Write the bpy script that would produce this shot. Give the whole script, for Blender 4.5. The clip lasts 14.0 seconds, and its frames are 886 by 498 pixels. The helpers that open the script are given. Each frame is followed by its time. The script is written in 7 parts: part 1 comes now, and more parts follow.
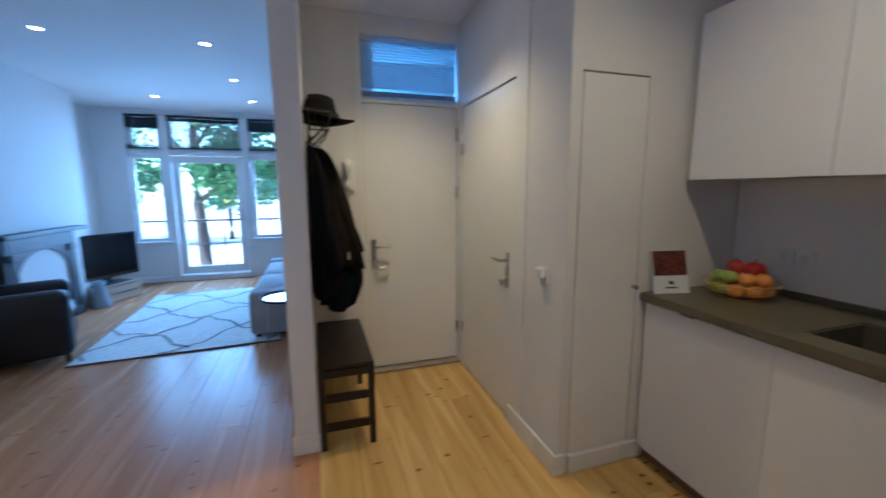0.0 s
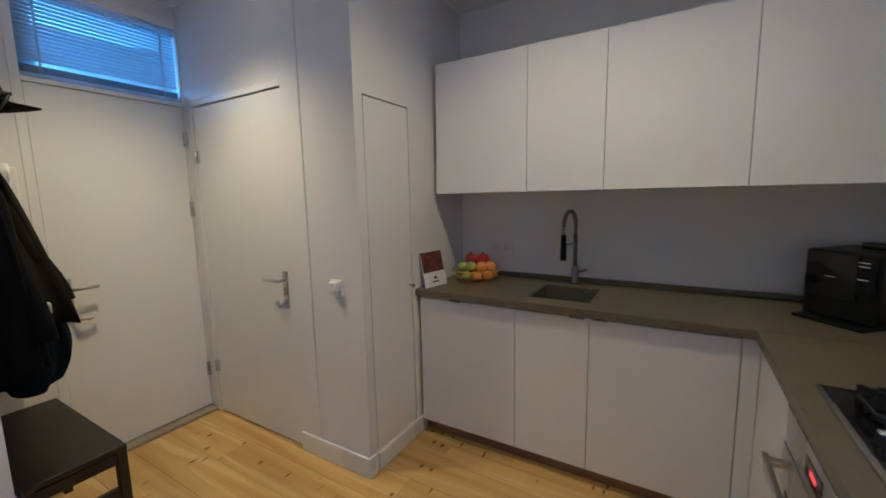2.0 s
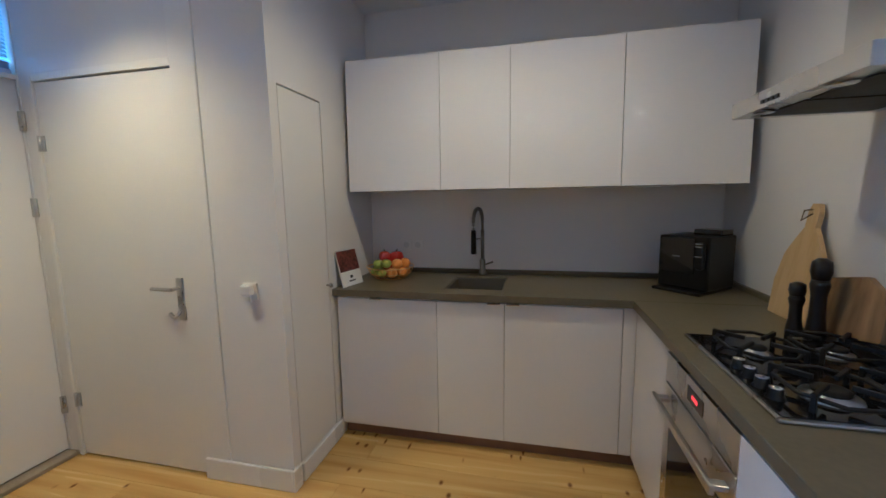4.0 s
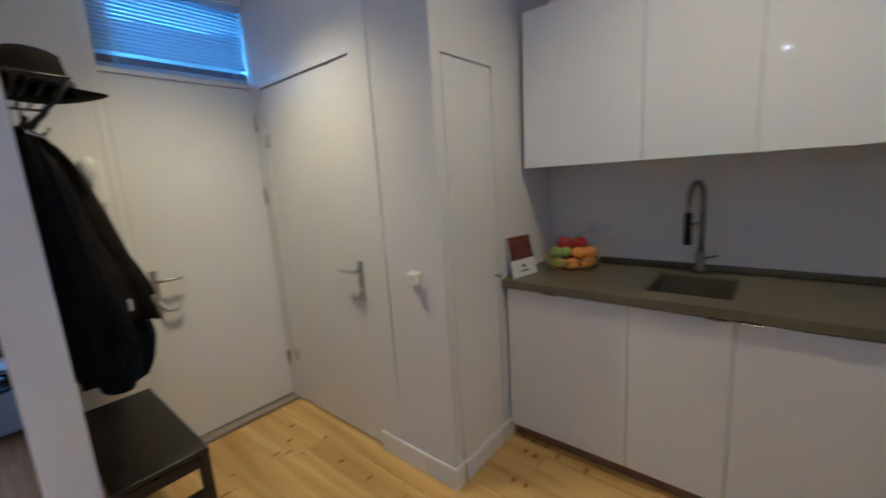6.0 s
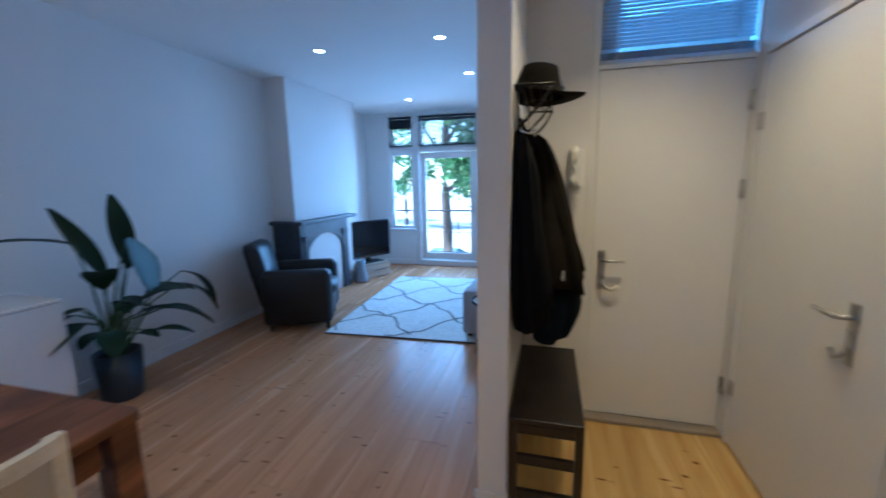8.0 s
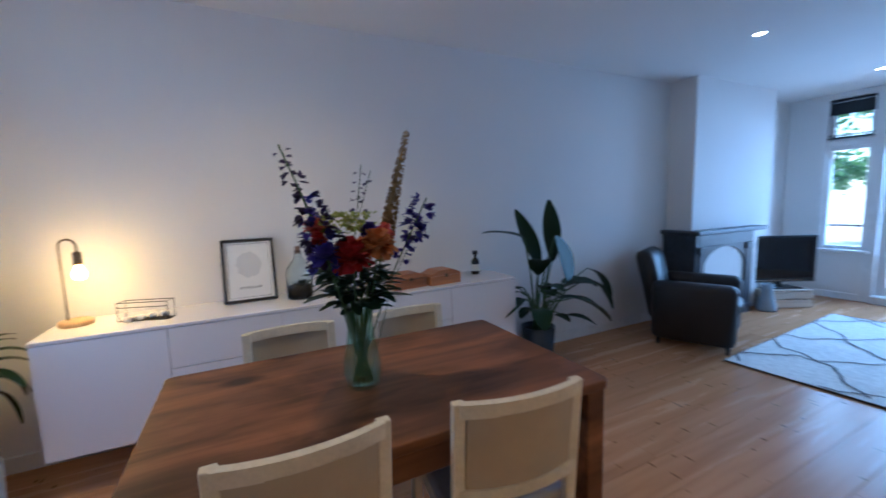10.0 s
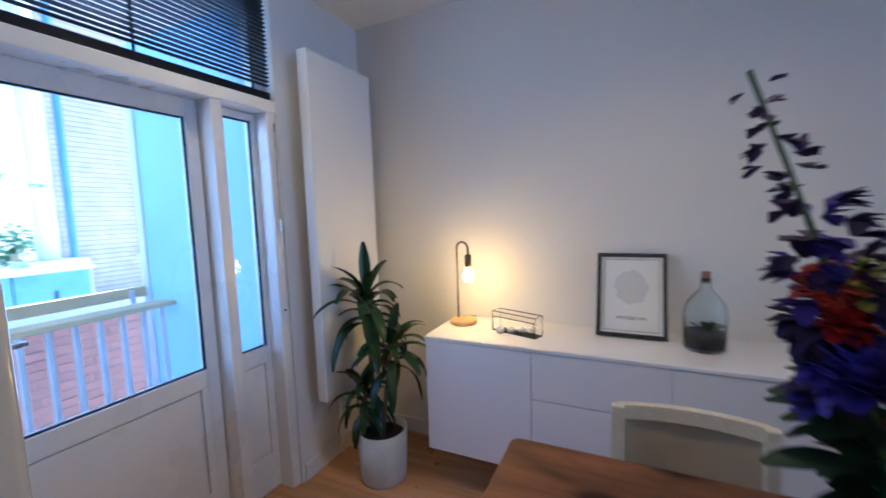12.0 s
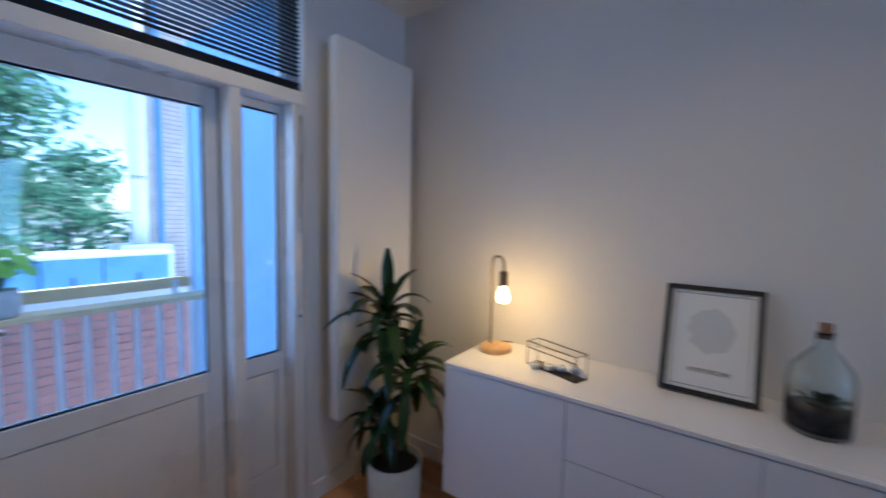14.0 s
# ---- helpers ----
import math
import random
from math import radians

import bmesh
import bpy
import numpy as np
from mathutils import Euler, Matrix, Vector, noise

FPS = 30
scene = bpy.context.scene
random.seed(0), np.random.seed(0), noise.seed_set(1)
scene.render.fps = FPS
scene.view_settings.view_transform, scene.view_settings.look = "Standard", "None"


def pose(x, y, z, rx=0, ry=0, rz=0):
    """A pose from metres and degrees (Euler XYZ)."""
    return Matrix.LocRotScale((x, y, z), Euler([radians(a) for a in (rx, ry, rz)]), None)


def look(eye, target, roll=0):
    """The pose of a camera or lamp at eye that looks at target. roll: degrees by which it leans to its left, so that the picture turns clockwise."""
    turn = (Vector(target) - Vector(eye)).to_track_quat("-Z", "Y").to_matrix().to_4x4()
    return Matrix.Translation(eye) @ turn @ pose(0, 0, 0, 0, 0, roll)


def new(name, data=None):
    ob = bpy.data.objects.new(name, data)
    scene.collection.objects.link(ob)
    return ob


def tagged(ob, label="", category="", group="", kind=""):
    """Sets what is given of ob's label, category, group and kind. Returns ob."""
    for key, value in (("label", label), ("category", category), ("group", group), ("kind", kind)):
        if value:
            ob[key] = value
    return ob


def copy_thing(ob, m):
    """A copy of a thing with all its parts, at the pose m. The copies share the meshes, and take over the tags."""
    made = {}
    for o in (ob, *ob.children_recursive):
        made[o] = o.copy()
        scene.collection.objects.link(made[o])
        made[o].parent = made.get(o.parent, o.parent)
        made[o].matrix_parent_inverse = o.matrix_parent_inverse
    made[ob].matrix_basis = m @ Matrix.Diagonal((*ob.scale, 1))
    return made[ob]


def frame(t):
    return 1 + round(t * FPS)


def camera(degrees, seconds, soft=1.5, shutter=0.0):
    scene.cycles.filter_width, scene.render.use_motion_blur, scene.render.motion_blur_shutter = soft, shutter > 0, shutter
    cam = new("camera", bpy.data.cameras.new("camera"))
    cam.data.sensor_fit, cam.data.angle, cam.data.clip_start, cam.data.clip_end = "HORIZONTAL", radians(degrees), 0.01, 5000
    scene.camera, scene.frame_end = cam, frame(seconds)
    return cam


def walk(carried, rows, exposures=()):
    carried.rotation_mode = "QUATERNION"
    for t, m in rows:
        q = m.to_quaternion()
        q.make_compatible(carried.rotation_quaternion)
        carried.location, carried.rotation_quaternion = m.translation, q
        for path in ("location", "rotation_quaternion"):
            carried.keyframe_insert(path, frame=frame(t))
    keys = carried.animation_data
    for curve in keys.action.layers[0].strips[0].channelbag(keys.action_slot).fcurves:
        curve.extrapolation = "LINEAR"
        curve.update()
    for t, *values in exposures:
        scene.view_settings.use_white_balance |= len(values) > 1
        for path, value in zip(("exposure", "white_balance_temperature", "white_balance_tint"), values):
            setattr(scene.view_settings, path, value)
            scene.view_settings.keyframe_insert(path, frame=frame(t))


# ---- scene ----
cam = camera(96.6, 14.0, soft=1.6, shutter=0.5)
PATH = [
    (0, (0.024, 0.158, 1.438), (0.626, 2.043, 1.144), -0.3),
    (0.3, (0.070, 0.205, 1.441), (0.924, 1.992, 1.160), 0.1),
    (0.5, (0.049, 0.230, 1.446), (1.077, 1.924, 1.173), 0.6),
    (1, (-0.067, 0.330, 1.455), (1.293, 1.772, 1.191), 1.3),
    (1.5, (-0.198, 0.397, 1.474), (1.420, 1.546, 1.222), 0.1),
    (2, (-0.327, 0.392, 1.464), (1.379, 1.402, 1.202), -1.2),
    (2.5, (-0.429, 0.416, 1.470), (1.369, 1.248, 1.201), -1.0),
    (3, (-0.466, 0.492, 1.452), (1.440, 1.045, 1.197), -0.8),
    (3.2, (-0.475, 0.511, 1.450), (1.459, 0.954, 1.199), -0.8),
    (5.3, (-0.329, 0.625, 1.398), (1.557, 1.229, 1.118), -4.1),
    (5.5, (-0.237, 0.611, 1.454), (1.557, 1.436, 1.135), -3.6),
    (6, (-0.141, 0.646, 1.464), (1.358, 1.921, 1.108), -3.7),
    (6.5, (0.009, 0.732, 1.469), (1.023, 2.413, 1.086), -3.4),
    (7, (0.126, 0.789, 1.498), (0.584, 2.695, 1.101), -2.7),
    (7.2, (0.175, 0.806, 1.500), (0.432, 2.753, 1.123), -2.1),
    (9.3, (-0.026, 0.486, 1.440), (-1.503, 1.811, 1.196), -1.1),
    (9.5, (-0.048, 0.457, 1.448), (-1.626, 1.662, 1.206), -1.3),
    (9.8, (-0.099, 0.430, 1.427), (-1.804, 1.451, 1.201), -2.0),
    (10, (-0.152, 0.443, 1.443), (-1.930, 1.327, 1.207), -1.8),
    (10.2, (-0.198, 0.455, 1.445), (-2.043, 1.194, 1.216), -1.8),
    (10.5, (-0.318, 0.454, 1.453), (-2.243, 0.953, 1.239), -1.5),
    (11, (-0.461, 0.467, 1.480), (-2.448, 0.465, 1.258), -2.0),
    (11.5, (-0.673, 0.435, 1.477), (-2.611, -0.018, 1.274), -1.8),
    (12, (-0.881, 0.427, 1.481), (-2.682, -0.423, 1.292), -1.9),
    (12.5, (-1.091, 0.448, 1.498), (-2.673, -0.762, 1.314), -1.8),
    (13, (-1.232, 0.447, 1.499), (-2.595, -1.006, 1.317), -0.9),
    (13.3, (-1.274, 0.440, 1.510), (-2.545, -1.093, 1.317), -0.2),
    (13.5, (-1.261, 0.441, 1.495), (-2.540, -1.085, 1.312), 0.2),
    (14, (-1.226, 0.465, 1.485), (-2.847, -0.695, 1.328), 1.2),
]
walk(cam, [(t, look(eye, target, roll)) for t, eye, target, roll in PATH], exposures=[(0, 2.32, 4200, 3), (1, 2.4, 4200, 3), (2.5, 2.6, 4200, 3), (5.4, 2.68, 4100, 3), (6.5, 2.38, 4100, 3), (9.3, 2.33, 4450, 5), (11, 2.38, 4600, 10), (12.2, 2.1, 4420, 8), (13.3, 1.68, 4400, 8), (14, 1.58, 4400, 8)])

# ---- world and light ----
world = bpy.data.worlds.new("world")
scene.world = world
world.use_nodes = True
wn = world.node_tree
sky = wn.nodes.new("ShaderNodeTexSky")
sky.sky_type = 'NISHITA'
sky.sun_disc = False
sky.sun_elevation = radians(50)
sky.sun_rotation = radians(270)
wn.nodes["Background"].inputs[1].default_value = 0.15
wn.links.new(sky.outputs[0], wn.nodes["Background"].inputs[0])


def lamp(name, kind, m, watts, colour, size=0.1, size_y=None, angle=None):
    data = bpy.data.lights.new(name, kind)
    data.energy, data.color = watts, colour
    if kind == 'AREA':
        data.shape = 'RECTANGLE'
        data.size, data.size_y = size, size_y or size
    elif kind == 'SUN':
        data.angle = radians(size)
    else:
        data.shadow_soft_size = size
    if kind == 'SPOT':
        data.spot_size, data.spot_blend = radians(angle or 110), 1.0
    ob = new(name, data)
    ob.matrix_world = m
    return ob


SKY_BLUE = (0.47, 0.70, 1.0)
HALOGEN = (1.0, 0.615, 0.225)
BULB = (1.0, 0.54, 0.10)
lamp("sun", 'SUN', look((0, 0, 10), (8.3, 0.8, 0)), 5.0, (1.0, 0.95, 0.88), 4)
lamp("sky_light", 'AREA', look((-1.6, 7.66, 1.45), (-1.6, 6.0, 0.75)), 14.5, SKY_BLUE, 2.1, 2.0).data.spread = radians(125)
lamp("sky_light", 'AREA', look((-1.75, -1.52, 1.5), (-1.75, 3, 1.2)), 1.3, SKY_BLUE, 1.0, 1.3)
CEIL = 2.68
# The kitchen spot at y 0.92 is unseen, added to brighten the units.
SPOTS_ON = [(0.55, 2.42, 15.5, 114), (1.10, 0.26, 2.9, 150), (1.10, 0.92, 6.2, 150), (-1.92, 0.66, 9.0, 150), (-1.92, -0.80, 4.0, 150)]
for sx, sy, watts, cone in SPOTS_ON:
    lamp("downlight", 'SPOT', look((sx, sy, CEIL - 0.03), (sx, sy, 0)), watts, HALOGEN, 0.05, angle=cone)
lamp("bulb_light", 'POINT', pose(-2.885, -0.365, 1.115), 1.1, BULB, 0.045)
lamp("stairwell_daylight", 'AREA', look((0.9, 4.25, 2.45), (0.75, 3.3, 2.2)), 4.0, (0.30, 0.62, 1.0), 0.9, 0.6)

# ---- materials ----
def shader(name):
    m = bpy.data.materials.new(name)
    m.use_nodes = True
    return m, m.node_tree.nodes, m.node_tree.links, m.node_tree.nodes["Principled BSDF"]


def ramp(nodes, links, source, stops):
    r = nodes.new("ShaderNodeValToRGB")
    while len(r.color_ramp.elements) < len(stops):
        r.color_ramp.elements.new(0.5)
    for e, (p, c) in zip(r.color_ramp.elements, stops):
        e.position, e.color = p, (*c, 1)
    links.new(source, r.inputs[0])
    return r.outputs[0]


def texture(nodes, links, kind, scale, stretch=(1, 1, 1), detail=4, coords="Object", shift=False, **more):
    co = nodes.new("ShaderNodeTexCoord")
    mp = nodes.new("ShaderNodeMapping")
    mp.inputs["Scale"].default_value = stretch
    links.new(co.outputs[coords], mp.inputs[0])
    if shift:
        info = nodes.new("ShaderNodeObjectInfo")
        mul = nodes.new("ShaderNodeMath")
        mul.operation = 'MULTIPLY'
        mul.inputs[1].default_value = 37.0
        links.new(info.outputs["Random"], mul.inputs[0])
        links.new(mul.outputs[0], mp.inputs["Location"])
    tx = nodes.new(kind)
    tx.inputs["Scale"].default_value = scale
    if kind == "ShaderNodeTexNoise":
        tx.inputs["Detail"].default_value = detail
    links.new(mp.outputs[0], tx.inputs["Vector"])
    return tx


def bump(nodes, links, source, bsdf, strength, distance=0.002):
    b = nodes.new("ShaderNodeBump")
    b.inputs["Strength"].default_value, b.inputs["Distance"].default_value = strength, distance
    links.new(source, b.inputs["Height"])
    links.new(b.outputs[0], bsdf.inputs["Normal"])


def plain(name, colour, rough=0.5, metal=0.0, vary=0.08, scale=6.0, grain=120.0, relief=0.15, coat=0.0, stretch=(1, 1, 1), spec=0.5):
    """A surface with broad unevenness, fine grain, and wear in its gloss."""
    m, nodes, links, bsdf = shader(name)
    big = texture(nodes, links, "ShaderNodeTexNoise", scale, stretch, 3)
    fine = texture(nodes, links, "ShaderNodeTexNoise", grain, stretch, 2)
    mix = nodes.new("ShaderNodeMix")
    mix.inputs[0].default_value = 0.35
    links.new(big.outputs["Fac"], mix.inputs["A"])
    links.new(fine.outputs["Fac"], mix.inputs["B"])
    lo = tuple(c * (1 - vary * 2) for c in colour)
    hi = tuple(min(1, c * (1 + vary * 2)) for c in colour)
    links.new(ramp(nodes, links, mix.outputs[0], [(0.25, lo), (0.75, hi)]), bsdf.inputs["Base Color"])
    rr = nodes.new("ShaderNodeMapRange")
    rr.inputs["To Min"].default_value, rr.inputs["To Max"].default_value = max(0.02, rough * 0.8), min(1, rough * 1.2)
    links.new(big.outputs["Fac"], rr.inputs["Value"])
    links.new(rr.outputs[0], bsdf.inputs["Roughness"])
    bsdf.inputs["Metallic"].default_value = metal
    bsdf.inputs["Coat Weight"].default_value = coat
    bsdf.inputs["Specular IOR Level"].default_value = spec
    if relief:
        bump(nodes, links, fine.outputs["Fac"], bsdf, relief)
    return m


def wood(name, light, dark, axis=1, rough=0.45, knots=0.0, scale=1.0, random_tone=0.25, relief=0.2, spec=0.5, patches=0.0):
    """Wood with grain along one axis of the object, and knots."""
    m, nodes, links, bsdf = shader(name)
    stretch = [9.0 * scale] * 3
    stretch[axis] = 0.7 * scale
    grain = texture(nodes, links, "ShaderNodeTexNoise", 2.2, stretch, 6, shift=True)
    grain.inputs["Distortion"].default_value = 0.6
    fine = texture(nodes, links, "ShaderNodeTexNoise", 9.0, stretch, 3, shift=True)
    mix = nodes.new("ShaderNodeMix")
    mix.inputs[0].default_value = 0.3
    links.new(grain.outputs["Fac"], mix.inputs["A"])
    links.new(fine.outputs["Fac"], mix.inputs["B"])
    colour = ramp(nodes, links, mix.outputs[0], [(0.3, dark), (0.62, light)])
    info = nodes.new("ShaderNodeObjectInfo")
    tone = nodes.new("ShaderNodeMapRange")
    tone.inputs["To Min"].default_value, tone.inputs["To Max"].default_value = 1 - random_tone, 1 + random_tone * 0.4
    links.new(info.outputs["Random"], tone.inputs["Value"])
    hsv = nodes.new("ShaderNodeHueSaturation")
    links.new(tone.outputs[0], hsv.inputs["Value"])
    links.new(colour, hsv.inputs["Color"])
    out = hsv.outputs[0]
    if patches:
        st = [1.6] * 3
        st[axis] = 0.6
        worn = texture(nodes, links, "ShaderNodeTexNoise", 3.0, st, 5, shift=True)
        worn.inputs["Distortion"].default_value = 1.2
        pr = nodes.new("ShaderNodeMapRange")
        pr.inputs["From Min"].default_value, pr.inputs["From Max"].default_value = 0.35, 0.65
        pr.inputs["To Min"].default_value, pr.inputs["To Max"].default_value = 1 - patches, 1 + patches
        links.new(worn.outputs["Fac"], pr.inputs["Value"])
        mottle = nodes.new("ShaderNodeHueSaturation")
        links.new(pr.outputs[0], mottle.inputs["Value"])
        links.new(out, mottle.inputs["Color"])
        out = mottle.outputs[0]
    if knots:
        st = [1.0] * 3
        st[axis] = 0.55
        vor = texture(nodes, links, "ShaderNodeTexVoronoi", knots, st, shift=True)
        vor.voronoi_dimensions = '2D'
        spot = ramp(nodes, links, vor.outputs["Distance"], [(0.05, (1, 1, 1)), (0.12, (0, 0, 0))])
        pick = texture(nodes, links, "ShaderNodeTexNoise", 1.7, (1, 1, 1), 1, shift=True)
        sel = ramp(nodes, links, pick.outputs["Fac"], [(0.47, (0, 0, 0)), (0.53, (1, 1, 1))])
        mul = nodes.new("ShaderNodeMath")
        mul.operation = 'MULTIPLY'
        links.new(spot, mul.inputs[0])
        links.new(sel, mul.inputs[1])
        mk = nodes.new("ShaderNodeMix")
        mk.data_type = 'RGBA'
        links.new(mul.outputs[0], mk.inputs[0])
        links.new(out, mk.inputs["A"])
        mk.inputs["B"].default_value = (dark[0] * 0.42, dark[1] * 0.30, dark[2] * 0.26, 1)
        out = mk.outputs["Result"]
    links.new(out, bsdf.inputs["Base Color"])
    rr = nodes.new("ShaderNodeMapRange")
    rr.inputs["To Min"].default_value, rr.inputs["To Max"].default_value = rough - 0.08, rough + 0.1
    links.new(grain.outputs["Fac"], rr.inputs["Value"])
    links.new(rr.outputs[0], bsdf.inputs["Roughness"])
    bsdf.inputs["Specular IOR Level"].default_value = spec
    bump(nodes, links, mix.outputs[0], bsdf, relief, 0.001)
    return m


def pine(name, deep, mid, pale):
    """Varnished pine: broad soft grain along y, dark knots with short streaks across the board."""
    m, nodes, links, bsdf = shader(name)
    grain = texture(nodes, links, "ShaderNodeTexNoise", 2.0, (7.0, 0.45, 7.0), 5, shift=True)
    grain.inputs["Distortion"].default_value = 0.5
    col = ramp(nodes, links, grain.outputs["Fac"], [(0.30, deep), (0.50, mid), (0.70, pale)])
    info = nodes.new("ShaderNodeObjectInfo")
    tone = nodes.new("ShaderNodeMapRange")
    tone.inputs["To Min"].default_value, tone.inputs["To Max"].default_value = 0.90, 1.06
    links.new(info.outputs["Random"], tone.inputs["Value"])
    hsv = nodes.new("ShaderNodeHueSaturation")
    links.new(tone.outputs[0], hsv.inputs["Value"])
    links.new(col, hsv.inputs["Color"])
    out = hsv.outputs[0]
    wobble = texture(nodes, links, "ShaderNodeTexNoise", 9.0, (1, 1, 1), 2, shift=True)
    for size, stretch, lo, hi, seed in ((4.6, (0.8, 1.3, 1.0), 0.034, 0.085, 1.9), (4.4, (0.5, 2.2, 1.0), 0.034, 0.085, 2.6)):
        vor = texture(nodes, links, "ShaderNodeTexVoronoi", size, stretch, shift=True)
        vor.voronoi_dimensions = '2D'
        add = nodes.new("ShaderNodeMath")
        add.operation = 'MULTIPLY_ADD'
        add.inputs[1].default_value = 0.06
        links.new(wobble.outputs["Fac"], add.inputs[0])
        links.new(vor.outputs["Distance"], add.inputs[2])
        spot = ramp(nodes, links, add.outputs[0], [(lo + 0.02, (1, 1, 1)), (hi + 0.03, (0, 0, 0))])
        pick = texture(nodes, links, "ShaderNodeTexNoise", seed, (1, 1, 1), 1, shift=True)
        sel = ramp(nodes, links, pick.outputs["Fac"], [(0.51, (0, 0, 0)), (0.58, (1, 1, 1))])
        mul = nodes.new("ShaderNodeMath")
        mul.operation = 'MULTIPLY'
        links.new(spot, mul.inputs[0])
        links.new(sel, mul.inputs[1])
        mk = nodes.new("ShaderNodeMix")
        mk.data_type = 'RGBA'
        links.new(mul.outputs[0], mk.inputs[0])
        links.new(out, mk.inputs["A"])
        mk.inputs["B"].default_value = (0.17, 0.08, 0.028, 1)
        out = mk.outputs["Result"]
    links.new(out, bsdf.inputs["Base Color"])
    rr = nodes.new("ShaderNodeMapRange")
    rr.inputs["To Min"].default_value, rr.inputs["To Max"].default_value = 0.20, 0.32
    links.new(grain.outputs["Fac"], rr.inputs["Value"])
    links.new(rr.outputs[0], bsdf.inputs["Roughness"])
    bsdf.inputs["Specular IOR Level"].default_value = 0.15
    bump(nodes, links, grain.outputs["Fac"], bsdf, 0.05, 0.001)
    return m


def clear_glass(name, tint=(1, 1, 1), ior=1.45):
    """A window pane: clear, with the sheen of glass."""
    m, nodes, links, bsdf = shader(name)
    nodes.remove(bsdf)
    tr, gl, mx, fr, pw, ad = (nodes.new(k) for k in ("ShaderNodeBsdfTransparent", "ShaderNodeBsdfGlossy", "ShaderNodeMixShader", "ShaderNodeLayerWeight", "ShaderNodeMath", "ShaderNodeMath"))
    tr.inputs[0].default_value = (*tint, 1)
    gl.inputs["Roughness"].default_value = 0.02
    fr.inputs[0].default_value = 0.5
    low = ((ior - 1) / (ior + 1)) ** 2
    pw.operation, ad.operation = 'POWER', 'MULTIPLY_ADD'
    pw.inputs[1].default_value = 5.0
    ad.inputs[1].default_value, ad.inputs[2].default_value = 1 - low, low
    links.new(fr.outputs["Facing"], pw.inputs[0])
    links.new(pw.outputs[0], ad.inputs[0])
    links.new(ad.outputs[0], mx.inputs[0])
    links.new(tr.outputs[0], mx.inputs[1])
    links.new(gl.outputs[0], mx.inputs[2])
    links.new(mx.outputs[0], nodes["Material Output"].inputs[0])
    return m


def solid_glass(name, tint, rough=0.02):
    m, nodes, links, bsdf = shader(name)
    bsdf.inputs["Base Color"].default_value = (*tint, 1)
    bsdf.inputs["Transmission Weight"].default_value = 1.0
    bsdf.inputs["Roughness"].default_value = rough
    bsdf.inputs["IOR"].default_value = 1.45
    return m


def glow(name, colour, strength):
    m, nodes, links, bsdf = shader(name)
    bsdf.inputs["Base Color"].default_value = (*colour, 1)
    bsdf.inputs["Emission Color"].default_value = (*colour, 1)
    bsdf.inputs["Emission Strength"].default_value = strength
    return m


def leaf_mat(name, a, b, rough=0.4, through_light=0.0):
    m, nodes, links, bsdf = shader(name)
    geo = nodes.new("ShaderNodeNewGeometry")
    col = ramp(nodes, links, geo.outputs["Random Per Island"], [(0.0, a), (1.0, b)])
    links.new(col, bsdf.inputs["Base Color"])
    bsdf.inputs["Roughness"].default_value = rough
    bsdf.inputs["Specular IOR Level"].default_value = 0.3
    n = texture(nodes, links, "ShaderNodeTexNoise", 60, (1, 1, 1), 2)
    bump(nodes, links, n.outputs["Fac"], bsdf, 0.2)
    if through_light:
        back, mx = nodes.new("ShaderNodeBsdfTranslucent"), nodes.new("ShaderNodeMixShader")
        links.new(col, back.inputs[0])
        mx.inputs[0].default_value = through_light
        links.new(bsdf.outputs[0], mx.inputs[1])
        links.new(back.outputs[0], mx.inputs[2])
        links.new(mx.outputs[0], nodes["Material Output"].inputs[0])
    return m


WALL = plain("wall_paint", (0.74, 0.72, 0.70), 0.75, vary=0.015, scale=1.5, grain=220, relief=0.12)
CEILING = plain("ceiling_paint", (0.78, 0.77, 0.75), 0.85, vary=0.015, scale=1.2, grain=260, relief=0.1)
GLOSS_WHITE = plain("gloss_white_paint", (0.76, 0.75, 0.74), 0.28, vary=0.015, scale=3, grain=90, relief=0.05)
DOOR_WHITE = plain("door_white_paint", (0.76, 0.745, 0.72), 0.38, vary=0.015, scale=2, grain=150, relief=0.06)
LACQUER = plain("white_lacquer", (0.78, 0.77, 0.79), 0.04, vary=0.005, scale=2, grain=50, relief=0.0, coat=0.4)
SATIN = plain("white_satin_front", (0.72, 0.71, 0.71), 0.24, vary=0.01, scale=2, grain=50, relief=0.02)
PINE = pine("pine_board", (0.45, 0.275, 0.078), (0.57, 0.375, 0.115), (0.63, 0.43, 0.145))
# Same pine with its look under window daylight put into the colour.
PINE_DAYLIT = pine("daylit_pine_board", (0.43, 0.215, 0.095), (0.52, 0.275, 0.13), (0.57, 0.315, 0.155))
JOINT = plain("floor_gap", (0.20, 0.12, 0.05), 0.8)
CONCRETE = plain("concrete_worktop", (0.128, 0.110, 0.068), 0.40, vary=0.14, scale=4, grain=60, relief=0.1)
SINK = plain("dark_sink", (0.09, 0.08, 0.065), 0.4, vary=0.1)
SILL_GREY = plain("door_sill_grey", (0.30, 0.25, 0.19), 0.55, vary=0.12)
PLINTH = plain("plinth_brown", (0.20, 0.11, 0.07), 0.5)
STEEL = plain("brushed_steel", (0.55, 0.54, 0.52), 0.28, 1.0, vary=0.05, scale=5, grain=300, relief=0.05)
GUNMETAL = plain("dark_steel", (0.26, 0.245, 0.22), 0.3, 1.0, vary=0.05, scale=5, grain=300, relief=0.05)
CHROME = plain("chrome", (0.62, 0.61, 0.6), 0.14, 1.0, vary=0.02, relief=0.0)
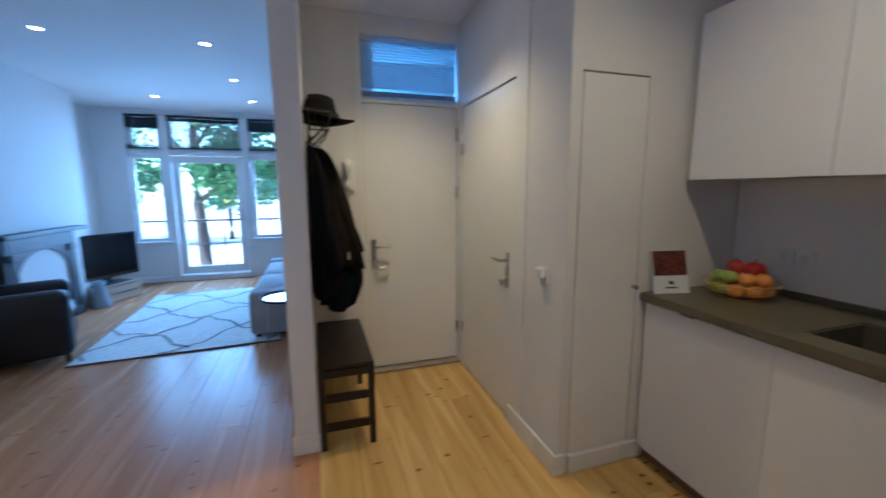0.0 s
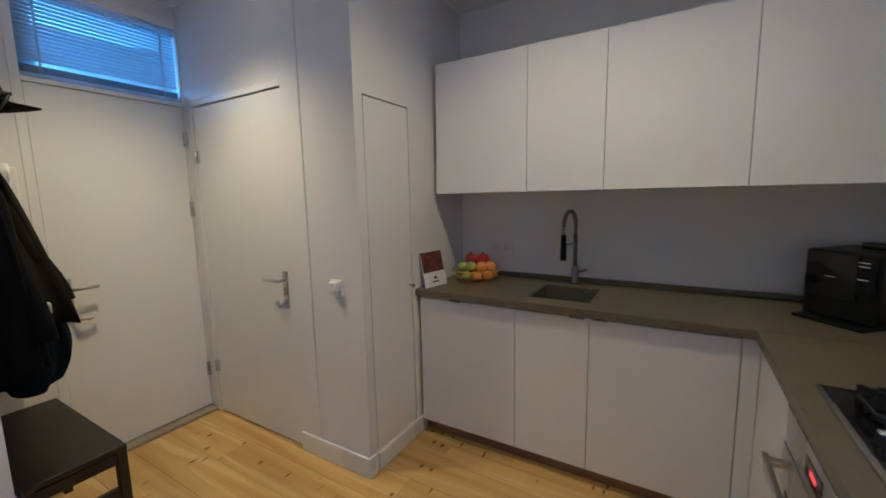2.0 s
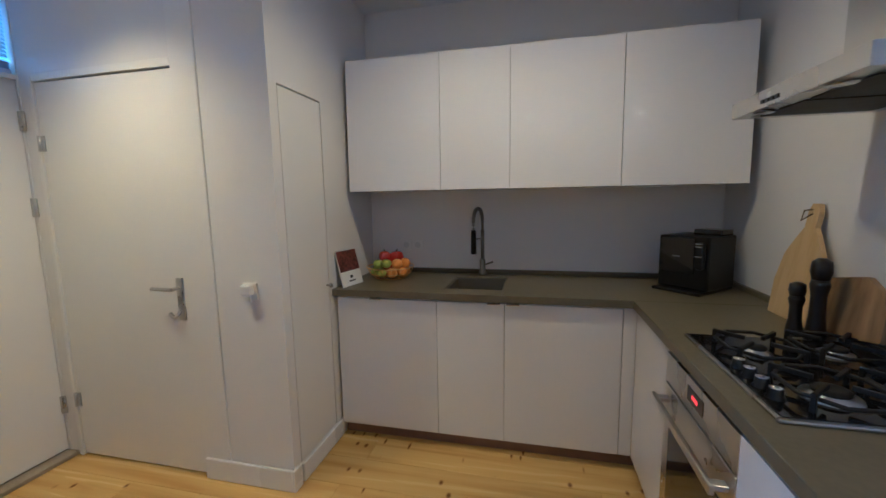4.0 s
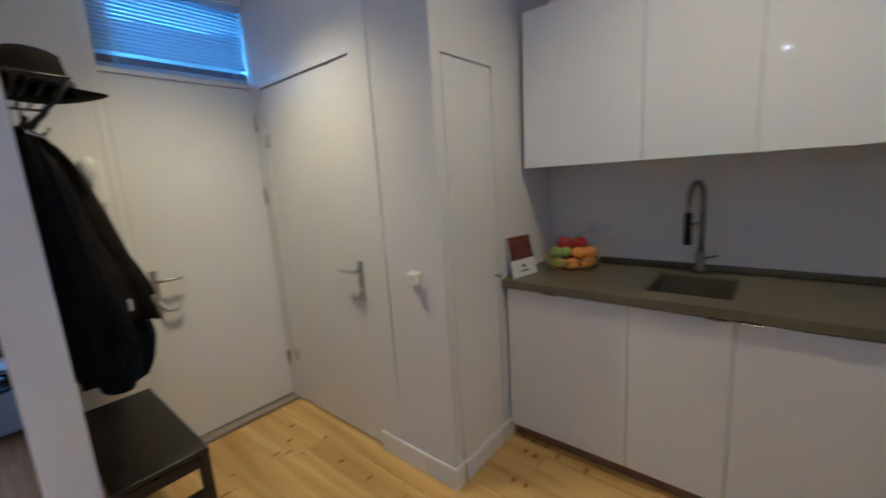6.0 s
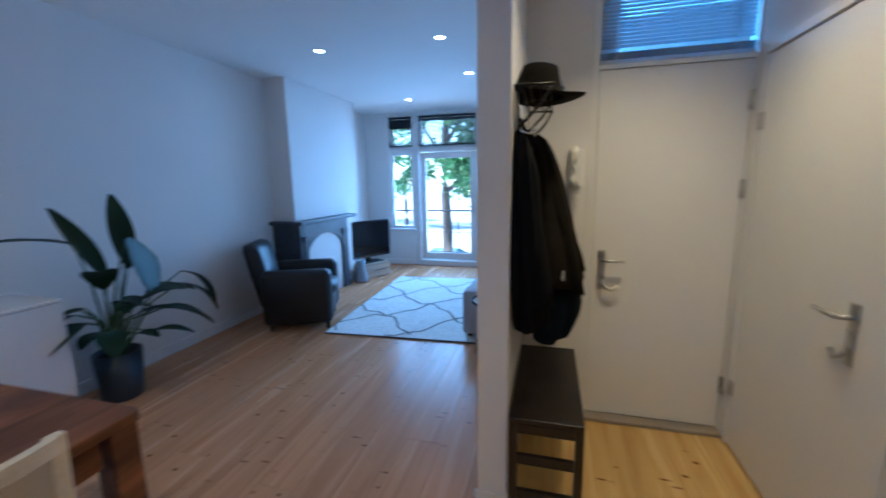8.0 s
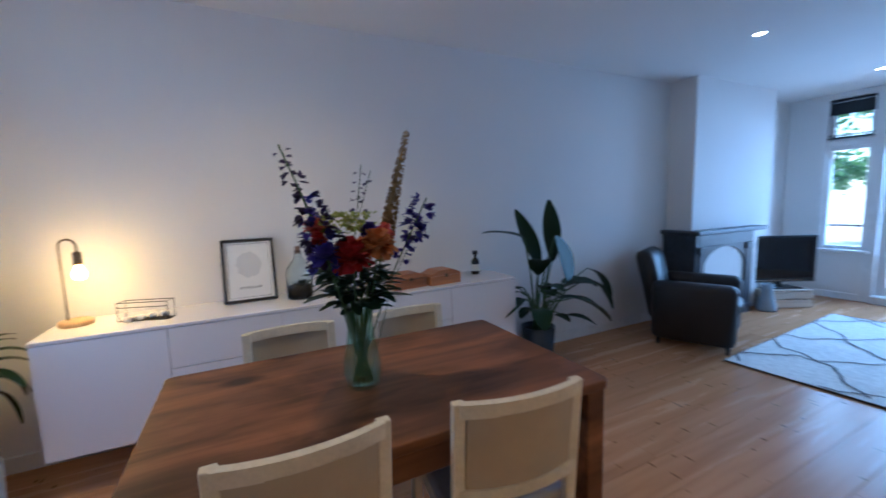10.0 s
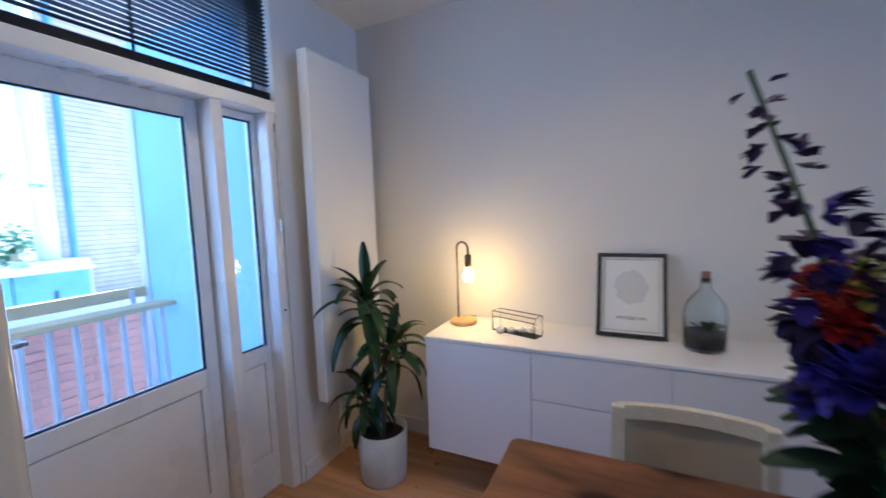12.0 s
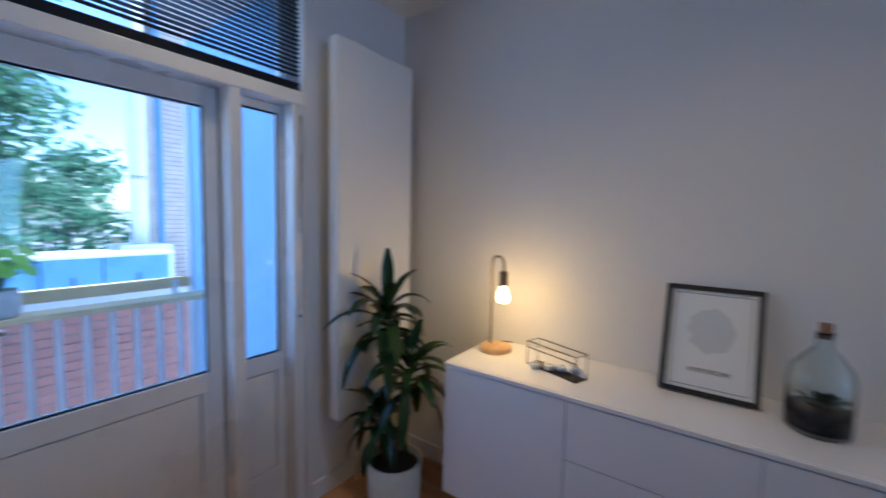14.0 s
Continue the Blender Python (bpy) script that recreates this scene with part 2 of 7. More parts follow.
ALUMINIUM = plain("aluminium_cup", (0.78, 0.77, 0.76), 0.3, 0.8, vary=0.03, relief=0.0)
BLACK_IRON = plain("black_cast_iron", (0.009, 0.009, 0.009), 0.55, 0.0, vary=0.2, relief=0.3, spec=0.3)
BLACK_PLASTIC = plain("black_plastic", (0.006, 0.006, 0.006), 0.34, vary=0.1, relief=0.05, spec=0.3)
BLACK_GLASS = plain("black_glass", (0.008, 0.008, 0.01), 0.06, vary=0.05, relief=0.0)
BLACK_WOOD = wood("black_brown_wood", (0.014, 0.010, 0.008), (0.008, 0.005, 0.004), 1, 0.38, random_tone=0.1)
TABLE_WOOD = wood("table_wood", (0.185, 0.078, 0.032), (0.062, 0.025, 0.011), 1, 0.40, knots=2.2, scale=0.45, random_tone=0.15, spec=0.18, patches=0.42)
CHAIR_WOOD = plain("limewashed_wood", (0.66, 0.60, 0.47), 0.5, vary=0.10, scale=9, grain=80, relief=0.25)
LINEN = plain("linen_cloth", (0.44, 0.36, 0.25), 0.9, vary=0.06, scale=8, grain=500, relief=0.6)
SEAT_GREY = plain("grey_seat_cloth", (0.30, 0.30, 0.33), 0.95, vary=0.08, scale=10, grain=400, relief=0.5)
OAK = wood("oak", (0.66, 0.43, 0.18), (0.50, 0.29, 0.11), 0, 0.45)
BAMBOO = wood("board_wood", (0.60, 0.43, 0.20), (0.50, 0.33, 0.13), 2, 0.5)
BOARD_DARK = wood("worn_board_wood", (0.40, 0.25, 0.11), (0.17, 0.085, 0.035), 2, 0.5, scale=0.5, patches=0.35)
BOX_WOOD = wood("box_wood", (0.36, 0.15, 0.05), (0.22, 0.08, 0.03), 1, 0.4)
CRATE_WOOD = wood("crate_wood", (0.62, 0.52, 0.40), (0.48, 0.38, 0.28), 0, 0.6)
COAT_BLACK = plain("black_coat_cloth", (0.006, 0.006, 0.007), 0.95, vary=0.2, scale=14, grain=350, relief=0.5, spec=0.08)
COAT_GREY = plain("dark_grey_coat_cloth", (0.012, 0.010, 0.008), 0.95, vary=0.2, scale=14, grain=350, relief=0.5, spec=0.08)
COAT_BLUE = plain("dark_blue_bag_cloth", (0.005, 0.009, 0.015), 0.9, vary=0.2, scale=14, grain=350, relief=0.4, spec=0.1)
FELT = plain("black_felt", (0.007, 0.006, 0.006), 1.0, vary=0.15, scale=20, grain=400, relief=0.4, spec=0.06)
LEATHER = plain("black_leather", (0.010, 0.009, 0.010), 0.42, vary=0.15, scale=7, grain=160, relief=0.5)
SOFA = plain("light_grey_sofa_cloth", (0.46, 0.46, 0.48), 0.95, vary=0.06, scale=6, grain=420, relief=0.6)
SOFA_DARK = plain("grey_sofa_cloth", (0.40, 0.40, 0.42), 0.95, vary=0.06, scale=6, grain=420, relief=0.6)
RUG = plain("cream_rug_pile", (0.76, 0.75, 0.71), 1.0, vary=0.10, scale=25, grain=240, relief=1.0)
RUG_LINE = plain("dark_rug_pile", (0.17, 0.165, 0.16), 1.0, vary=0.15, scale=25, grain=240, relief=1.0)
RUG_EDGE = plain("rug_binding", (0.10, 0.075, 0.05), 0.9)
MARBLE = plain("black_marble", (0.045, 0.050, 0.062), 0.42, vary=0.35, scale=3.5, grain=18, relief=0.02)
SOIL = plain("soil", (0.02, 0.014, 0.01), 0.95, vary=0.3, scale=40, grain=150, relief=1.0)
POT_GREY = plain("pale_grey_pot", (0.50, 0.49, 0.46), 0.55, vary=0.08, scale=12, grain=90, relief=0.2)
POT_BLUE = plain("dark_blue_pot", (0.030, 0.045, 0.07), 0.35, vary=0.1, scale=8)
LEAF = leaf_mat("plant_leaf", (0.008, 0.024, 0.009), (0.028, 0.058, 0.016), 0.27)
LEAF_DEEP = leaf_mat("large_plant_leaf", (0.008, 0.026, 0.012), (0.018, 0.046, 0.018), 0.5)
LEAF_LIME = leaf_mat("pale_green_leaf", (0.22, 0.42, 0.05), (0.35, 0.55, 0.09), 0.4)
STEM = plain("plant_stem", (0.09, 0.08, 0.035), 0.6, vary=0.15)
STEM_GREEN = plain("green_stem", (0.05, 0.10, 0.03), 0.5, vary=0.15)
PETAL_RED = leaf_mat("red_petal", (0.20, 0.006, 0.012), (0.50, 0.03, 0.03), 0.6)
PETAL_ORANGE = leaf_mat("orange_petal", (0.48, 0.13, 0.03), (0.72, 0.36, 0.15), 0.6)
PETAL_BLUE = leaf_mat("violet_petal", (0.035, 0.025, 0.22), (0.07, 0.05, 0.38), 0.6)
PETAL_PINK = leaf_mat("coral_petal", (0.62, 0.10, 0.07), (0.70, 0.18, 0.16), 0.6)
PETAL_DARK = leaf_mat("dark_purple_petal", (0.02, 0.015, 0.05), (0.06, 0.03, 0.14), 0.6)
PETAL_LIME = leaf_mat("yellow_green_floret", (0.30, 0.36, 0.08), (0.46, 0.48, 0.15), 0.7)
PETAL_TAN = leaf_mat("tan_seed_spike", (0.26, 0.15, 0.06), (0.36, 0.24, 0.10), 0.8)
GLASS = clear_glass("window_glass")
VASE_GLASS = clear_glass("green_vase_glass", (0.84, 0.955, 0.90), 1.5)
JAR_GLASS = solid_glass("bottle_glass", (0.90, 0.95, 0.94))
FRAME_BLACK = plain("black_frame", (0.02, 0.018, 0.018), 0.35)
PAPER = plain("paper", (0.78, 0.77, 0.74), 0.7, vary=0.01)
PAPER_GREY = plain("pale_grey_print", (0.62, 0.62, 0.61), 0.7, vary=0.02)
INK = plain("ink", (0.05, 0.05, 0.055), 0.7)
CREAM = plain("cream_enamel", (0.58, 0.51, 0.38), 0.18, vary=0.01, scale=2, relief=0.0, coat=0.6)
BLIND = plain("black_blind", (0.012, 0.014, 0.02), 0.45, vary=0.1)
RED_GLOW = glow("red_display", (1.0, 0.04, 0.03), 0.25)
SPOT_GLOW = glow("downlight_lens", (1.0, 0.86, 0.70), 12.0)
BULB_GLOW = glow("filament_bulb", (1.0, 0.50, 0.13), 9.0)
SWITCH = plain("white_plastic", (0.74, 0.73, 0.71), 0.35, vary=0.02)
BRASS = plain("dark_brass", (0.16, 0.12, 0.07), 0.35, 0.9)


def translucent(name, colour):
    """Thin pale slats that let daylight glow through."""
    m, nodes, links, bsdf = shader(name)
    nodes.remove(bsdf)
    d, t, mx = (nodes.new(k) for k in ("ShaderNodeBsdfDiffuse", "ShaderNodeBsdfTranslucent", "ShaderNodeMixShader"))
    n = texture(nodes, links, "ShaderNodeTexNoise", 3.0)
    c = ramp(nodes, links, n.outputs["Fac"], [(0.3, tuple(v * 0.92 for v in colour)), (0.7, colour)])
    links.new(c, d.inputs[0])
    links.new(c, t.inputs[0])
    mx.inputs[0].default_value = 0.45
    links.new(d.outputs[0], mx.inputs[1])
    links.new(t.outputs[0], mx.inputs[2])
    links.new(mx.outputs[0], nodes["Material Output"].inputs[0])
    return m


PALE_BLIND = translucent("pale_blind", (0.62, 0.66, 0.72))

# ---- building blocks ----
def box(bm, lo, hi, bevel=0.0, m=None):
    r = bmesh.ops.create_cube(bm, size=1.0)
    vs = r["verts"]
    size = [b - a for a, b in zip(lo, hi)]
    mid = [(a + b) / 2 for a, b in zip(lo, hi)]
    for v in vs:
        v.co = Vector((v.co.x * size[0] + mid[0], v.co.y * size[1] + mid[1], v.co.z * size[2] + mid[2]))
    if bevel:
        es = list({e for v in vs for e in v.link_edges})
        out = bmesh.ops.bevel(bm, geom=es, offset=min(bevel, min(map(abs, size)) * 0.45), segments=2, affect='EDGES', profile=0.5)
        vs = list({v for f in out["faces"] for v in f.verts} | {v for v in vs if v.is_valid})
    if m:
        bmesh.ops.transform(bm, matrix=m, verts=vs)
    return vs


def lathe(bm, profile, seg=24, centre=(0, 0, 0), cap=True):
    """A body of revolution about z, from (radius, height) pairs."""
    rings = []
    for r, z in profile:
        rings.append([bm.verts.new((centre[0] + r * math.cos(2 * math.pi * k / seg), centre[1] + r * math.sin(2 * math.pi * k / seg), centre[2] + z)) for k in range(seg)])
    for a, b in zip(rings, rings[1:]):
        for k in range(seg):
            f = bm.faces.new((a[k], a[(k + 1) % seg], b[(k + 1) % seg], b[k]))
            f.smooth = True
    if cap:
        bm.faces.new(list(reversed(rings[0])))
        bm.faces.new(rings[-1])
    return rings


def tube(bm, pts, radius, seg=8, taper=None):
    """A round bar along points."""
    pts = [Vector(p) for p in pts]
    rings = []
    for i, p in enumerate(pts):
        d = (pts[min(i + 1, len(pts) - 1)] - pts[max(i - 1, 0)]).normalized()
        side = d.cross(Vector((0, 0, 1)))
        if side.length < 1e-3:
            side = d.cross(Vector((1, 0, 0)))
        side.normalize()
        up = side.cross(d)
        r = radius if taper is None else radius + (taper - radius) * i / max(1, len(pts) - 1)
        rings.append([bm.verts.new(p + r * (math.cos(2 * math.pi * k / seg) * side + math.sin(2 * math.pi * k / seg) * up)) for k in range(seg)])
    for a, b in zip(rings, rings[1:]):
        for k in range(seg):
            f = bm.faces.new((a[k], a[(k + 1) % seg], b[(k + 1) % seg], b[k]))
            f.smooth = True
    bm.faces.new(list(reversed(rings[0])))
    bm.faces.new(rings[-1])


def ball(bm, c, r, scale=(1, 1, 1), sub=2):
    out = bmesh.ops.create_icosphere(bm, subdivisions=sub, radius=r)
    for v in out["verts"]:
        v.co = Vector((v.co.x * scale[0] + c[0], v.co.y * scale[1] + c[1], v.co.z * scale[2] + c[2]))
    for f in {f for v in out["verts"] for f in v.link_faces}:
        f.smooth = True
    return out["verts"]


def prism(bm, outline, lo, hi, axis=2):
    """A flat outline pushed from lo to hi along an axis."""
    def at(u, v, w):
        return ((w, u, v), (u, w, v), (u, v, w))[axis]
    a = [bm.verts.new(at(u, v, lo)) for u, v in outline]
    b = [bm.verts.new(at(u, v, hi)) for u, v in outline]
    n = len(a)
    for k in range(n):
        bm.faces.new((a[k], a[(k + 1) % n], b[(k + 1) % n], b[k]))
    bm.faces.new(list(reversed(a)))
    bm.faces.new(b)
    return a + b


def blade(bm, base, way, length, width, droop=0.5, fold=0.25, steps=6, tip=0.15):
    """A long leaf that arches away from its base."""
    way = Vector(way).normalized()
    side = way.cross(Vector((0, 0, 1)))
    if side.length < 0.05:
        side = Vector((1, 0, 0))
    side.normalize()
    p = Vector(base)
    rows = []
    d = way.copy()
    for i in range(steps + 1):
        t = i / steps
        w = width * (math.sin(math.pi * min(1, t * (1 - tip) + tip * 0.6)) ** 0.8) * 0.5 + 0.001
        up = side.cross(d).normalized()
        rows.append([bm.verts.new(p - side * w + up * w * fold), bm.verts.new(p), bm.verts.new(p + side * w + up * w * fold)])
        d = (d + Vector((0, 0, -droop / steps))).normalized()
        p = p + d * (length / steps)
    for a, b in zip(rows, rows[1:]):
        for k in (0, 1):
            f = bm.faces.new((a[k], a[k + 1], b[k + 1], b[k]))
            f.smooth = True


def finish(name, bm, material, smooth=False):
    me = bpy.data.meshes.new(name)
    bmesh.ops.recalc_face_normals(bm, faces=bm.faces[:])
    bm.to_mesh(me)
    bm.free()
    if smooth:
        for p in me.polygons:
            p.use_smooth = True
    me.materials.append(material)
    return new(name, me)


def part(name, bm, material, parent, label="", smooth=False):
    ob = finish(name, bm, material, smooth)
    ob.parent = parent
    if label:
        tagged(ob, label)
    return ob


def piece(name, lo, hi, material, parent, bevel=0.003, label="", m=None):
    bm = bmesh.new()
    box(bm, lo, hi, bevel, m)
    return part(name, bm, material, parent, label)


def thing(name, at, label, category, group="", turn=0.0):
    ob = new(name)
    ob.empty_display_size = 0.1
    ob.matrix_world = pose(*at, 0, 0, turn)
    return tagged(ob, label, category, group)


def structure(name, bm, material, label="", category=""):
    return tagged(finish(name, bm, material), label, category, kind="structure")


def setting(name, label="", category="", at=(0, 0, 0)):
    ob = new(name)
    ob.matrix_world = pose(*at)
    return tagged(ob, label, category, kind="structure")

# ---- the large structure ----
XW, YR, YN = -3.10, -1.20, 7.45
XE, YS = 2.20, -0.52


def wall(name, boxes, label, material=None):
    bm = bmesh.new()
    for lo, hi in boxes:
        box(bm, lo, hi)
    return structure(name, bm, material or WALL, label, "wall")


wall("wall_west", [((XW - 0.2, YR - 0.3, 0), (XW, YN + 0.3, CEIL + 0.1))], "long smooth white plastered party wall behind the sideboard")
wall("wall_north", [((XW, YN, 0), (-2.70, YN + 0.3, CEIL)), ((-0.50, YN, 0), (0.35, YN + 0.3, CEIL)), ((-2.70, YN, 2.61), (-0.50, YN + 0.3, CEIL)),
                    ((-2.70, YN, 0), (-2.225, YN + 0.3, 0.62)), ((-0.98, YN, 0), (-0.50, YN + 0.3, 0.62))], "white front wall around the tall street windows")
wall("wall_east_living", [((0.35, 3.31, 0), (0.47, YN + 0.3, CEIL))], "white wall behind the grey sofa")
wall("wall_hall", [((-0.150, 3.19, 0), (0.335, 3.31, CEIL)), ((1.155, 3.19, 0), (2.3, 3.31, CEIL)), ((0.335, 3.19, 2.60), (1.155, 3.31, CEIL))], "white hall wall around the front door")
wall("wall_partition", [((-0.150, 2.295, 0), (-0.022, 3.19, CEIL))], "short white partition wall between hall and living room")
wall("wall_toilet", [((1.12, 1.72, 0), (1.18, 1.80, CEIL)), ((1.12, 1.80, 0), (1.22, 2.083, CEIL)), ((1.12, 3.10, 0), (1.22, 3.19, CEIL)), ((1.12, 2.227, 2.102), (1.22, 3.10, CEIL))], "white hall wall around the toilet door")
wall("wall_alcove", [((1.555, 1.72, 0), (XE, 1.80, CEIL)), ((1.18, 1.72, 1.965), (1.555, 1.80, CEIL)), ((1.18, 1.72, 0), (1.555, 1.80, 0.10)), ((1.22, 1.80, 0), (XE, 1.83, CEIL))], "white wall beside the worktop with a narrow cupboard door")
wall("wall_kitchen", [((XE, YS - 0.1, 0), (XE + 0.12, 1.83, CEIL))], "white painted splashback wall behind the worktop")
wall("wall_south", [((-0.55, YS - 0.12, 0), (XE, YS, CEIL)), ((-0.55, YR - 0.3, 0), (-0.43, YS - 0.12, CEIL))], "white wall behind the gas hob")
wall("wall_rear", [((XW, YR - 0.19, 0), (-2.40, YR, CEIL)), ((-1.18, YR - 0.3, 0), (-0.55, YR, CEIL)), ((-2.40, YR - 0.3, 2.64), (-1.18, YR, CEIL))], "white rear wall around the balcony door")
wall("wall_stairwell", [((0.47, 4.4, 0), (2.3, 4.5, CEIL)), ((2.3, 1.83, 0), (2.4, 4.5, CEIL))], "plain white wall of the stairwell")
bm = bmesh.new()
box(bm, (XW, YR - 0.3, CEIL), (XE + 0.2, YN + 0.3, CEIL + 0.12))
structure("ceiling", bm, CEILING, "smooth white ceiling with recessed downlights", "ceiling")
wall("chimney_breast", [((XW, 4.81, 0), (-2.80, 6.42, CEIL))], "white plastered chimney breast above the fireplace")

# skirting boards
def skirting(name, lo, hi):
    bm = bmesh.new()
    box(bm, lo, hi, 0.006)
    structure(name, bm, GLOSS_WHITE, "white painted skirting board", "baseboard")


skirting("baseboard_west", (XW, YR, 0), (XW + 0.014, 4.76, 0.10))
skirting("baseboard_toilet", (1.096, 1.72, 0), (1.111, 2.228, 0.115))
skirting("baseboard_corner", (1.096, 1.704, 0), (1.165, 1.72, 0.115))
skirting("baseboard_alcove", (1.18, 1.704, 0), (1.65, 1.72, 0.10))
skirting("baseboard_partition", (-0.164, 2.281, 0), (-0.022, 2.295, 0.11))
skirting("baseboard_partition_hall", (-0.022, 2.281, 0), (-0.008, 3.19, 0.11))
skirting("baseboard_north", (XW, YN - 0.015, 0), (-2.24, YN, 0.09))
skirting("baseboard_rear", (-2.98, YR, 0), (-2.42, YR + 0.014, 0.10))

# floor of wide pine boards
bm = bmesh.new()
box(bm, (XW - 0.05, YR - 0.25, -0.12), (XE, YN + 0.2, -0.012))
floor = structure("floor", bm, JOINT, "worn varnished wide pine floorboards with dark knots", "floor")

# ---- front windows ----
north = setting("window_1", "tall white wooden street window with side lights and a glazed balcony door", "window")


def frame_rect(bm, x0, x1, z0, z1, y0, y1, w, wb=None):
    wb = wb or w
    box(bm, (x0, y0, z0), (x0 + w, y1, z1), 0.004)
    box(bm, (x1 - w, y0, z0), (x1, y1, z1), 0.004)
    box(bm, (x0 + w, y0, z1 - w), (x1 - w, y1, z1), 0.004)
    box(bm, (x0 + w, y0, z0), (x1 - w, y1, z0 + wb), 0.004)


def pane(x0, x1, z0, z1, y, parent):
    bm = bmesh.new()
    box(bm, (x0, y - 0.004, z0), (x1, y + 0.004, z1))
    ob = part("pane", bm, GLASS, parent, "clear glass")
    ob.visible_shadow = False
    return ob


for lo, hi in (((-2.70, 0.0, 0.62), (-2.66, 0, 2.61)), ((-2.225, 0, 0), (-2.115, 0, 2.61)), ((-1.095, 0, 0), (-0.98, 0, 2.61)), ((-0.54, 0, 0.62), (-0.50, 0, 2.61))):
    piece("post", (lo[0], YN + 0.0, lo[2]), (hi[0], YN + 0.16, hi[2]), GLOSS_WHITE, north)
for x0, x1 in ((-2.66, -2.225), (-0.98, -0.54)):
    bm = bmesh.new()
    frame_rect(bm, x0, x1, 0.66, 2.00, YN + 0.05, YN + 0.11, 0.045)
    part("window_frame", bm, GLOSS_WHITE, north)
    pane(x0 + 0.045, x1 - 0.045, 0.705, 1.955, YN + 0.08, north)
    bm = bmesh.new()
    frame_rect(bm, x0, x1, 2.07, 2.61, YN + 0.05, YN + 0.11, 0.045)
    part("transom_frame", bm, GLOSS_WHITE, north)
    pane(x0 + 0.045, x1 - 0.045, 2.115, 2.565, YN + 0.08, north)
    piece("window_sill", (x0 - 0.05, YN - 0.06, 0.622), (x1 + 0.05, YN + 0.12, 0.66), GLOSS_WHITE, north, 0.008)
    piece("transom_rail", (x0, YN + 0.03, 2.00), (x1, YN + 0.14, 2.07), GLOSS_WHITE, north)
bm = bmesh.new()
frame_rect(bm, -2.115, -1.095, 2.07, 2.61, YN + 0.05, YN + 0.11, 0.04)
part("transom_frame", bm, GLOSS_WHITE, north)
pane(-2.075, -1.135, 2.11, 2.57, YN + 0.08, north)
piece("transom_rail", (-2.115, YN + 0.03, 2.00), (-1.095, YN + 0.14, 2.07), GLOSS_WHITE, north)
piece("threshold", (-2.115, YN - 0.05, 0.0), (-1.095, YN + 0.28, 0.09), GLOSS_WHITE, north, 0.006)
bm = bmesh.new()
frame_rect(bm, -2.105, -1.105, 0.10, 1.99, YN + 0.05, YN + 0.10, 0.10, 0.12)
balcony_door = part("balcony_door", bm, GLOSS_WHITE, north)
pane(-2.005, -1.205, 0.22, 1.89, YN + 0.075, north)
bm = bmesh.new()
box(bm, (-1.17, YN + 0.02, 0.95), (-1.14, YN + 0.05, 1.13), 0.004)
box(bm, (-1.27, YN + 0.0, 1.05), (-1.14, YN + 0.02, 1.07), 0.006)
part("door_handle", bm, STEEL, balcony_door)


def venetian(name, x0, x1, z0, z1, y, parent_label, lowered=1.0, slat=0.025, step=0.022, tilt=18, finish_mat=None, dense=0.0):
    """A dark slatted blind: head rail, slats, bottom rail with the spare slats stacked on it, tapes."""
    b = thing(name, ((x0 + x1) / 2, y, z1), parent_label, "blind")
    w = (x1 - x0) / 2
    h = z1 - z0
    mat = finish_mat or BLIND
    piece("head_rail", (-w, -0.02, -0.035), (w, 0.02, 0), mat, b)
    piece("bottom_rail", (-w, -0.018, -h), (w, 0.018, -h + 0.022), mat, b)
    bm = bmesh.new()
    box(bm, (-w, -slat / 2, -0.0008), (w, slat / 2, 0.0008))
    me = bpy.data.meshes.new("slat")
    bm.to_mesh(me)
    bm.free()
    me.materials.append(mat)
    z = -0.05
    n = 0
    while z > -h + 0.075 + 0.0:
        s = new("slat", me)
        s.parent = b
        s.matrix_basis = pose(0, 0, z, -58 if z > -dense else tilt, 0, 0)
        z -= step
        n += 1
    for k in range(7):
        s = new("slat", me)
        s.parent = b
        s.matrix_basis = pose(0, 0, -h + 0.028 + k * 0.005, 0, 0, 0)
    count = max(2, round(2 * w / 0.42))
    for k in range(count):
        x = -w + 0.08 + (2 * w - 0.16) * k / (count - 1)
        piece("tape", (x - 0.006, -0.015, -h), (x + 0.006, -0.0135, -0.03), mat, b, 0)
    return b


venetian("venetian_blind", -2.66, -2.23, 2.10, 2.60, YN + 0.02, "dark slatted venetian blind half lowered over a top light", tilt=2, dense=0.20)
venetian("venetian_blind", -2.11, -1.10, 2.10, 2.60, YN + 0.02, "wide dark slatted venetian blind over the top light", tilt=-14, dense=0.09)
venetian("venetian_blind", -0.975, -0.545, 2.10, 2.60, YN + 0.02, "dark slatted venetian blind half lowered over a top light", tilt=2, dense=0.20)

# ---- rear balcony door with side light and top light ----
rear = setting("window_2", "white wooden rear frame with a half glazed balcony door", "window")
Y1 = -1.31
for x0, x1 in ((-1.225, -1.18), (-2.105, -2.05), (-2.40, -2.345)):
    piece("post", (x0, Y1 - 0.07, 0.0), (x1, YR - 0.01, 2.06), GLOSS_WHITE, rear, 0.005)
piece("transom_rail", (-2.40, Y1 - 0.07, 2.005), (-1.18, YR - 0.004, 2.065), GLOSS_WHITE, rear, 0.005)
bm = bmesh.new()
frame_rect(bm, -2.40, -1.18, 2.07, 2.64, Y1 - 0.05, Y1 + 0.02, 0.05)
part("transom_frame", bm, GLOSS_WHITE, rear)
pane(-2.35, -1.23, 2.12, 2.59, Y1 - 0.02, rear)


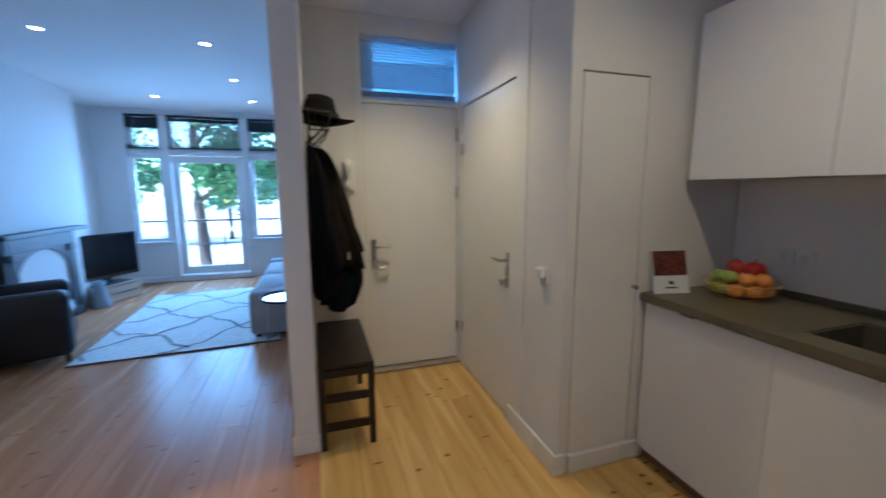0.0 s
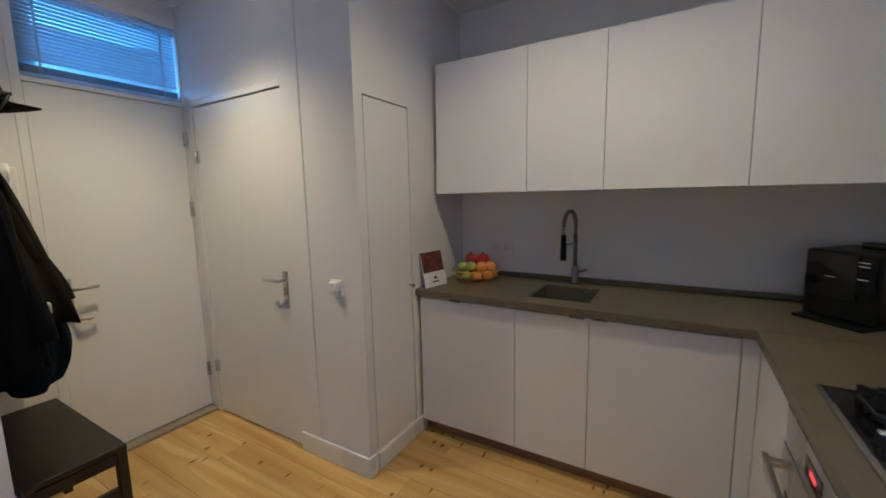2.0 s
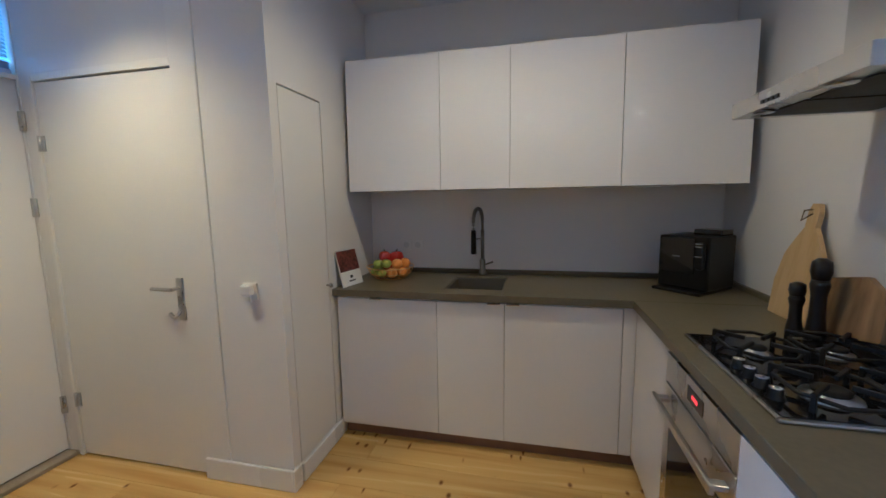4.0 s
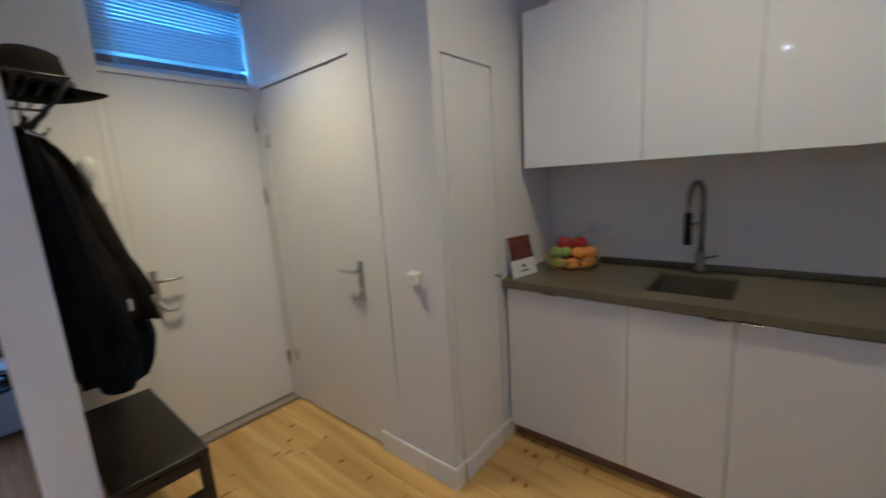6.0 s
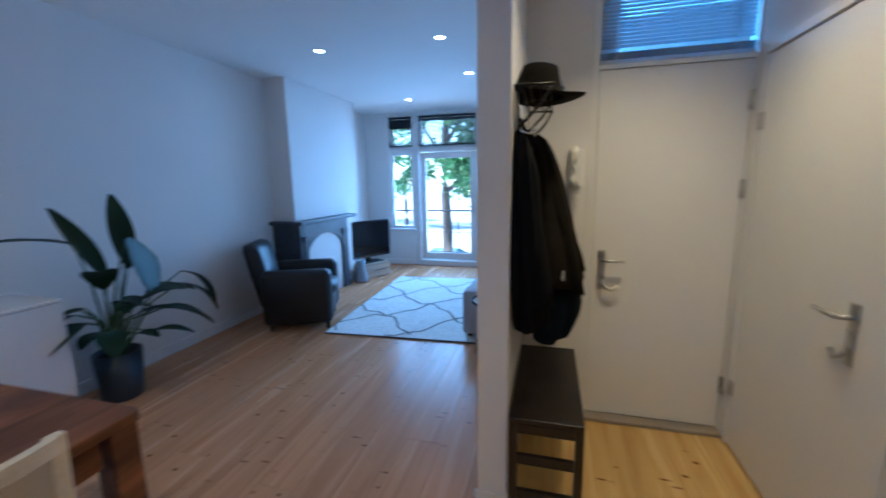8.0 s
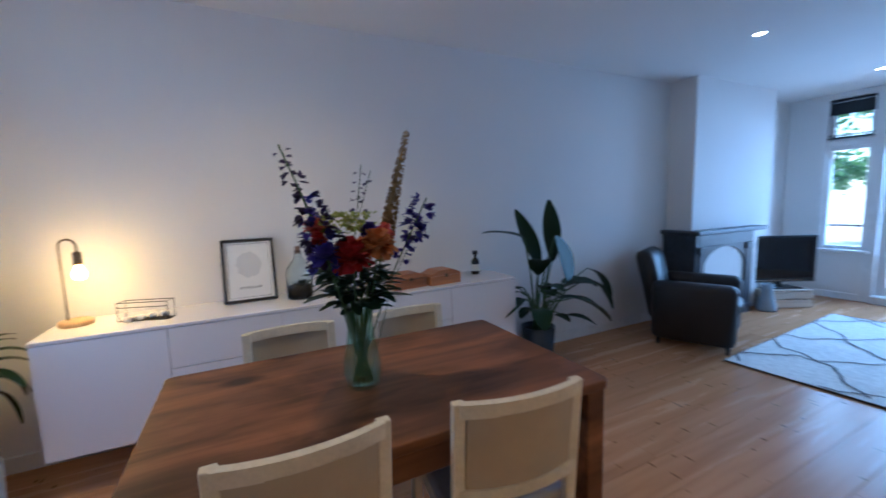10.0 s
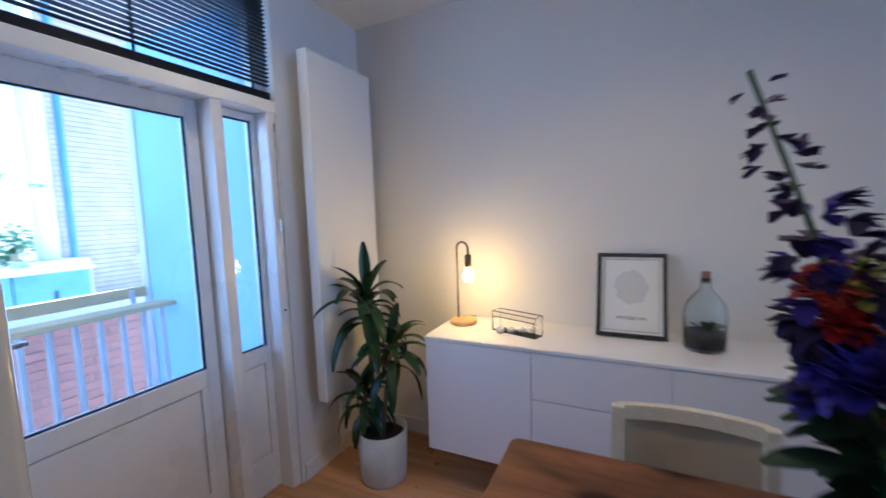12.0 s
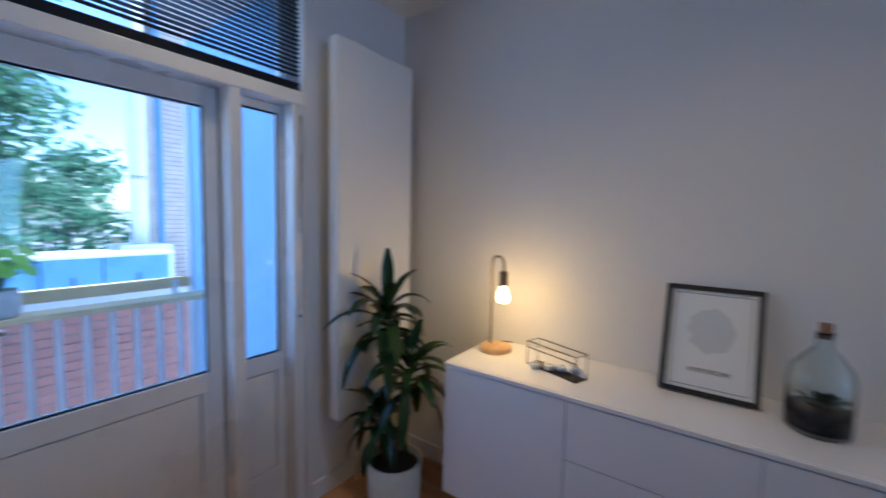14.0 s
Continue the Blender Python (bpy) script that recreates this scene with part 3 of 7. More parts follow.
def glazed_leaf(name, x0, x1, gx0, gx1, gz0, gz1, px, parent):
    bm = bmesh.new()
    y0, y1 = Y1 - 0.035, Y1 + 0.012
    box(bm, (x0, y0, 0.015), (gx0, y1, 2.0), 0.003)
    box(bm, (gx1, y0, 0.015), (x1, y1, 2.0), 0.003)
    box(bm, (gx0, y0, gz1), (gx1, y1, 2.0), 0.003)
    box(bm, (gx0, y0, px[3]), (gx1, y1, gz0), 0.003)
    box(bm, (gx0, y0, 0.015), (gx1, y1, px[2]), 0.003)
    box(bm, (gx0, y0, px[2]), (px[0], y1, px[3]), 0.002)
    box(bm, (px[1], y0, px[2]), (gx1, y1, px[3]), 0.002)
    leaf = part(name, bm, GLOSS_WHITE, parent)
    bm = bmesh.new()
    box(bm, (px[0] - 0.002, y0 + 0.008, px[2] - 0.002), (px[1] + 0.002, y1 - 0.016, px[3] + 0.002))
    box(bm, (px[0] + 0.006, y1 - 0.017, px[2] + 0.006), (px[1] - 0.006, y1 - 0.004, px[3] - 0.006), 0.004)
    part("panel", bm, GLOSS_WHITE, leaf)
    bm = bmesh.new()
    frame_rect(bm, gx0, gx1, gz0, gz1, Y1 - 0.012, Y1 + 0.004, 0.008)
    part("glazing_seal", bm, BLACK_PLASTIC, leaf, "black rubber glazing seal")
    pane(gx0 + 0.006, gx1 - 0.006, gz0 + 0.006, gz1 - 0.006, Y1 - 0.006, parent)
    return leaf


piece("door_stop", (-1.25, Y1 - 0.06, 0.0), (-1.226, Y1 - 0.037, 2.0), GLOSS_WHITE, rear, 0.002)
piece("door_stop", (-2.049, Y1 - 0.06, 0.0), (-2.03, Y1 - 0.037, 2.0), GLOSS_WHITE, rear, 0.002)
leaf = glazed_leaf("rear_door", -2.045, -1.228, -1.99, -1.334, 0.802, 1.922, (-1.955, -1.315 - 0.02, 0.22, 0.72), rear)
glazed_leaf("side_light", -2.343, -2.107, -2.322, -2.122, 0.806, 1.965, (-2.30, -2.135, 0.22, 0.72), rear)
bm = bmesh.new()
box(bm, (-1.292, Y1 + 0.012, 0.93), (-1.252, Y1 + 0.020, 1.20), 0.004)
tube(bm, [(-1.272, Y1 + 0.02, 1.115), (-1.272, Y1 + 0.055, 1.115)], 0.010)
tube(bm, [(-1.272, Y1 + 0.058, 1.115), (-1.33, Y1 + 0.062, 1.118), (-1.405, Y1 + 0.060, 1.118)], 0.010)
lathe(bm, [(0.011, -0.006), (0.011, 0.006)], 12, (-1.272, Y1 + 0.024, 1.0))
part("door_handle", bm, STEEL, leaf, "brushed steel lever handle on a long plate")
bm = bmesh.new()
tube(bm, [(-2.372, YR + 0.006, 1.95), (-2.372, YR + 0.006, 1.45)], 0.004)
box(bm, (-2.379, YR - 0.0, 1.40), (-2.365, YR + 0.012, 1.47), 0.003)
part("blind_wand", bm, STEEL, rear)
bm = bmesh.new()
box(bm, (-2.378, YR - 0.012, 0.985), (-2.366, YR - 0.004, 0.997), 0.003)
part("keyhole", bm, BLACK_PLASTIC, rear)
venetian("venetian_blind", -2.385, -1.19, 2.045, 2.63, YR - 0.03, "wide black slatted venetian blind over the rear top light", slat=0.025, step=0.020, tilt=8)

# ---- doors of the hall ----
def lever(bm, base, along, out, length=0.12, r=0.009):
    b, a, o = Vector(base), Vector(along), Vector(out)
    tube(bm, [b, b + o * 0.045], r)
    tube(bm, [b + o * 0.048, b + o * 0.052 + a * length * 0.5, b + o * 0.048 + a * length], r)


front = setting("door_1", "closed flush white front door under a blue top light with a blind", "door")
bm = bmesh.new()
box(bm, (0.335, 3.185, 0), (0.375, 3.29, 2.60), 0.003)
box(bm, (1.115, 3.185, 0), (1.155, 3.29, 2.60), 0.003)
box(bm, (0.375, 3.185, 2.075), (1.115, 3.29, 2.10), 0.003)
box(bm, (0.375, 3.185, 2.545), (1.115, 3.29, 2.60), 0.003)
part("door_frame", bm, DOOR_WHITE, front)
leaf = piece("door_leaf", (0.378, 3.195, 0.03), (1.112, 3.235, 2.072), DOOR_WHITE, front, 0.003)
piece("threshold", (0.36, 3.125, 0.0), (1.12, 3.24, 0.022), SILL_GREY, front, 0.004, "greyish wooden door sill")
bm = bmesh.new()
box(bm, (0.412, 3.186, 0.83), (0.452, 3.196, 1.07), 0.004)
part("handle_plate", bm, STEEL, leaf)
bm = bmesh.new()
lever(bm, (0.432, 3.19, 1.012), (1, 0, 0), (0, -1, 0))
part("door_handle", bm, STEEL, leaf)
# Curved bar standing in for the shadow that the lever casts below it.
bm = bmesh.new()
tube(bm, [(0.432, 3.186, 0.90), (0.437, 3.165, 0.875), (0.46, 3.155, 0.845), (0.50, 3.155, 0.84), (0.527, 3.155, 0.865)], 0.011)
part("handle_shadow_arc", bm, STEEL, leaf)
for z in (1.87, 1.42, 0.30):
    bm = bmesh.new()
    box(bm, (1.10, 3.178, z - 0.05), (1.128, 3.196, z + 0.05), 0.003)
    tube(bm, [(1.113, 3.176, z - 0.05), (1.113, 3.176, z + 0.05)], 0.008)
    part("hinge", bm, STEEL, leaf)
pane(0.375, 1.115, 2.10, 2.545, 3.27, front)
venetian("venetian_blind", 0.38, 1.11, 2.105, 2.545, 3.225, "pale closed slatted blind in the top light of the front door", step=0.020, tilt=56, finish_mat=PALE_BLIND)

toilet = setting("door_2", "closed flush white toilet door in a white frame", "door")
bm = bmesh.new()
box(bm, (1.112, 2.085, 0), (1.225, 2.225, CEIL - 0.002), 0.003)
box(bm, (1.112, 3.09, 0), (1.225, 3.11, 2.085), 0.003)
box(bm, (1.112, 2.225, 2.062), (1.225, 3.09, 2.10), 0.003)
part("door_frame", bm, DOOR_WHITE, toilet)
leaf = piece("door_leaf", (1.122, 2.232, 0.012), (1.160, 3.086, 2.056), DOOR_WHITE, toilet, 0.003)
bm = bmesh.new()
box(bm, (1.112, 2.278, 0.845), (1.123, 2.316, 1.062), 0.004)
part("handle_plate", bm, STEEL, leaf)
bm = bmesh.new()
lever(bm, (1.116, 2.297, 1.012), (0, 1, 0), (-1, 0, 0), 0.12)
part("door_handle", bm, STEEL, leaf)
bm = bmesh.new()
tube(bm, [(1.112, 2.297, 0.90), (1.092, 2.302, 0.875), (1.09, 2.319, 0.862), (1.09, 2.344, 0.885)], 0.009)
part("lock_turn", bm, STEEL, leaf)
for z in (1.75, 0.34):
    bm = bmesh.new()
    tube(bm, [(1.112, 3.088, z - 0.04), (1.112, 3.088, z + 0.04)], 0.008)
    box(bm, (1.114, 3.06, z - 0.04), (1.124, 3.09, z + 0.04), 0.002)
    part("hinge", bm, STEEL, leaf)

closet = setting("door_3", "narrow flush white cupboard door in the wall", "door")
leaf = piece("door_leaf", (1.187, 1.721, 0.104), (1.549, 1.755, 1.957), DOOR_WHITE, closet, 0.002)
bm = bmesh.new()
lathe(bm, [(0.006, 0), (0.006, 0.015), (0.013, 0.02), (0.013, 0.03), (0.004, 0.034)], 14)
bmesh.ops.transform(bm, matrix=pose(1.525, 1.72, 0.955, 90, 0, 0), verts=bm.verts[:])
part("door_knob", bm, STEEL, leaf)

# ---- kitchen ----
def base_unit(y0, y1, tab, label, top=0.876):
    u = thing("base_cabinet", (1.60, (y0 + y1) / 2, 0), label, "cabinet", "base cabinets under the worktop")
    w = (y1 - y0) / 2
    piece("body", (0.02, -w, 0.085), (0.57, w, top), SATIN, u, 0.001)
    d = piece("door", (0, -w + 0.0015, 0.085), (0.019, w - 0.0015, 0.868), SATIN, u, 0.0015)
    for t in tab:
        piece("handle", (-0.012, t - 0.035, 0.864), (0.018, t + 0.035, 0.872), CHROME, d, 0.002, "chrome edge pull")


base_unit(1.101, 1.702, (0.06,), "white satin base cabinet beside the cupboard wall")
base_unit(0.727, 1.101, (-0.13,), "white satin sink cabinet with a chrome edge pull", 0.69)
base_unit(0.137, 0.727, (0.25,), "wide white satin base cabinet with a chrome edge pull")
f1 = thing("corner_panel", (1.60, 0.09, 0), "white satin filler panel in the corner of the units", "panel")
piece("panel", (0.0, -0.015, 0.085), (0.019, 0.045, 0.876), SATIN, f1)
piece("panel", (-0.50, -0.033, 0.085), (0.0, -0.015, 0.876), SATIN, f1)
bm = bmesh.new()
box(bm, (1.652, -0.40, 0), (1.667, 1.702, 0.085), 0.001)
box(bm, (0.02, 0.0, 0), (1.652, 0.015, 0.085), 0.001)
structure("plinth", bm, PLINTH, "dark brown recessed plinth under the kitchen units", "plinth")

wt = tagged(new("worktop"), "olive grey polished concrete worktop with an upstand", "worktop")
Z0, Z1 = 0.88, 0.92
for lo, hi, bevel in (((1.575, 1.07), (2.20, 1.72), 0.003), ((1.575, 0.74), (1.70, 1.07), 0.0), ((2.04, 0.74), (2.20, 1.07), 0.0), ((1.575, -0.52), (2.20, 0.74), 0.003), ((0.0, -0.52), (1.575, 0.10), 0.003)):
    piece("slab", (*lo, Z0), (*hi, Z1), CONCRETE, wt, bevel)
bm = bmesh.new()
box(bm, (2.178, -0.52, Z1), (2.20, 1.72, 0.948), 0.003)
box(bm, (0.0, -0.52, Z1), (2.178, -0.498, 0.948), 0.003)
part("upstand", bm, CONCRETE, wt)
bm = bmesh.new()
box(bm, (1.70, 0.74, 0.70), (2.04, 1.07, 0.712))
box(bm, (1.70, 0.74, 0.712), (1.71, 1.07, 0.915))
box(bm, (2.03, 0.74, 0.712), (2.04, 1.07, 0.915))
box(bm, (1.71, 0.74, 0.712), (2.03, 0.75, 0.915))
box(bm, (1.71, 1.06, 0.712), (2.03, 1.07, 0.915))
lathe(bm, [(0.035, 0.0), (0.03, 0.003), (0.0, 0.001)], 16, (1.87, 0.90, 0.713), cap=False)
part("basin", bm, SINK, wt, "dark moulded sink basin")

tap = thing("kitchen_tap", (2.125, 0.91, Z1), "tall steel kitchen tap with a sprung pull-out spray", "tap")
bm = bmesh.new()
lathe(bm, [(0.026, 0), (0.026, 0.02), (0.019, 0.03), (0.019, 0.10), (0.014, 0.11)], 16)
tube(bm, [(0, 0, 0.1), (0, 0, 0.30)], 0.012)
part("column", bm, GUNMETAL, tap)
bm = bmesh.new()
arc = [(0, 0, 0.22)] + [(-0.065 + 0.065 * math.cos(a), 0.02 - 0.02 * math.cos(a), 0.36 + 0.085 * math.sin(a)) for a in [math.pi * k / 12 for k in range(13)]] + [(-0.13, 0.04, 0.30)]
tube(bm, arc, 0.009)
for k in range(1, len(arc) - 1):
    a, b = Vector(arc[k]), Vector(arc[k + 1])
    for s in (0.0, 0.33, 0.66):
        q = a.lerp(b, s)
        d = (b - a).normalized() * 0.002
        tube(bm, [q - d, q + d], 0.0125, 8)
part("spring", bm, GUNMETAL, tap)
bm = bmesh.new()
tube(bm, [(-0.13, 0.04, 0.31), (-0.13, 0.04, 0.24), (-0.13, 0.04, 0.16)], 0.015, 12, 0.018)
part("spray_head", bm, BLACK_PLASTIC, tap)
bm = bmesh.new()
tube(bm, [(0, 0, 0.25), (-0.13, 0.04, 0.25)], 0.005)
part("spray_arm", bm, GUNMETAL, tap)
bm = bmesh.new()
tube(bm, [(0, -0.015, 0.07), (0, -0.07, 0.09)], 0.006)
part("lever", bm, GUNMETAL, tap)

# wall cabinets
for y0, y1, nm in ((1.112, 1.69, "wide"), (0.713, 1.112, "narrow"), (0.132, 0.713, "wide"), (-0.46, 0.132, "wide")):
    u = thing("wall_cabinet", (1.81, (y0 + y1) / 2, 1.483), nm + " glossy white handleless wall cabinet above the worktop", "cabinet", "wall cabinets above the worktop")
    w = (y1 - y0) / 2
    piece("body", (0.024, -w + 0.0005, 0.002), (0.39, w - 0.0005, 0.767), SATIN, u, 0.001)
    piece("door", (0, -w + 0.0015, 0), (0.019, w - 0.0015, 0.769), LACQUER, u, 0.0015, m=pose(-0.003, 0, 0.385, 0, 0.9 + random.uniform(-0.1, 0.1), random.uniform(-0.15, 0.15)) @ pose(0, 0, -0.385))

hood = thing("cooker_hood", (0.872, YS, 1.69), "slim stainless steel chimney cooker hood above the hob", "cooker hood")
bm = bmesh.new()
box(bm, (-0.30, 0.0, 0.0), (0.30, 0.42, 0.052), 0.002)
part("canopy", bm, STEEL, hood)
bm = bmesh.new()
vs = box(bm, (-0.29, 0.0, 0.052), (0.29, 0.41, 0.086))
for v in vs:
    if v.co.z > 0.06:
        v.co.x *= 0.42
        v.co.y = v.co.y * 0.62
part("cowl", bm, STEEL, hood)
piece("chimney", (-0.17, 0.0, 0.06), (0.05, 0.26, CEIL - 1.692), STEEL, hood, 0.003)
bm = bmesh.new()
box(bm, (-0.24, 0.05, -0.004), (-0.01, 0.36, 0.001), 0.001)
box(bm, (0.01, 0.05, -0.004), (0.24, 0.36, 0.001), 0.001)
part("grease_filter", bm, BLACK_IRON, hood)
for x in (-0.17, 0.17):
    bm = bmesh.new()
    lathe(bm, [(0.03, -0.004), (0.026, -0.006), (0.0, -0.005)], 16, (x, 0.385, 0), cap=False)
    part("lamp_lens", bm, CHROME, hood)
for k in range(4):
    bm = bmesh.new()
    box(bm, (0.02 + k * 0.025, 0.419, 0.012), (0.037 + k * 0.025, 0.423, 0.024), 0.001)
    part("button", bm, BLACK_PLASTIC, hood)

oven = thing("built_in_oven", (0.805, 0.075, 0), "steel built-in oven with a bar handle and red display", "oven")
piece("body", (-0.265, -0.52, 0.13), (0.265, 0.0, 0.87), BLACK_IRON, oven)
panel = piece("control_panel", (-0.265, 0.0, 0.755), (0.265, 0.018, 0.862), STEEL, oven, 0.002)
door = piece("door", (-0.265, 0.0, 0.27), (0.265, 0.020, 0.750), STEEL, oven, 0.003)
piece("window", (-0.20, 0.0195, 0.33), (0.20, 0.022, 0.64), BLACK_GLASS, door, 0.001)
bm = bmesh.new()
box(bm, (-0.25, 0.055, 0.685), (0.25, 0.070, 0.712), 0.004)
box(bm, (-0.24, 0.018, 0.69), (-0.21, 0.056, 0.707), 0.003)
box(bm, (0.21, 0.018, 0.69), (0.24, 0.056, 0.707), 0.003)
part("handle", bm, STEEL, door)
piece("display", (-0.06, 0.0175, 0.785), (0.06, 0.0195, 0.835), BLACK_GLASS, panel, 0.001)
bm = bmesh.new()
for k in range(4):
    box(bm, (-0.022 + k * 0.012, 0.0195, 0.803), (-0.015 + k * 0.012, 0.0202, 0.817))
part("digits", bm, RED_GLOW, panel, "lit red display digits")
piece("drawer", (-0.265, 0.0, 0.13), (0.265, 0.018, 0.265), SATIN, oven, 0.002)
u = thing("base_cabinet", (0.265, 0.075, 0), "white satin base cabinet beside the oven", "cabinet", "base cabinets under the worktop")
piece("body", (-0.26, -0.55, 0.085), (0.27, 0.0, 0.876), SATIN, u, 0.001)
piece("door", (-0.26, 0.0, 0.085), (0.27, 0.019, 0.868), SATIN, u, 0.0015)

hob = thing("gas_hob", (0.795, -0.212, Z1), "stainless steel gas hob with black cast iron pan supports", "hob")
bm = bmesh.new()
box(bm, (-0.292, -0.255, 0.0), (0.292, 0.25, 0.010), 0.004)
part("tray", bm, STEEL, hob)
piece("surface", (-0.28, -0.243, 0.0095), (0.28, 0.238, 0.0125), BLACK_GLASS, hob, 0.001, "black hob surface")
for x, y, r in ((-0.16, 0.075, 0.055), (0.12, 0.10, 0.035), (-0.15, -0.135, 0.042), (0.15, -0.125, 0.042)):
    bm = bmesh.new()
    lathe(bm, [(r * 1.15, 0.008), (r * 1.1, 0.018), (r * 0.75, 0.022), (r * 0.75, 0.026)], 20, (x, y, 0))
    part("burner_ring", bm, STEEL, hob)
    bm = bmesh.new()
    lathe(bm, [(r * 0.7, 0.026), (r * 0.72, 0.034), (r * 0.5, 0.038), (0.0, 0.039)], 20, (x, y, 0), cap=False)
    part("burner_cap", bm, BLACK_IRON, hob)
    bm = bmesh.new()
    tube(bm, [(x + 0.128 * math.cos(k * math.pi / 4 + math.pi / 8), y + 0.108 * math.sin(k * math.pi / 4 + math.pi / 8), 0.042) for k in range(9)], 0.0055, 6)
    support = part("pan_support", bm, BLACK_IRON, hob)
    for a in range(4):
        bm = bmesh.new()
        turned = pose(x, y, 0, 0, 0, 45 + 90 * a)
        box(bm, (0.035, -0.005, 0.045), (0.125, 0.005, 0.058), 0.002, turned)
        box(bm, (0.115, -0.006, 0.010), (0.127, 0.006, 0.058), 0.002, turned)
        part("prong", bm, BLACK_IRON, support)
for k in range(4):
    bm = bmesh.new()
    lathe(bm, [(0.021, 0.008), (0.021, 0.016), (0.017, 0.02), (0.016, 0.038), (0.013, 0.040)], 16, (-0.187 + 0.060 * k, 0.205, 0))
    knob = part("knob", bm, BLACK_PLASTIC, hob)
    bm = bmesh.new()
    lathe(bm, [(0.0155, 0.0385), (0.015, 0.042), (0.0, 0.043)], 16, (-0.187 + 0.060 * k, 0.205, 0), cap=False)
    part("knob_cap", bm, CHROME, knob, "chrome cap")

pot = thing("moka_pot", (0.628, -0.345, Z1 + 0.057), "polished steel stovetop coffee pot with a black knob on the hob", "coffee pot")
bm = bmesh.new()
lathe(bm, [(0.0, 0), (0.058, 0.0), (0.062, 0.006), (0.060, 0.05), (0.046, 0.082)], 10, cap=False)
part("boiler", bm, CHROME, pot)
bm = bmesh.new()
lathe(bm, [(0.046, 0.083), (0.050, 0.088), (0.050, 0.097), (0.046, 0.102)], 24, cap=False)
part("collar", bm, STEEL, pot)
bm = bmesh.new()
lathe(bm, [(0.044, 0.103), (0.052, 0.14), (0.060, 0.185), (0.0, 0.186)], 10, cap=False)
part("jug", bm, STEEL, pot)
bm = bmesh.new()
lathe(bm, [(0.061, 0.187), (0.045, 0.200), (0.0, 0.208)], 10, cap=False)
lid = part("lid", bm, STEEL, pot)
bm = bmesh.new()
lathe(bm, [(0.006, 0.206), (0.006, 0.214), (0.014, 0.222), (0.012, 0.234), (0.0, 0.236)], 12, cap=False)
part("knob", bm, BLACK_PLASTIC, lid)
bm = bmesh.new()
tube(bm, [(-0.055, 0, 0.18), (-0.10, 0, 0.185), (-0.108, 0, 0.165), (-0.10, 0, 0.115)], 0.009, 8)
part("handle", bm, BLACK_PLASTIC, pot)


def mill(x, y, h, r):
    t = thing("pepper_mill", (x, y, Z1), "turned black wooden pepper mill on the worktop", "pepper mill", "pepper mills")
    bm = bmesh.new()
    lathe(bm, [(r, 0), (r, h * 0.1), (r * 0.75, h * 0.3), (r * 0.72, h * 0.55), (r * 0.95, h * 0.68), (r * 0.8, h * 0.74)], 20)
    part("body", bm, BLACK_WOOD, t)
    bm = bmesh.new()
    lathe(bm, [(r * 0.8, h * 0.745), (r, h * 0.84), (r * 0.9, h * 0.96), (r * 0.4, h), (0, h)], 20, cap=False)
    part("head", bm, BLACK_WOOD, t)


mill(1.165, -0.345, 0.195, 0.026)
mill(1.105, -0.375, 0.29, 0.030)


def board(x, w, h, material, label, turn=0.0, handle=True):
    t = thing("cutting_board", (x, YS + 0.085, Z1), label, "cutting board")
    o = [(-w / 2, 0.0), (w / 2, 0.0), (w / 2 + 0.01, h * 0.3), (w / 2 - 0.015, h * 0.55), (w * 0.26, h * 0.70)]
    if handle:
        o += [(w * 0.12, h * 0.8), (w * 0.12, h * 0.93), (w * 0.07, h), (-w * 0.07, h), (-w * 0.12, h * 0.93), (-w * 0.12, h * 0.8)]
    o += [(-w * 0.26, h * 0.70), (-w / 2 + 0.015, h * 0.55), (-w / 2 - 0.01, h * 0.3)]
    bm = bmesh.new()
    prism(bm, o, -0.009, 0.009, 1)
    bmesh.ops.transform(bm, matrix=pose(0, 0, 0.001, 8, 0, 0) @ pose(0, 0, 0, 0, turn, 0), verts=bm.verts[:])
    lowest = min(v.co.z for v in bm.verts)
    for v in bm.verts:
        v.co.z -= lowest
    part("blade", bm, material, t)
    if handle:
        bm = bmesh.new()
        tube(bm, [(0.0, 0.0, h - 0.02), (0.03, 0.025, h - 0.03), (0.035, 0.025, h - 0.07), (0.0, 0.012, h - 0.04)], 0.003, 6)
        bmesh.ops.transform(bm, matrix=pose(0, 0, 0.001, 8, 0, 0), verts=bm.verts[:])
        part("cord", bm, BRASS, t, "leather hanging loop")


board(1.365, 0.26, 0.47, BAMBOO, "paddle-shaped pale wooden cutting board leaning on the wall")
board(1.06, 0.28, 0.29, BOARD_DARK, "worn brown wooden cutting board leaning on the wall", 12, False)

fry = thing("coffee_machine", (1.92, -0.285, Z1), "plain black coffee machine with steel trim in the corner", "coffee machine", turn=-47)
bm = bmesh.new()
box(bm, (-0.13, -0.13, 0.014), (0.14, 0.13, 0.295), 0.010)
part("body", bm, BLACK_PLASTIC, fry)
piece("bean_hopper", (0.0, -0.12, 0.294), (0.12, 0.02, 0.325), BLACK_GLASS, fry, 0.006)
piece("front_panel", (-0.138, -0.062, 0.10), (-0.129, 0.118, 0.285), BLACK_GLASS, fry, 0.003)
piece("nameplate", (-0.1395, 0.01, 0.185), (-0.1375, 0.05, 0.190), STEEL, fry, 0.0005, "small steel nameplate")
bm = bmesh.new()
box(bm, (-0.165, -0.118, 0.13), (-0.129, -0.072, 0.27), 0.012)
spout = part("spout", bm, BLACK_PLASTIC, fry)
for z in (0.195, 0.245, 0.26):
    piece("trim", (-0.167, -0.112, z), (-0.164, -0.078, z + 0.006), CHROME, spout, 0.001, "bright steel trim")
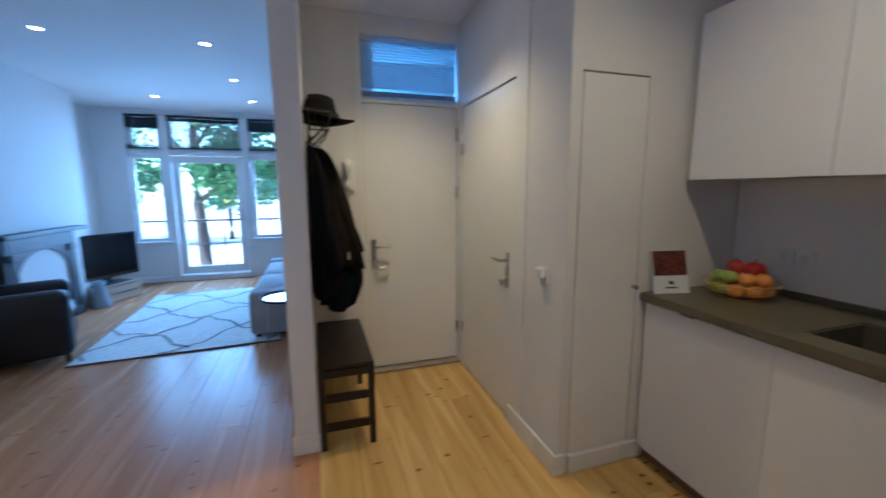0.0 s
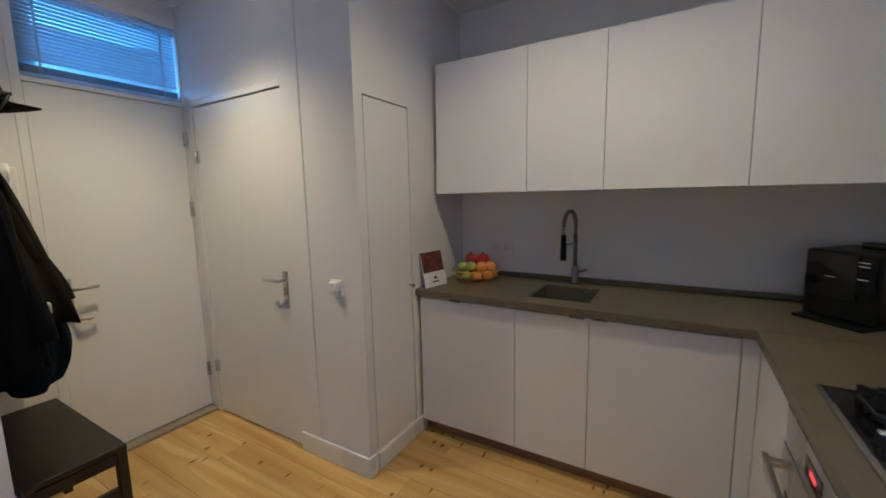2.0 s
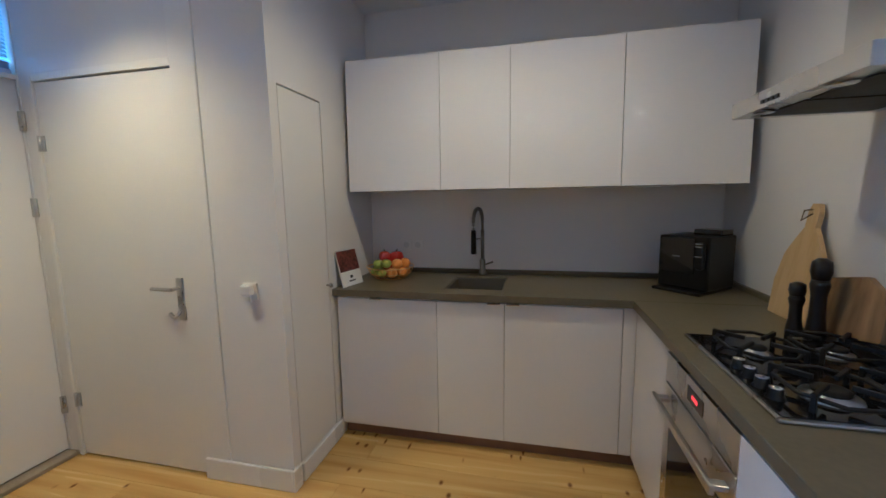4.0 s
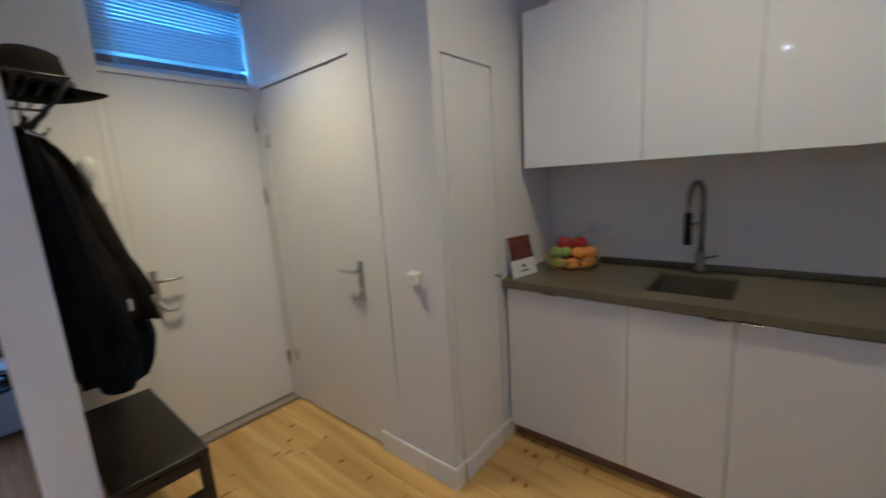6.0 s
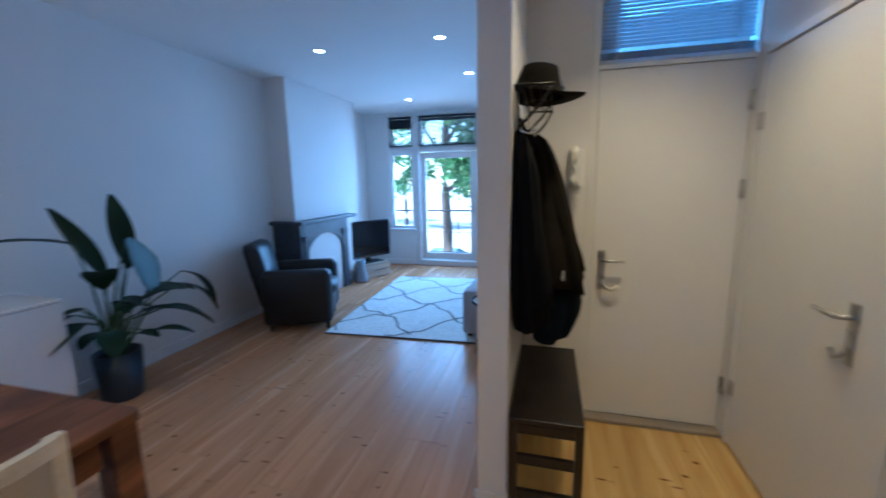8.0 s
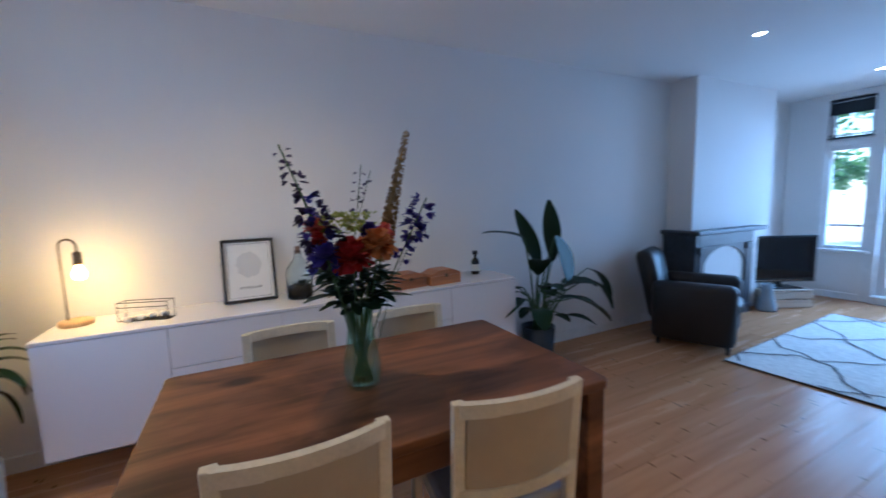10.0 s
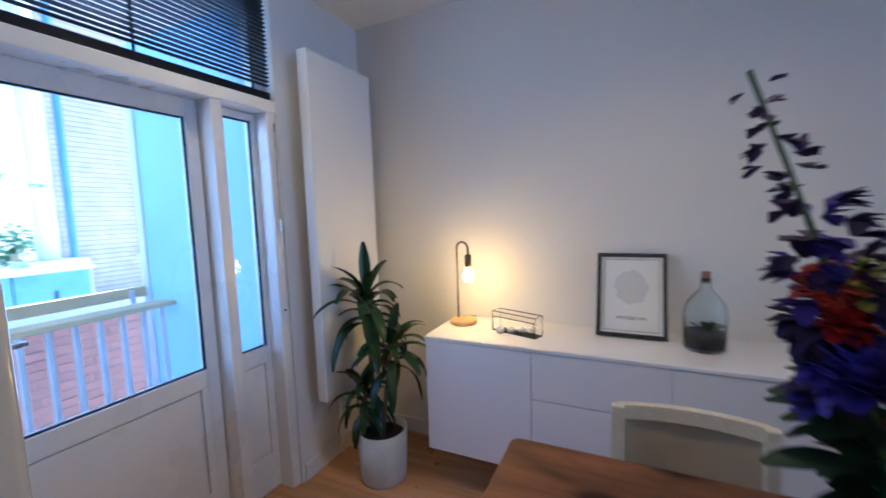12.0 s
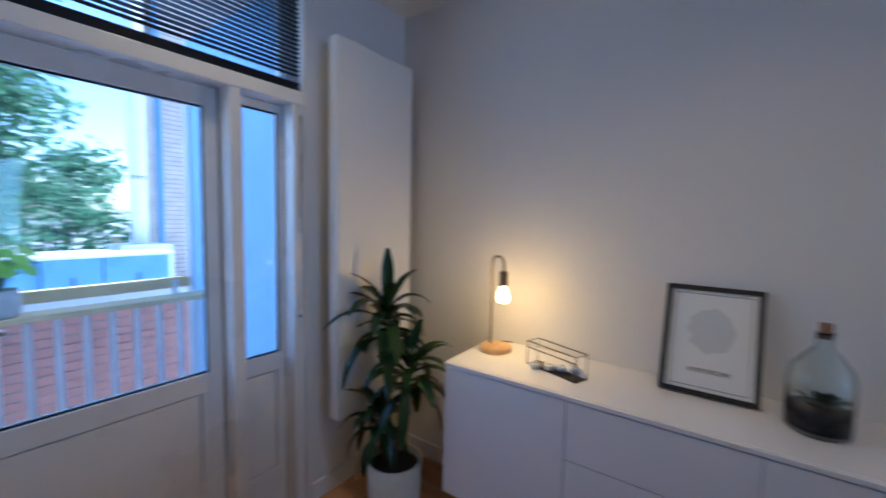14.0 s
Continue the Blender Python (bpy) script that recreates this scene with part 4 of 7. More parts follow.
piece("drip_tray", (-0.19, -0.125, 0.0), (0.14, 0.125, 0.014), BLACK_PLASTIC, fry, 0.004)

card = thing("photo_card", (1.705, 1.645, Z1), "folded card with a dark red photograph leaning on the wall", "card", turn=-12)
lean = pose(0, 0, 0.0, -14, 0, 0)
bm = bmesh.new()
box(bm, (-0.095, -0.002, 0), (0.095, 0.002, 0.22), 0.0, lean)
part("sheet", bm, PAPER, card)
bm = bmesh.new()
box(bm, (-0.09, -0.0035, 0.09), (0.09, -0.0022, 0.215), 0.0, lean)
part("photograph", bm, plain("dark_photo", (0.12, 0.035, 0.025), 0.4, vary=0.45, scale=30, grain=60), card, "dark reddish photograph")
bm = bmesh.new()
box(bm, (-0.012, -0.0035, 0.045), (0.012, -0.0022, 0.062), 0.0, lean)
box(bm, (-0.03, -0.0035, 0.025), (0.03, -0.0022, 0.033), 0.0, lean)
part("print", bm, INK, card)

bowl = thing("wire_fruit_basket", (1.965, 1.50, Z1), "round gold wire basket on the worktop", "basket")
GOLD_WIRE = plain("gold_wire", (0.75, 0.48, 0.18), 0.3, 0.8)
for z, r, thick in ((0.004, 0.10, 0.0028), (0.035, 0.135, 0.0028), (0.075, 0.155, 0.0042)):
    bm = bmesh.new()
    tube(bm, [(r * math.cos(2 * math.pi * k / 28), r * math.sin(2 * math.pi * k / 28), z) for k in range(29)], thick, 6)
    part("ring", bm, GOLD_WIRE, bowl)
for k in range(16):
    c, q = math.cos(2 * math.pi * k / 16), math.sin(2 * math.pi * k / 16)
    bm = bmesh.new()
    tube(bm, [(0.02 * c, 0.02 * q, 0.003), (0.10 * c, 0.10 * q, 0.004), (0.135 * c, 0.135 * q, 0.035), (0.155 * c, 0.155 * q, 0.075)], 0.0018, 5)
    part("wire", bm, GOLD_WIRE, bowl)
ORANGE = plain("orange_peel", (0.72, 0.29, 0.035), 0.42, vary=0.06, scale=15, grain=220, relief=0.4)
APPLE = plain("green_apple", (0.36, 0.44, 0.07), 0.28, vary=0.12, scale=20)
PEPPER = plain("red_pepper", (0.36, 0.025, 0.015), 0.18, vary=0.12, scale=14)
BROWN_STALK = plain("fruit_stalk", (0.10, 0.08, 0.03), 0.7)


def fruit(name, x, y, z, r, material, label, squash=0.92):
    t = thing(name, (1.965 + x, 1.50 + y, Z1 + z), label, "fruit", "fruit in the basket")
    bm = bmesh.new()
    lathe(bm, [(0.0, -r * 0.86 * squash), (r * 0.35, -r * 0.95 * squash), (r * 0.8, -r * 0.6 * squash), (r, 0), (r * 0.82, r * 0.6 * squash), (r * 0.4, r * 0.93 * squash), (0.0, r * 0.84 * squash)], 18, cap=False)
    part("flesh", bm, material, t)
    bm = bmesh.new()
    tube(bm, [(0, 0, r * 0.8 * squash), (0.003, 0.002, r * 1.05 * squash)], 0.003, 6)
    part("stalk", bm, BROWN_STALK, t)


def bell_pepper(x, y, z, r, label):
    t = thing("bell_pepper", (1.965 + x, 1.50 + y, Z1 + z), label, "pepper", "peppers in the basket", turn=random.uniform(0, 360))
    bm = bmesh.new()
    seg = 24
    rings = []
    for i in range(9):
        a = math.pi * i / 8
        rr, zz = r * math.sin(a) ** 0.6, -r * 1.05 * math.cos(a)
        rings.append([bm.verts.new((rr * (1 + 0.09 * math.cos(4 * 2 * math.pi * k / seg)) * math.cos(2 * math.pi * k / seg), rr * (1 + 0.09 * math.cos(4 * 2 * math.pi * k / seg)) * math.sin(2 * math.pi * k / seg), zz)) for k in range(seg)])
    for a, b in zip(rings, rings[1:]):
        for k in range(seg):
            bm.faces.new((a[k], a[(k + 1) % seg], b[(k + 1) % seg], b[k]))
    part("flesh", bm, PEPPER, t, smooth=True)
    bm = bmesh.new()
    tube(bm, [(0, 0, r * 0.95), (0.004, 0, r * 1.15), (0.012, 0.004, r * 1.35)], 0.006, 8, 0.004)
    part("stalk", bm, STEM_GREEN, t)


for x, y, z in ((-0.085, -0.04, 0.045), (-0.03, -0.09, 0.045), (0.045, -0.085, 0.045), (0.09, -0.01, 0.045), (-0.055, -0.065, 0.100), (0.0, -0.10, 0.098)):
    fruit("orange", x, y, z, 0.036, ORANGE, "ripe orange in the wire basket")
for x, y, z in ((-0.05, 0.085, 0.045), (0.02, 0.095, 0.045), (-0.065, 0.06, 0.098), (-0.088, 0.03, 0.045), (-0.075, 0.0, 0.104)):
    fruit("apple", x, y, z, 0.034, APPLE, "small green apple in the wire basket", 0.85)
bell_pepper(0.04, 0.055, 0.125, 0.042, "shiny red bell pepper on top of the fruit")
bell_pepper(0.05, -0.025, 0.122, 0.045, "shiny red bell pepper on top of the fruit")
bell_pepper(0.015, 0.015, 0.055, 0.043, "shiny red bell pepper under the others")

socket = thing("wall_socket", (XE, 1.42, 1.11), "double white wall socket above the worktop", "socket")
for y in (-0.042, 0.042):
    bm = bmesh.new()
    box(bm, (-0.010, y - 0.04, -0.04), (0, y + 0.04, 0.04), 0.003)
    plate = part("plate", bm, SWITCH, socket)
    bm = bmesh.new()
    lathe(bm, [(0.021, 0.0), (0.021, 0.002), (0.017, 0.0022)], 18)
    bmesh.ops.transform(bm, matrix=pose(-0.0095, y, 0, 0, -90, 0), verts=bm.verts[:])
    part("inlet", bm, PAPER_GREY, plate)

sw = thing("light_switch", (1.12, 1.889, 1.01), "white light switch with a plug-in sensor on the hall wall", "switch")
piece("plate", (-0.010, -0.04, -0.04), (0, 0.04, 0.04), SWITCH, sw, 0.003)
piece("sensor", (-0.045, -0.028, -0.015), (-0.010, 0.028, 0.035), SWITCH, sw, 0.008)
bm = bmesh.new()
tube(bm, [(-0.02, -0.01, -0.015), (-0.02, -0.012, -0.05)], 0.006)
part("stub", bm, SWITCH, sw)

# cream fridge with bottles
fr = thing("fridge", (-0.892, -0.60, 0), "cream enamelled retro fridge with rounded corners beside the balcony door", "fridge")
bm = bmesh.new()
box(bm, (-0.295, -0.56, 0.05), (0.295, -0.05, 1.465), 0.03)
part("body", bm, CREAM, fr, smooth=True)
bm = bmesh.new()
box(bm, (-0.295, -0.048, 0.06), (0.295, 0.0, 1.398), 0.022)
d = part("door", bm, CREAM, fr, smooth=True)
bm = bmesh.new()
box(bm, (-0.295, -0.048, 1.406), (0.295, 0.0, 1.465), 0.018)
cap = part("top_panel", bm, CREAM, fr, smooth=True)
bm = bmesh.new()
tube(bm, [(-0.12, 0.0, 0.98), (-0.12, 0.035, 0.96), (-0.12, 0.035, 0.88), (-0.12, 0.0, 0.86)], 0.010)
part("handle", bm, BLACK_PLASTIC, d)
b = piece("badge", (-0.258, -0.001, 1.413), (-0.222, 0.003, 1.431), BLACK_PLASTIC, cap, 0.002, "black badge with plain chrome bars")
for k in range(3):
    piece("badge_bar", (-0.254 + k * 0.010, 0.003, 1.4185), (-0.2475 + k * 0.010, 0.0038, 1.4255), CHROME, b, 0.0005)
for k in range(4):
    x, y = (-0.25, 0.25)[k % 2], (-0.5, -0.08)[k // 2]
    bm = bmesh.new()
    lathe(bm, [(0.02, 0), (0.02, 0.052)], 10, (x, y, 0))
    part("foot", bm, BLACK_PLASTIC, fr)


def wine_bottle(x, y, h, r, label):
    t = thing("wine_bottle", (x, y, 1.465), label, "bottle", "bottles on the fridge")
    bm = bmesh.new()
    lathe(bm, [(r * 0.9, 0), (r, 0.008), (r, h * 0.48), (r * 0.9, h * 0.56), (r * 0.45, h * 0.72), (r * 0.33, h * 0.8), (r * 0.33, h * 0.86)], 28)
    part("glass", bm, plain("dark_bottle_glass", (0.008, 0.012, 0.012), 0.05, vary=0.05, relief=0.0), t)
    bm = bmesh.new()
    lathe(bm, [(r * 0.36, h * 0.85), (r * 0.37, h * 0.88), (r * 0.36, h)], 20)
    part("cork", bm, OAK, t, "brown cork stopper")
    bm = bmesh.new()
    lathe(bm, [(r * 0.375, h * 0.80), (r * 0.38, h * 0.85)], 20)
    part("collar", bm, PAPER_GREY, t)
    bm = bmesh.new()
    for k in range(5):
        a = math.radians(105 - 7 * k)
        c, s = math.cos(a), math.sin(a)
        box(bm, (-0.0035, 0, h * 0.20), (0.0035, 0.001, h * 0.225), 0, pose(r * 1.004 * c, r * 1.004 * s, 0, 0, 0, math.degrees(a) - 90))
    part("label_print", bm, PAPER, t, "pale lettering bars")


wine_bottle(-1.105, -0.94, 0.275, 0.050, "dark glass bottle with a cork on the fridge")
wine_bottle(-0.995, -0.925, 0.215, 0.048, "shorter dark glass bottle on the fridge")

# ---- hall ----
bench = thing("step_stool", (0.139, 2.655, 0), "black-brown wooden bench with slatted shelves against the partition", "bench")
piece("seat", (-0.152, -0.39, 0.478), (0.152, 0.39, 0.50), BLACK_WOOD, bench, 0.004)
for x in (-0.135, 0.135):
    for y in (-0.365, 0.365):
        piece("leg", (x - 0.017, y - 0.017, 0), (x + 0.017, y + 0.017, 0.478), BLACK_WOOD, bench, 0.002)
    piece("apron", (x - 0.009, -0.348, 0.43), (x + 0.009, 0.348, 0.477), BLACK_WOOD, bench, 0.002)
for y in (-0.365, 0.365):
    for z in (0.445, 0.300, 0.13):
        bm = bmesh.new()
        box(bm, (-0.118, y - 0.011, z - 0.022), (0.118, y + 0.011, z + 0.022), 0.002)
        part("cross_rail", bm, BLACK_WOOD, bench)

rack = thing("coat_rack", (-0.008, 2.65, 1.71), "black metal wall coat rack with a hat shelf", "coat rack")
bm = bmesh.new()
for z in (0.0, 0.125):
    tube(bm, [(0.02, -0.32, z), (0.02, 0.32, z)], 0.007)
for k in range(3):
    tube(bm, [(0.05 + 0.04 * k, -0.32, 0.125), (0.05 + 0.04 * k, 0.32, 0.125)], 0.005)
for y in (-0.32, 0.0, 0.32):
    tube(bm, [(0.012, y, -0.03), (0.012, y, 0.13), (0.14, y, 0.125)], 0.006)
    tube(bm, [(0.012, y, -0.03), (0.10, y, 0.06), (0.135, y, 0.125)], 0.005)
part("frame", bm, BLACK_IRON, rack)
for k in range(6):
    y = -0.28 + 0.11 * k
    bm = bmesh.new()
    tube(bm, [(0.02, y, 0.0), (0.02, y, -0.035), (0.055, y, -0.05), (0.07, y, -0.02)], 0.005, 6)
    part("hook", bm, CHROME, rack, "pale metal hook")

hat = thing("fedora_hat", (0.070, 2.55, 1.838), "black felt hat with a wide brim on the rack shelf", "hat", turn=15)
hat.matrix_basis = hat.matrix_basis @ pose(0, 0, 0, 0, 7, 0)
bm = bmesh.new()
rings = []
seg = 32
for r, z in ((0.0, 0.086), (0.03, 0.094), (0.056, 0.120), (0.072, 0.112), (0.086, 0.07), (0.098, 0.012), (0.103, 0.006), (0.15, 0.002), (0.178, 0.006), (0.178, 0.002), (0.10, -0.002)):
    ring = []
    for k in range(seg):
        a = 2 * math.pi * k / seg
        lift = 0.018 * math.cos(2 * a) * max(0, r - 0.1) / 0.078
        pinch = 1 - 0.18 * max(0, math.cos(a)) * (z > 0.05)
        ring.append(bm.verts.new((r * 1.08 * math.cos(a) * pinch, r * 0.92 * math.sin(a), z + lift)))
    rings.append(ring)
for a, b in zip(rings, rings[1:]):
    for k in range(seg):
        bm.faces.new((a[k], a[(k + 1) % seg], b[(k + 1) % seg], b[k]))
bmesh.ops.remove_doubles(bm, verts=bm.verts[:], dist=0.0005)
part("felt", bm, FELT, hat, smooth=True)
bm = bmesh.new()
lathe(bm, [(0.1005, 0.012), (0.0995, 0.035)], 32, cap=False)
for v in bm.verts:
    v.co.x *= 1.05
    v.co.y *= 0.93
part("ribbon", bm, BLACK_PLASTIC, hat, "black ribbon band")


def garment(name, label, material, y, top, bottom, half_top, half_bottom, thick, seed, x=0.03, belly=0.0, category="coat"):
    """Hanging cloth: a folded tube that widens from its hanger loop to a wavy hem."""
    t = thing(name, (x, y, 0), label, category, "coats on the rack" if category == "coat" else "")
    rnd = random.Random(seed)
    ph = [rnd.uniform(0, 6.28) for _ in range(6)]
    bm = bmesh.new()
    seg, rows = 48, 22
    rings = []
    for i in range(rows + 1):
        f = i / rows
        z = top + (bottom - top) * f
        sh = min(1.0, (f / 0.16)) ** 0.55
        hw = (0.02 + (half_top - 0.02) * sh) + (half_bottom - half_top) * max(0, f - 0.1)
        th = (0.03 + (thick - 0.03) * (f ** 0.55 if category == "coat" else min(1, f / 0.3) ** 0.6)) * (1 + belly * math.sin(math.pi * f))
        ring = []
        for k in range(seg):
            a = 2 * math.pi * k / seg
            fold = 1 + (0.05 + 0.13 * f) * math.sin(5 * a + ph[0] + f * 1.2) * 0.6 + 0.05 * math.sin(9 * a + ph[1] - f * 2)
            cx, sy = (math.copysign(abs(v) ** 0.72, v) for v in (math.cos(a), math.sin(a)))
            px = max(th * (0.5 + cx * 0.5 * fold), -0.02)
            py = hw * sy * fold + 0.018 * math.sin(7 * f + ph[2])
            pz = z + 0.018 * f * math.sin(3 * a + ph[3])
            ring.append(bm.verts.new((px, py, pz)))
        rings.append(ring)
    for a, b in zip(rings, rings[1:]):
        for k in range(seg):
            bm.faces.new((a[k], a[(k + 1) % seg], b[(k + 1) % seg], b[k]))
    bm.faces.new(rings[-1])
    bm.faces.new(list(reversed(rings[0])))
    part("cloth", bm, material, t, smooth=True)
    if category == "coat":
        for s in (-1, 1):
            bm = bmesh.new()
            yy = s * half_top * 0.95
            n = 10
            pts = [(0.04 + (thick * 0.82 - 0.04) * (k / n) ** 0.8 + 0.008 * math.sin(k * 0.9), yy * (0.55 + 0.45 * k / n), top - 0.10 - (top - bottom) * 0.74 * k / n) for k in range(n + 1)]
            tube(bm, pts, 0.026, 12, 0.040)
            part("sleeve", bm, material, t, smooth=True)
        bm = bmesh.new()
        tube(bm, [(0.01, -0.04, top - 0.01), (0.05, -0.035, top - 0.04), (0.075, 0, top - 0.07), (0.05, 0.035, top - 0.04), (0.01, 0.04, top - 0.01)], 0.016, 8)
        part("collar", bm, material, t, smooth=True)
    return t


garment("hanging_coat", "long black wool coat on the rack", COAT_BLACK, 2.93, 1.70, 0.84, 0.13, 0.19, 0.25, 3)
garment("hanging_coat", "dark grey jacket with a wide hem on the rack", COAT_GREY, 2.72, 1.70, 0.97, 0.11, 0.17, 0.275, 5)
garment("hanging_coat", "black jacket hanging under the hat", COAT_BLACK, 2.445, 1.70, 0.86, 0.13, 0.13, 0.15, 8, x=-0.012)
bag = garment("hanging_bag", "dark blue cloth bag hanging below the coats", COAT_BLUE, 2.76, 1.05, 0.71, 0.14, 0.15, 0.205, 11, belly=0.25, category="bag")
bm = bmesh.new()
tube(bm, [(0.04, -0.07, 1.02), (0.03, -0.05, 1.4), (0.03, 0, 1.69), (0.03, 0.05, 1.4), (0.04, 0.07, 1.02)], 0.008, 6)
part("strap", bm, COAT_BLUE, bag)
bm = bmesh.new()
box(bm, (0.16, -0.22, 1.03), (0.172, -0.175, 1.075), 0.004)
part("tag", bm, PAPER_GREY, bag, "pale grey tag")

phone = thing("intercom_phone", (0.265, 3.19, 1.44), "white intercom receiver on the hall wall", "intercom")
piece("base", (-0.04, -0.03, 0.0), (0.04, 0.0, 0.21), SWITCH, phone, 0.006)
bm = bmesh.new()
tube(bm, [(-0.01, -0.05, 0.22), (-0.01, -0.062, 0.17), (-0.01, -0.062, 0.05), (-0.01, -0.05, 0.0)], 0.020, 10)
part("receiver", bm, SWITCH, phone)
bm = bmesh.new()
tube(bm, [(0.0, -0.04, 0.0)] + [(0.012 * math.sin(k * 1.1) + 0.01, -0.04 + 0.010 * math.cos(k * 1.1), -0.008 * k) for k in range(1, 14)], 0.003, 6)
part("cord", bm, SWITCH, phone)

# recessed downlights, the added kitchen spot at y 0.92 among them
for sx, sy in [(-1.95, 4.18), (-1.92, 6.48), (-0.81, 4.18), (-0.79, 5.34), (-0.76, 6.46)] + [(a, b) for a, b, *_ in SPOTS_ON]:
    t = thing("downlight", (sx, sy, CEIL), "small recessed white ceiling spotlight, lit", "ceiling light", "recessed ceiling spotlights")
    bm = bmesh.new()
    lathe(bm, [(0.034, -0.001), (0.046, -0.006), (0.048, -0.002), (0.048, 0.0)], 24, cap=False)
    part("rim", bm, SWITCH, t)
    bm = bmesh.new()
    lathe(bm, [(0.0, -0.0015), (0.036, -0.0015)], 20, cap=False)
    part("lens", bm, SPOT_GLOW, t, "glowing lens")

# ---- dining area ----
tb = thing("dining_table", (-1.595, 0.8625, 0), "reddish brown solid wood dining table with square legs", "table")
bm = bmesh.new()
hx, hy, r = 0.45, 0.7625, 0.03
o = []
for cx, cy, a0 in ((hx - r, hy - r, 0), (-hx + r, hy - r, 90), (-hx + r, -hy + r, 180), (hx - r, -hy + r, 270)):
    for k in range(5):
        a = radians(a0 + 22.5 * k)
        o.append((cx + r * math.cos(a), cy + r * math.sin(a)))
prism(bm, o, 0.728, 0.765)
es = [e for e in bm.edges if abs(e.verts[0].co.z - e.verts[1].co.z) < 1e-5]
bmesh.ops.bevel(bm, geom=es, offset=0.006, segments=2, affect='EDGES', profile=0.5)
part("tabletop", bm, TABLE_WOOD, tb)
for s in (-1, 1):
    piece("apron", (s * 0.40 - 0.012, -0.65, 0.62), (s * 0.40 + 0.012, 0.65, 0.728), TABLE_WOOD, tb, 0.003)
    piece("apron", (-0.35, s * 0.71 - 0.012, 0.62), (0.35, s * 0.71 + 0.012, 0.728), TABLE_WOOD, tb, 0.003)
    for q in (-1, 1):
        piece("leg", (s * 0.395 - 0.042, q * 0.705 - 0.042, 0), (s * 0.395 + 0.042, q * 0.705 + 0.042, 0.728), TABLE_WOOD, tb, 0.006)


ch = thing("dining_chair", (-1.375, 0.525, 0), "limewashed wooden dining chair with a linen back panel", "chair", "chairs round the table", 90)
W, H = 0.198, 0.885


def rail(bm, z0, z1, depth=0.026, bow=0.035, w=W, y0=-0.235, steps=10):
    """A rail across the back, bowed backwards."""
    rows = []
    for i in range(steps + 1):
        x = -w + 2 * w * i / steps
        y = y0 - bow * (1 - (x / w) ** 2)
        rows.append([bm.verts.new((x, y, z0)), bm.verts.new((x, y - depth, z0)), bm.verts.new((x, y - depth - (z1 - z0) * 0.12, z1)), bm.verts.new((x, y - (z1 - z0) * 0.12, z1))])
    for a, b in zip(rows, rows[1:]):
        for k in range(4):
            bm.faces.new((a[k], a[(k + 1) % 4], b[(k + 1) % 4], b[k]))
    bm.faces.new(rows[0])
    bm.faces.new(list(reversed(rows[-1])))


bm = bmesh.new()
rail(bm, H - 0.045, H, y0=-0.265)
bmesh.ops.bevel(bm, geom=[e for e in bm.edges if e.calc_face_angle(0) > 0.6], offset=0.006, segments=2, affect='EDGES', profile=0.5)
part("top_rail", bm, CHAIR_WOOD, ch)
bm = bmesh.new()
rail(bm, 0.565, 0.605, y0=-0.240)
part("lower_rail", bm, CHAIR_WOOD, ch)
bm = bmesh.new()
rail(bm, 0.600, H - 0.042, depth=0.014, y0=-0.250, w=W - 0.02)
part("back_panel", bm, LINEN, ch, "tightly stretched linen back panel", smooth=False)
for s in (-1, 1):
    bm = bmesh.new()
    for v in box(bm, (s * W - 0.019, -0.252, 0.42), (s * W + 0.019, -0.222, H), 0.005):
        v.co.y -= max(0, v.co.z - 0.45) * 0.085
    part("back_post", bm, CHAIR_WOOD, ch)
    bm = bmesh.new()
    for v in box(bm, (s * W - 0.018, -0.252, 0), (s * W + 0.018, -0.220, 0.43), 0.004):
        v.co.y -= max(0, 0.43 - v.co.z) * 0.16
    part("leg", bm, CHAIR_WOOD, ch)
    bm = bmesh.new()
    for v in box(bm, (s * W - 0.019, 0.20, 0), (s * W + 0.019, 0.238, 0.42), 0.004):
        if v.co.z < 0.1:
            v.co.x += -0.006 * (v.co.x - s * W) / 0.019
    part("leg", bm, CHAIR_WOOD, ch)
    piece("side_rail", (s * W - 0.011, -0.225, 0.385), (s * W + 0.011, 0.20, 0.43), CHAIR_WOOD, ch, 0.003)
piece("front_rail", (-W + 0.019, 0.21, 0.385), (W - 0.019, 0.232, 0.43), CHAIR_WOOD, ch, 0.003)
bm = bmesh.new()
box(bm, (-W - 0.012, -0.225, 0.43), (W + 0.012, 0.245, 0.478), 0.018)
part("seat", bm, SEAT_GREY, ch, "grey upholstered seat", smooth=True)
copy_thing(ch, pose(-1.325, 1.165, 0, 0, 0, 83))
copy_thing(ch, pose(-1.94, 0.60, 0, 0, 0, -90) @ Matrix.Scale(0.955, 4, (0, 0, 1)))
copy_thing(ch, pose(-1.94, 1.235, 0, 0, 0, -88) @ Matrix.Scale(0.955, 4, (0, 0, 1)))

# vase of flowers
vase = thing("flower_vase", (-1.572, 0.795, 0.765), "green tinted glass vase of water and stems", "vase")
bm = bmesh.new()
outer = [(0.0, 0), (0.052, 0.0), (0.061, 0.008), (0.071, 0.055), (0.069, 0.10), (0.053, 0.18), (0.045, 0.24), (0.050, 0.285), (0.056, 0.295)]
inner = [(0.052, 0.293), (0.046, 0.284), (0.041, 0.24), (0.049, 0.18), (0.065, 0.10), (0.067, 0.055), (0.056, 0.016), (0.0, 0.014)]
lathe(bm, outer + inner, 36, cap=False)
part("glass", bm, VASE_GLASS, vase, smooth=True)
bq = thing("bouquet", (-1.572, 0.795, 0.765), "mixed bouquet with tall purple and tan flower spikes", "flowers")
rnd = random.Random(21)


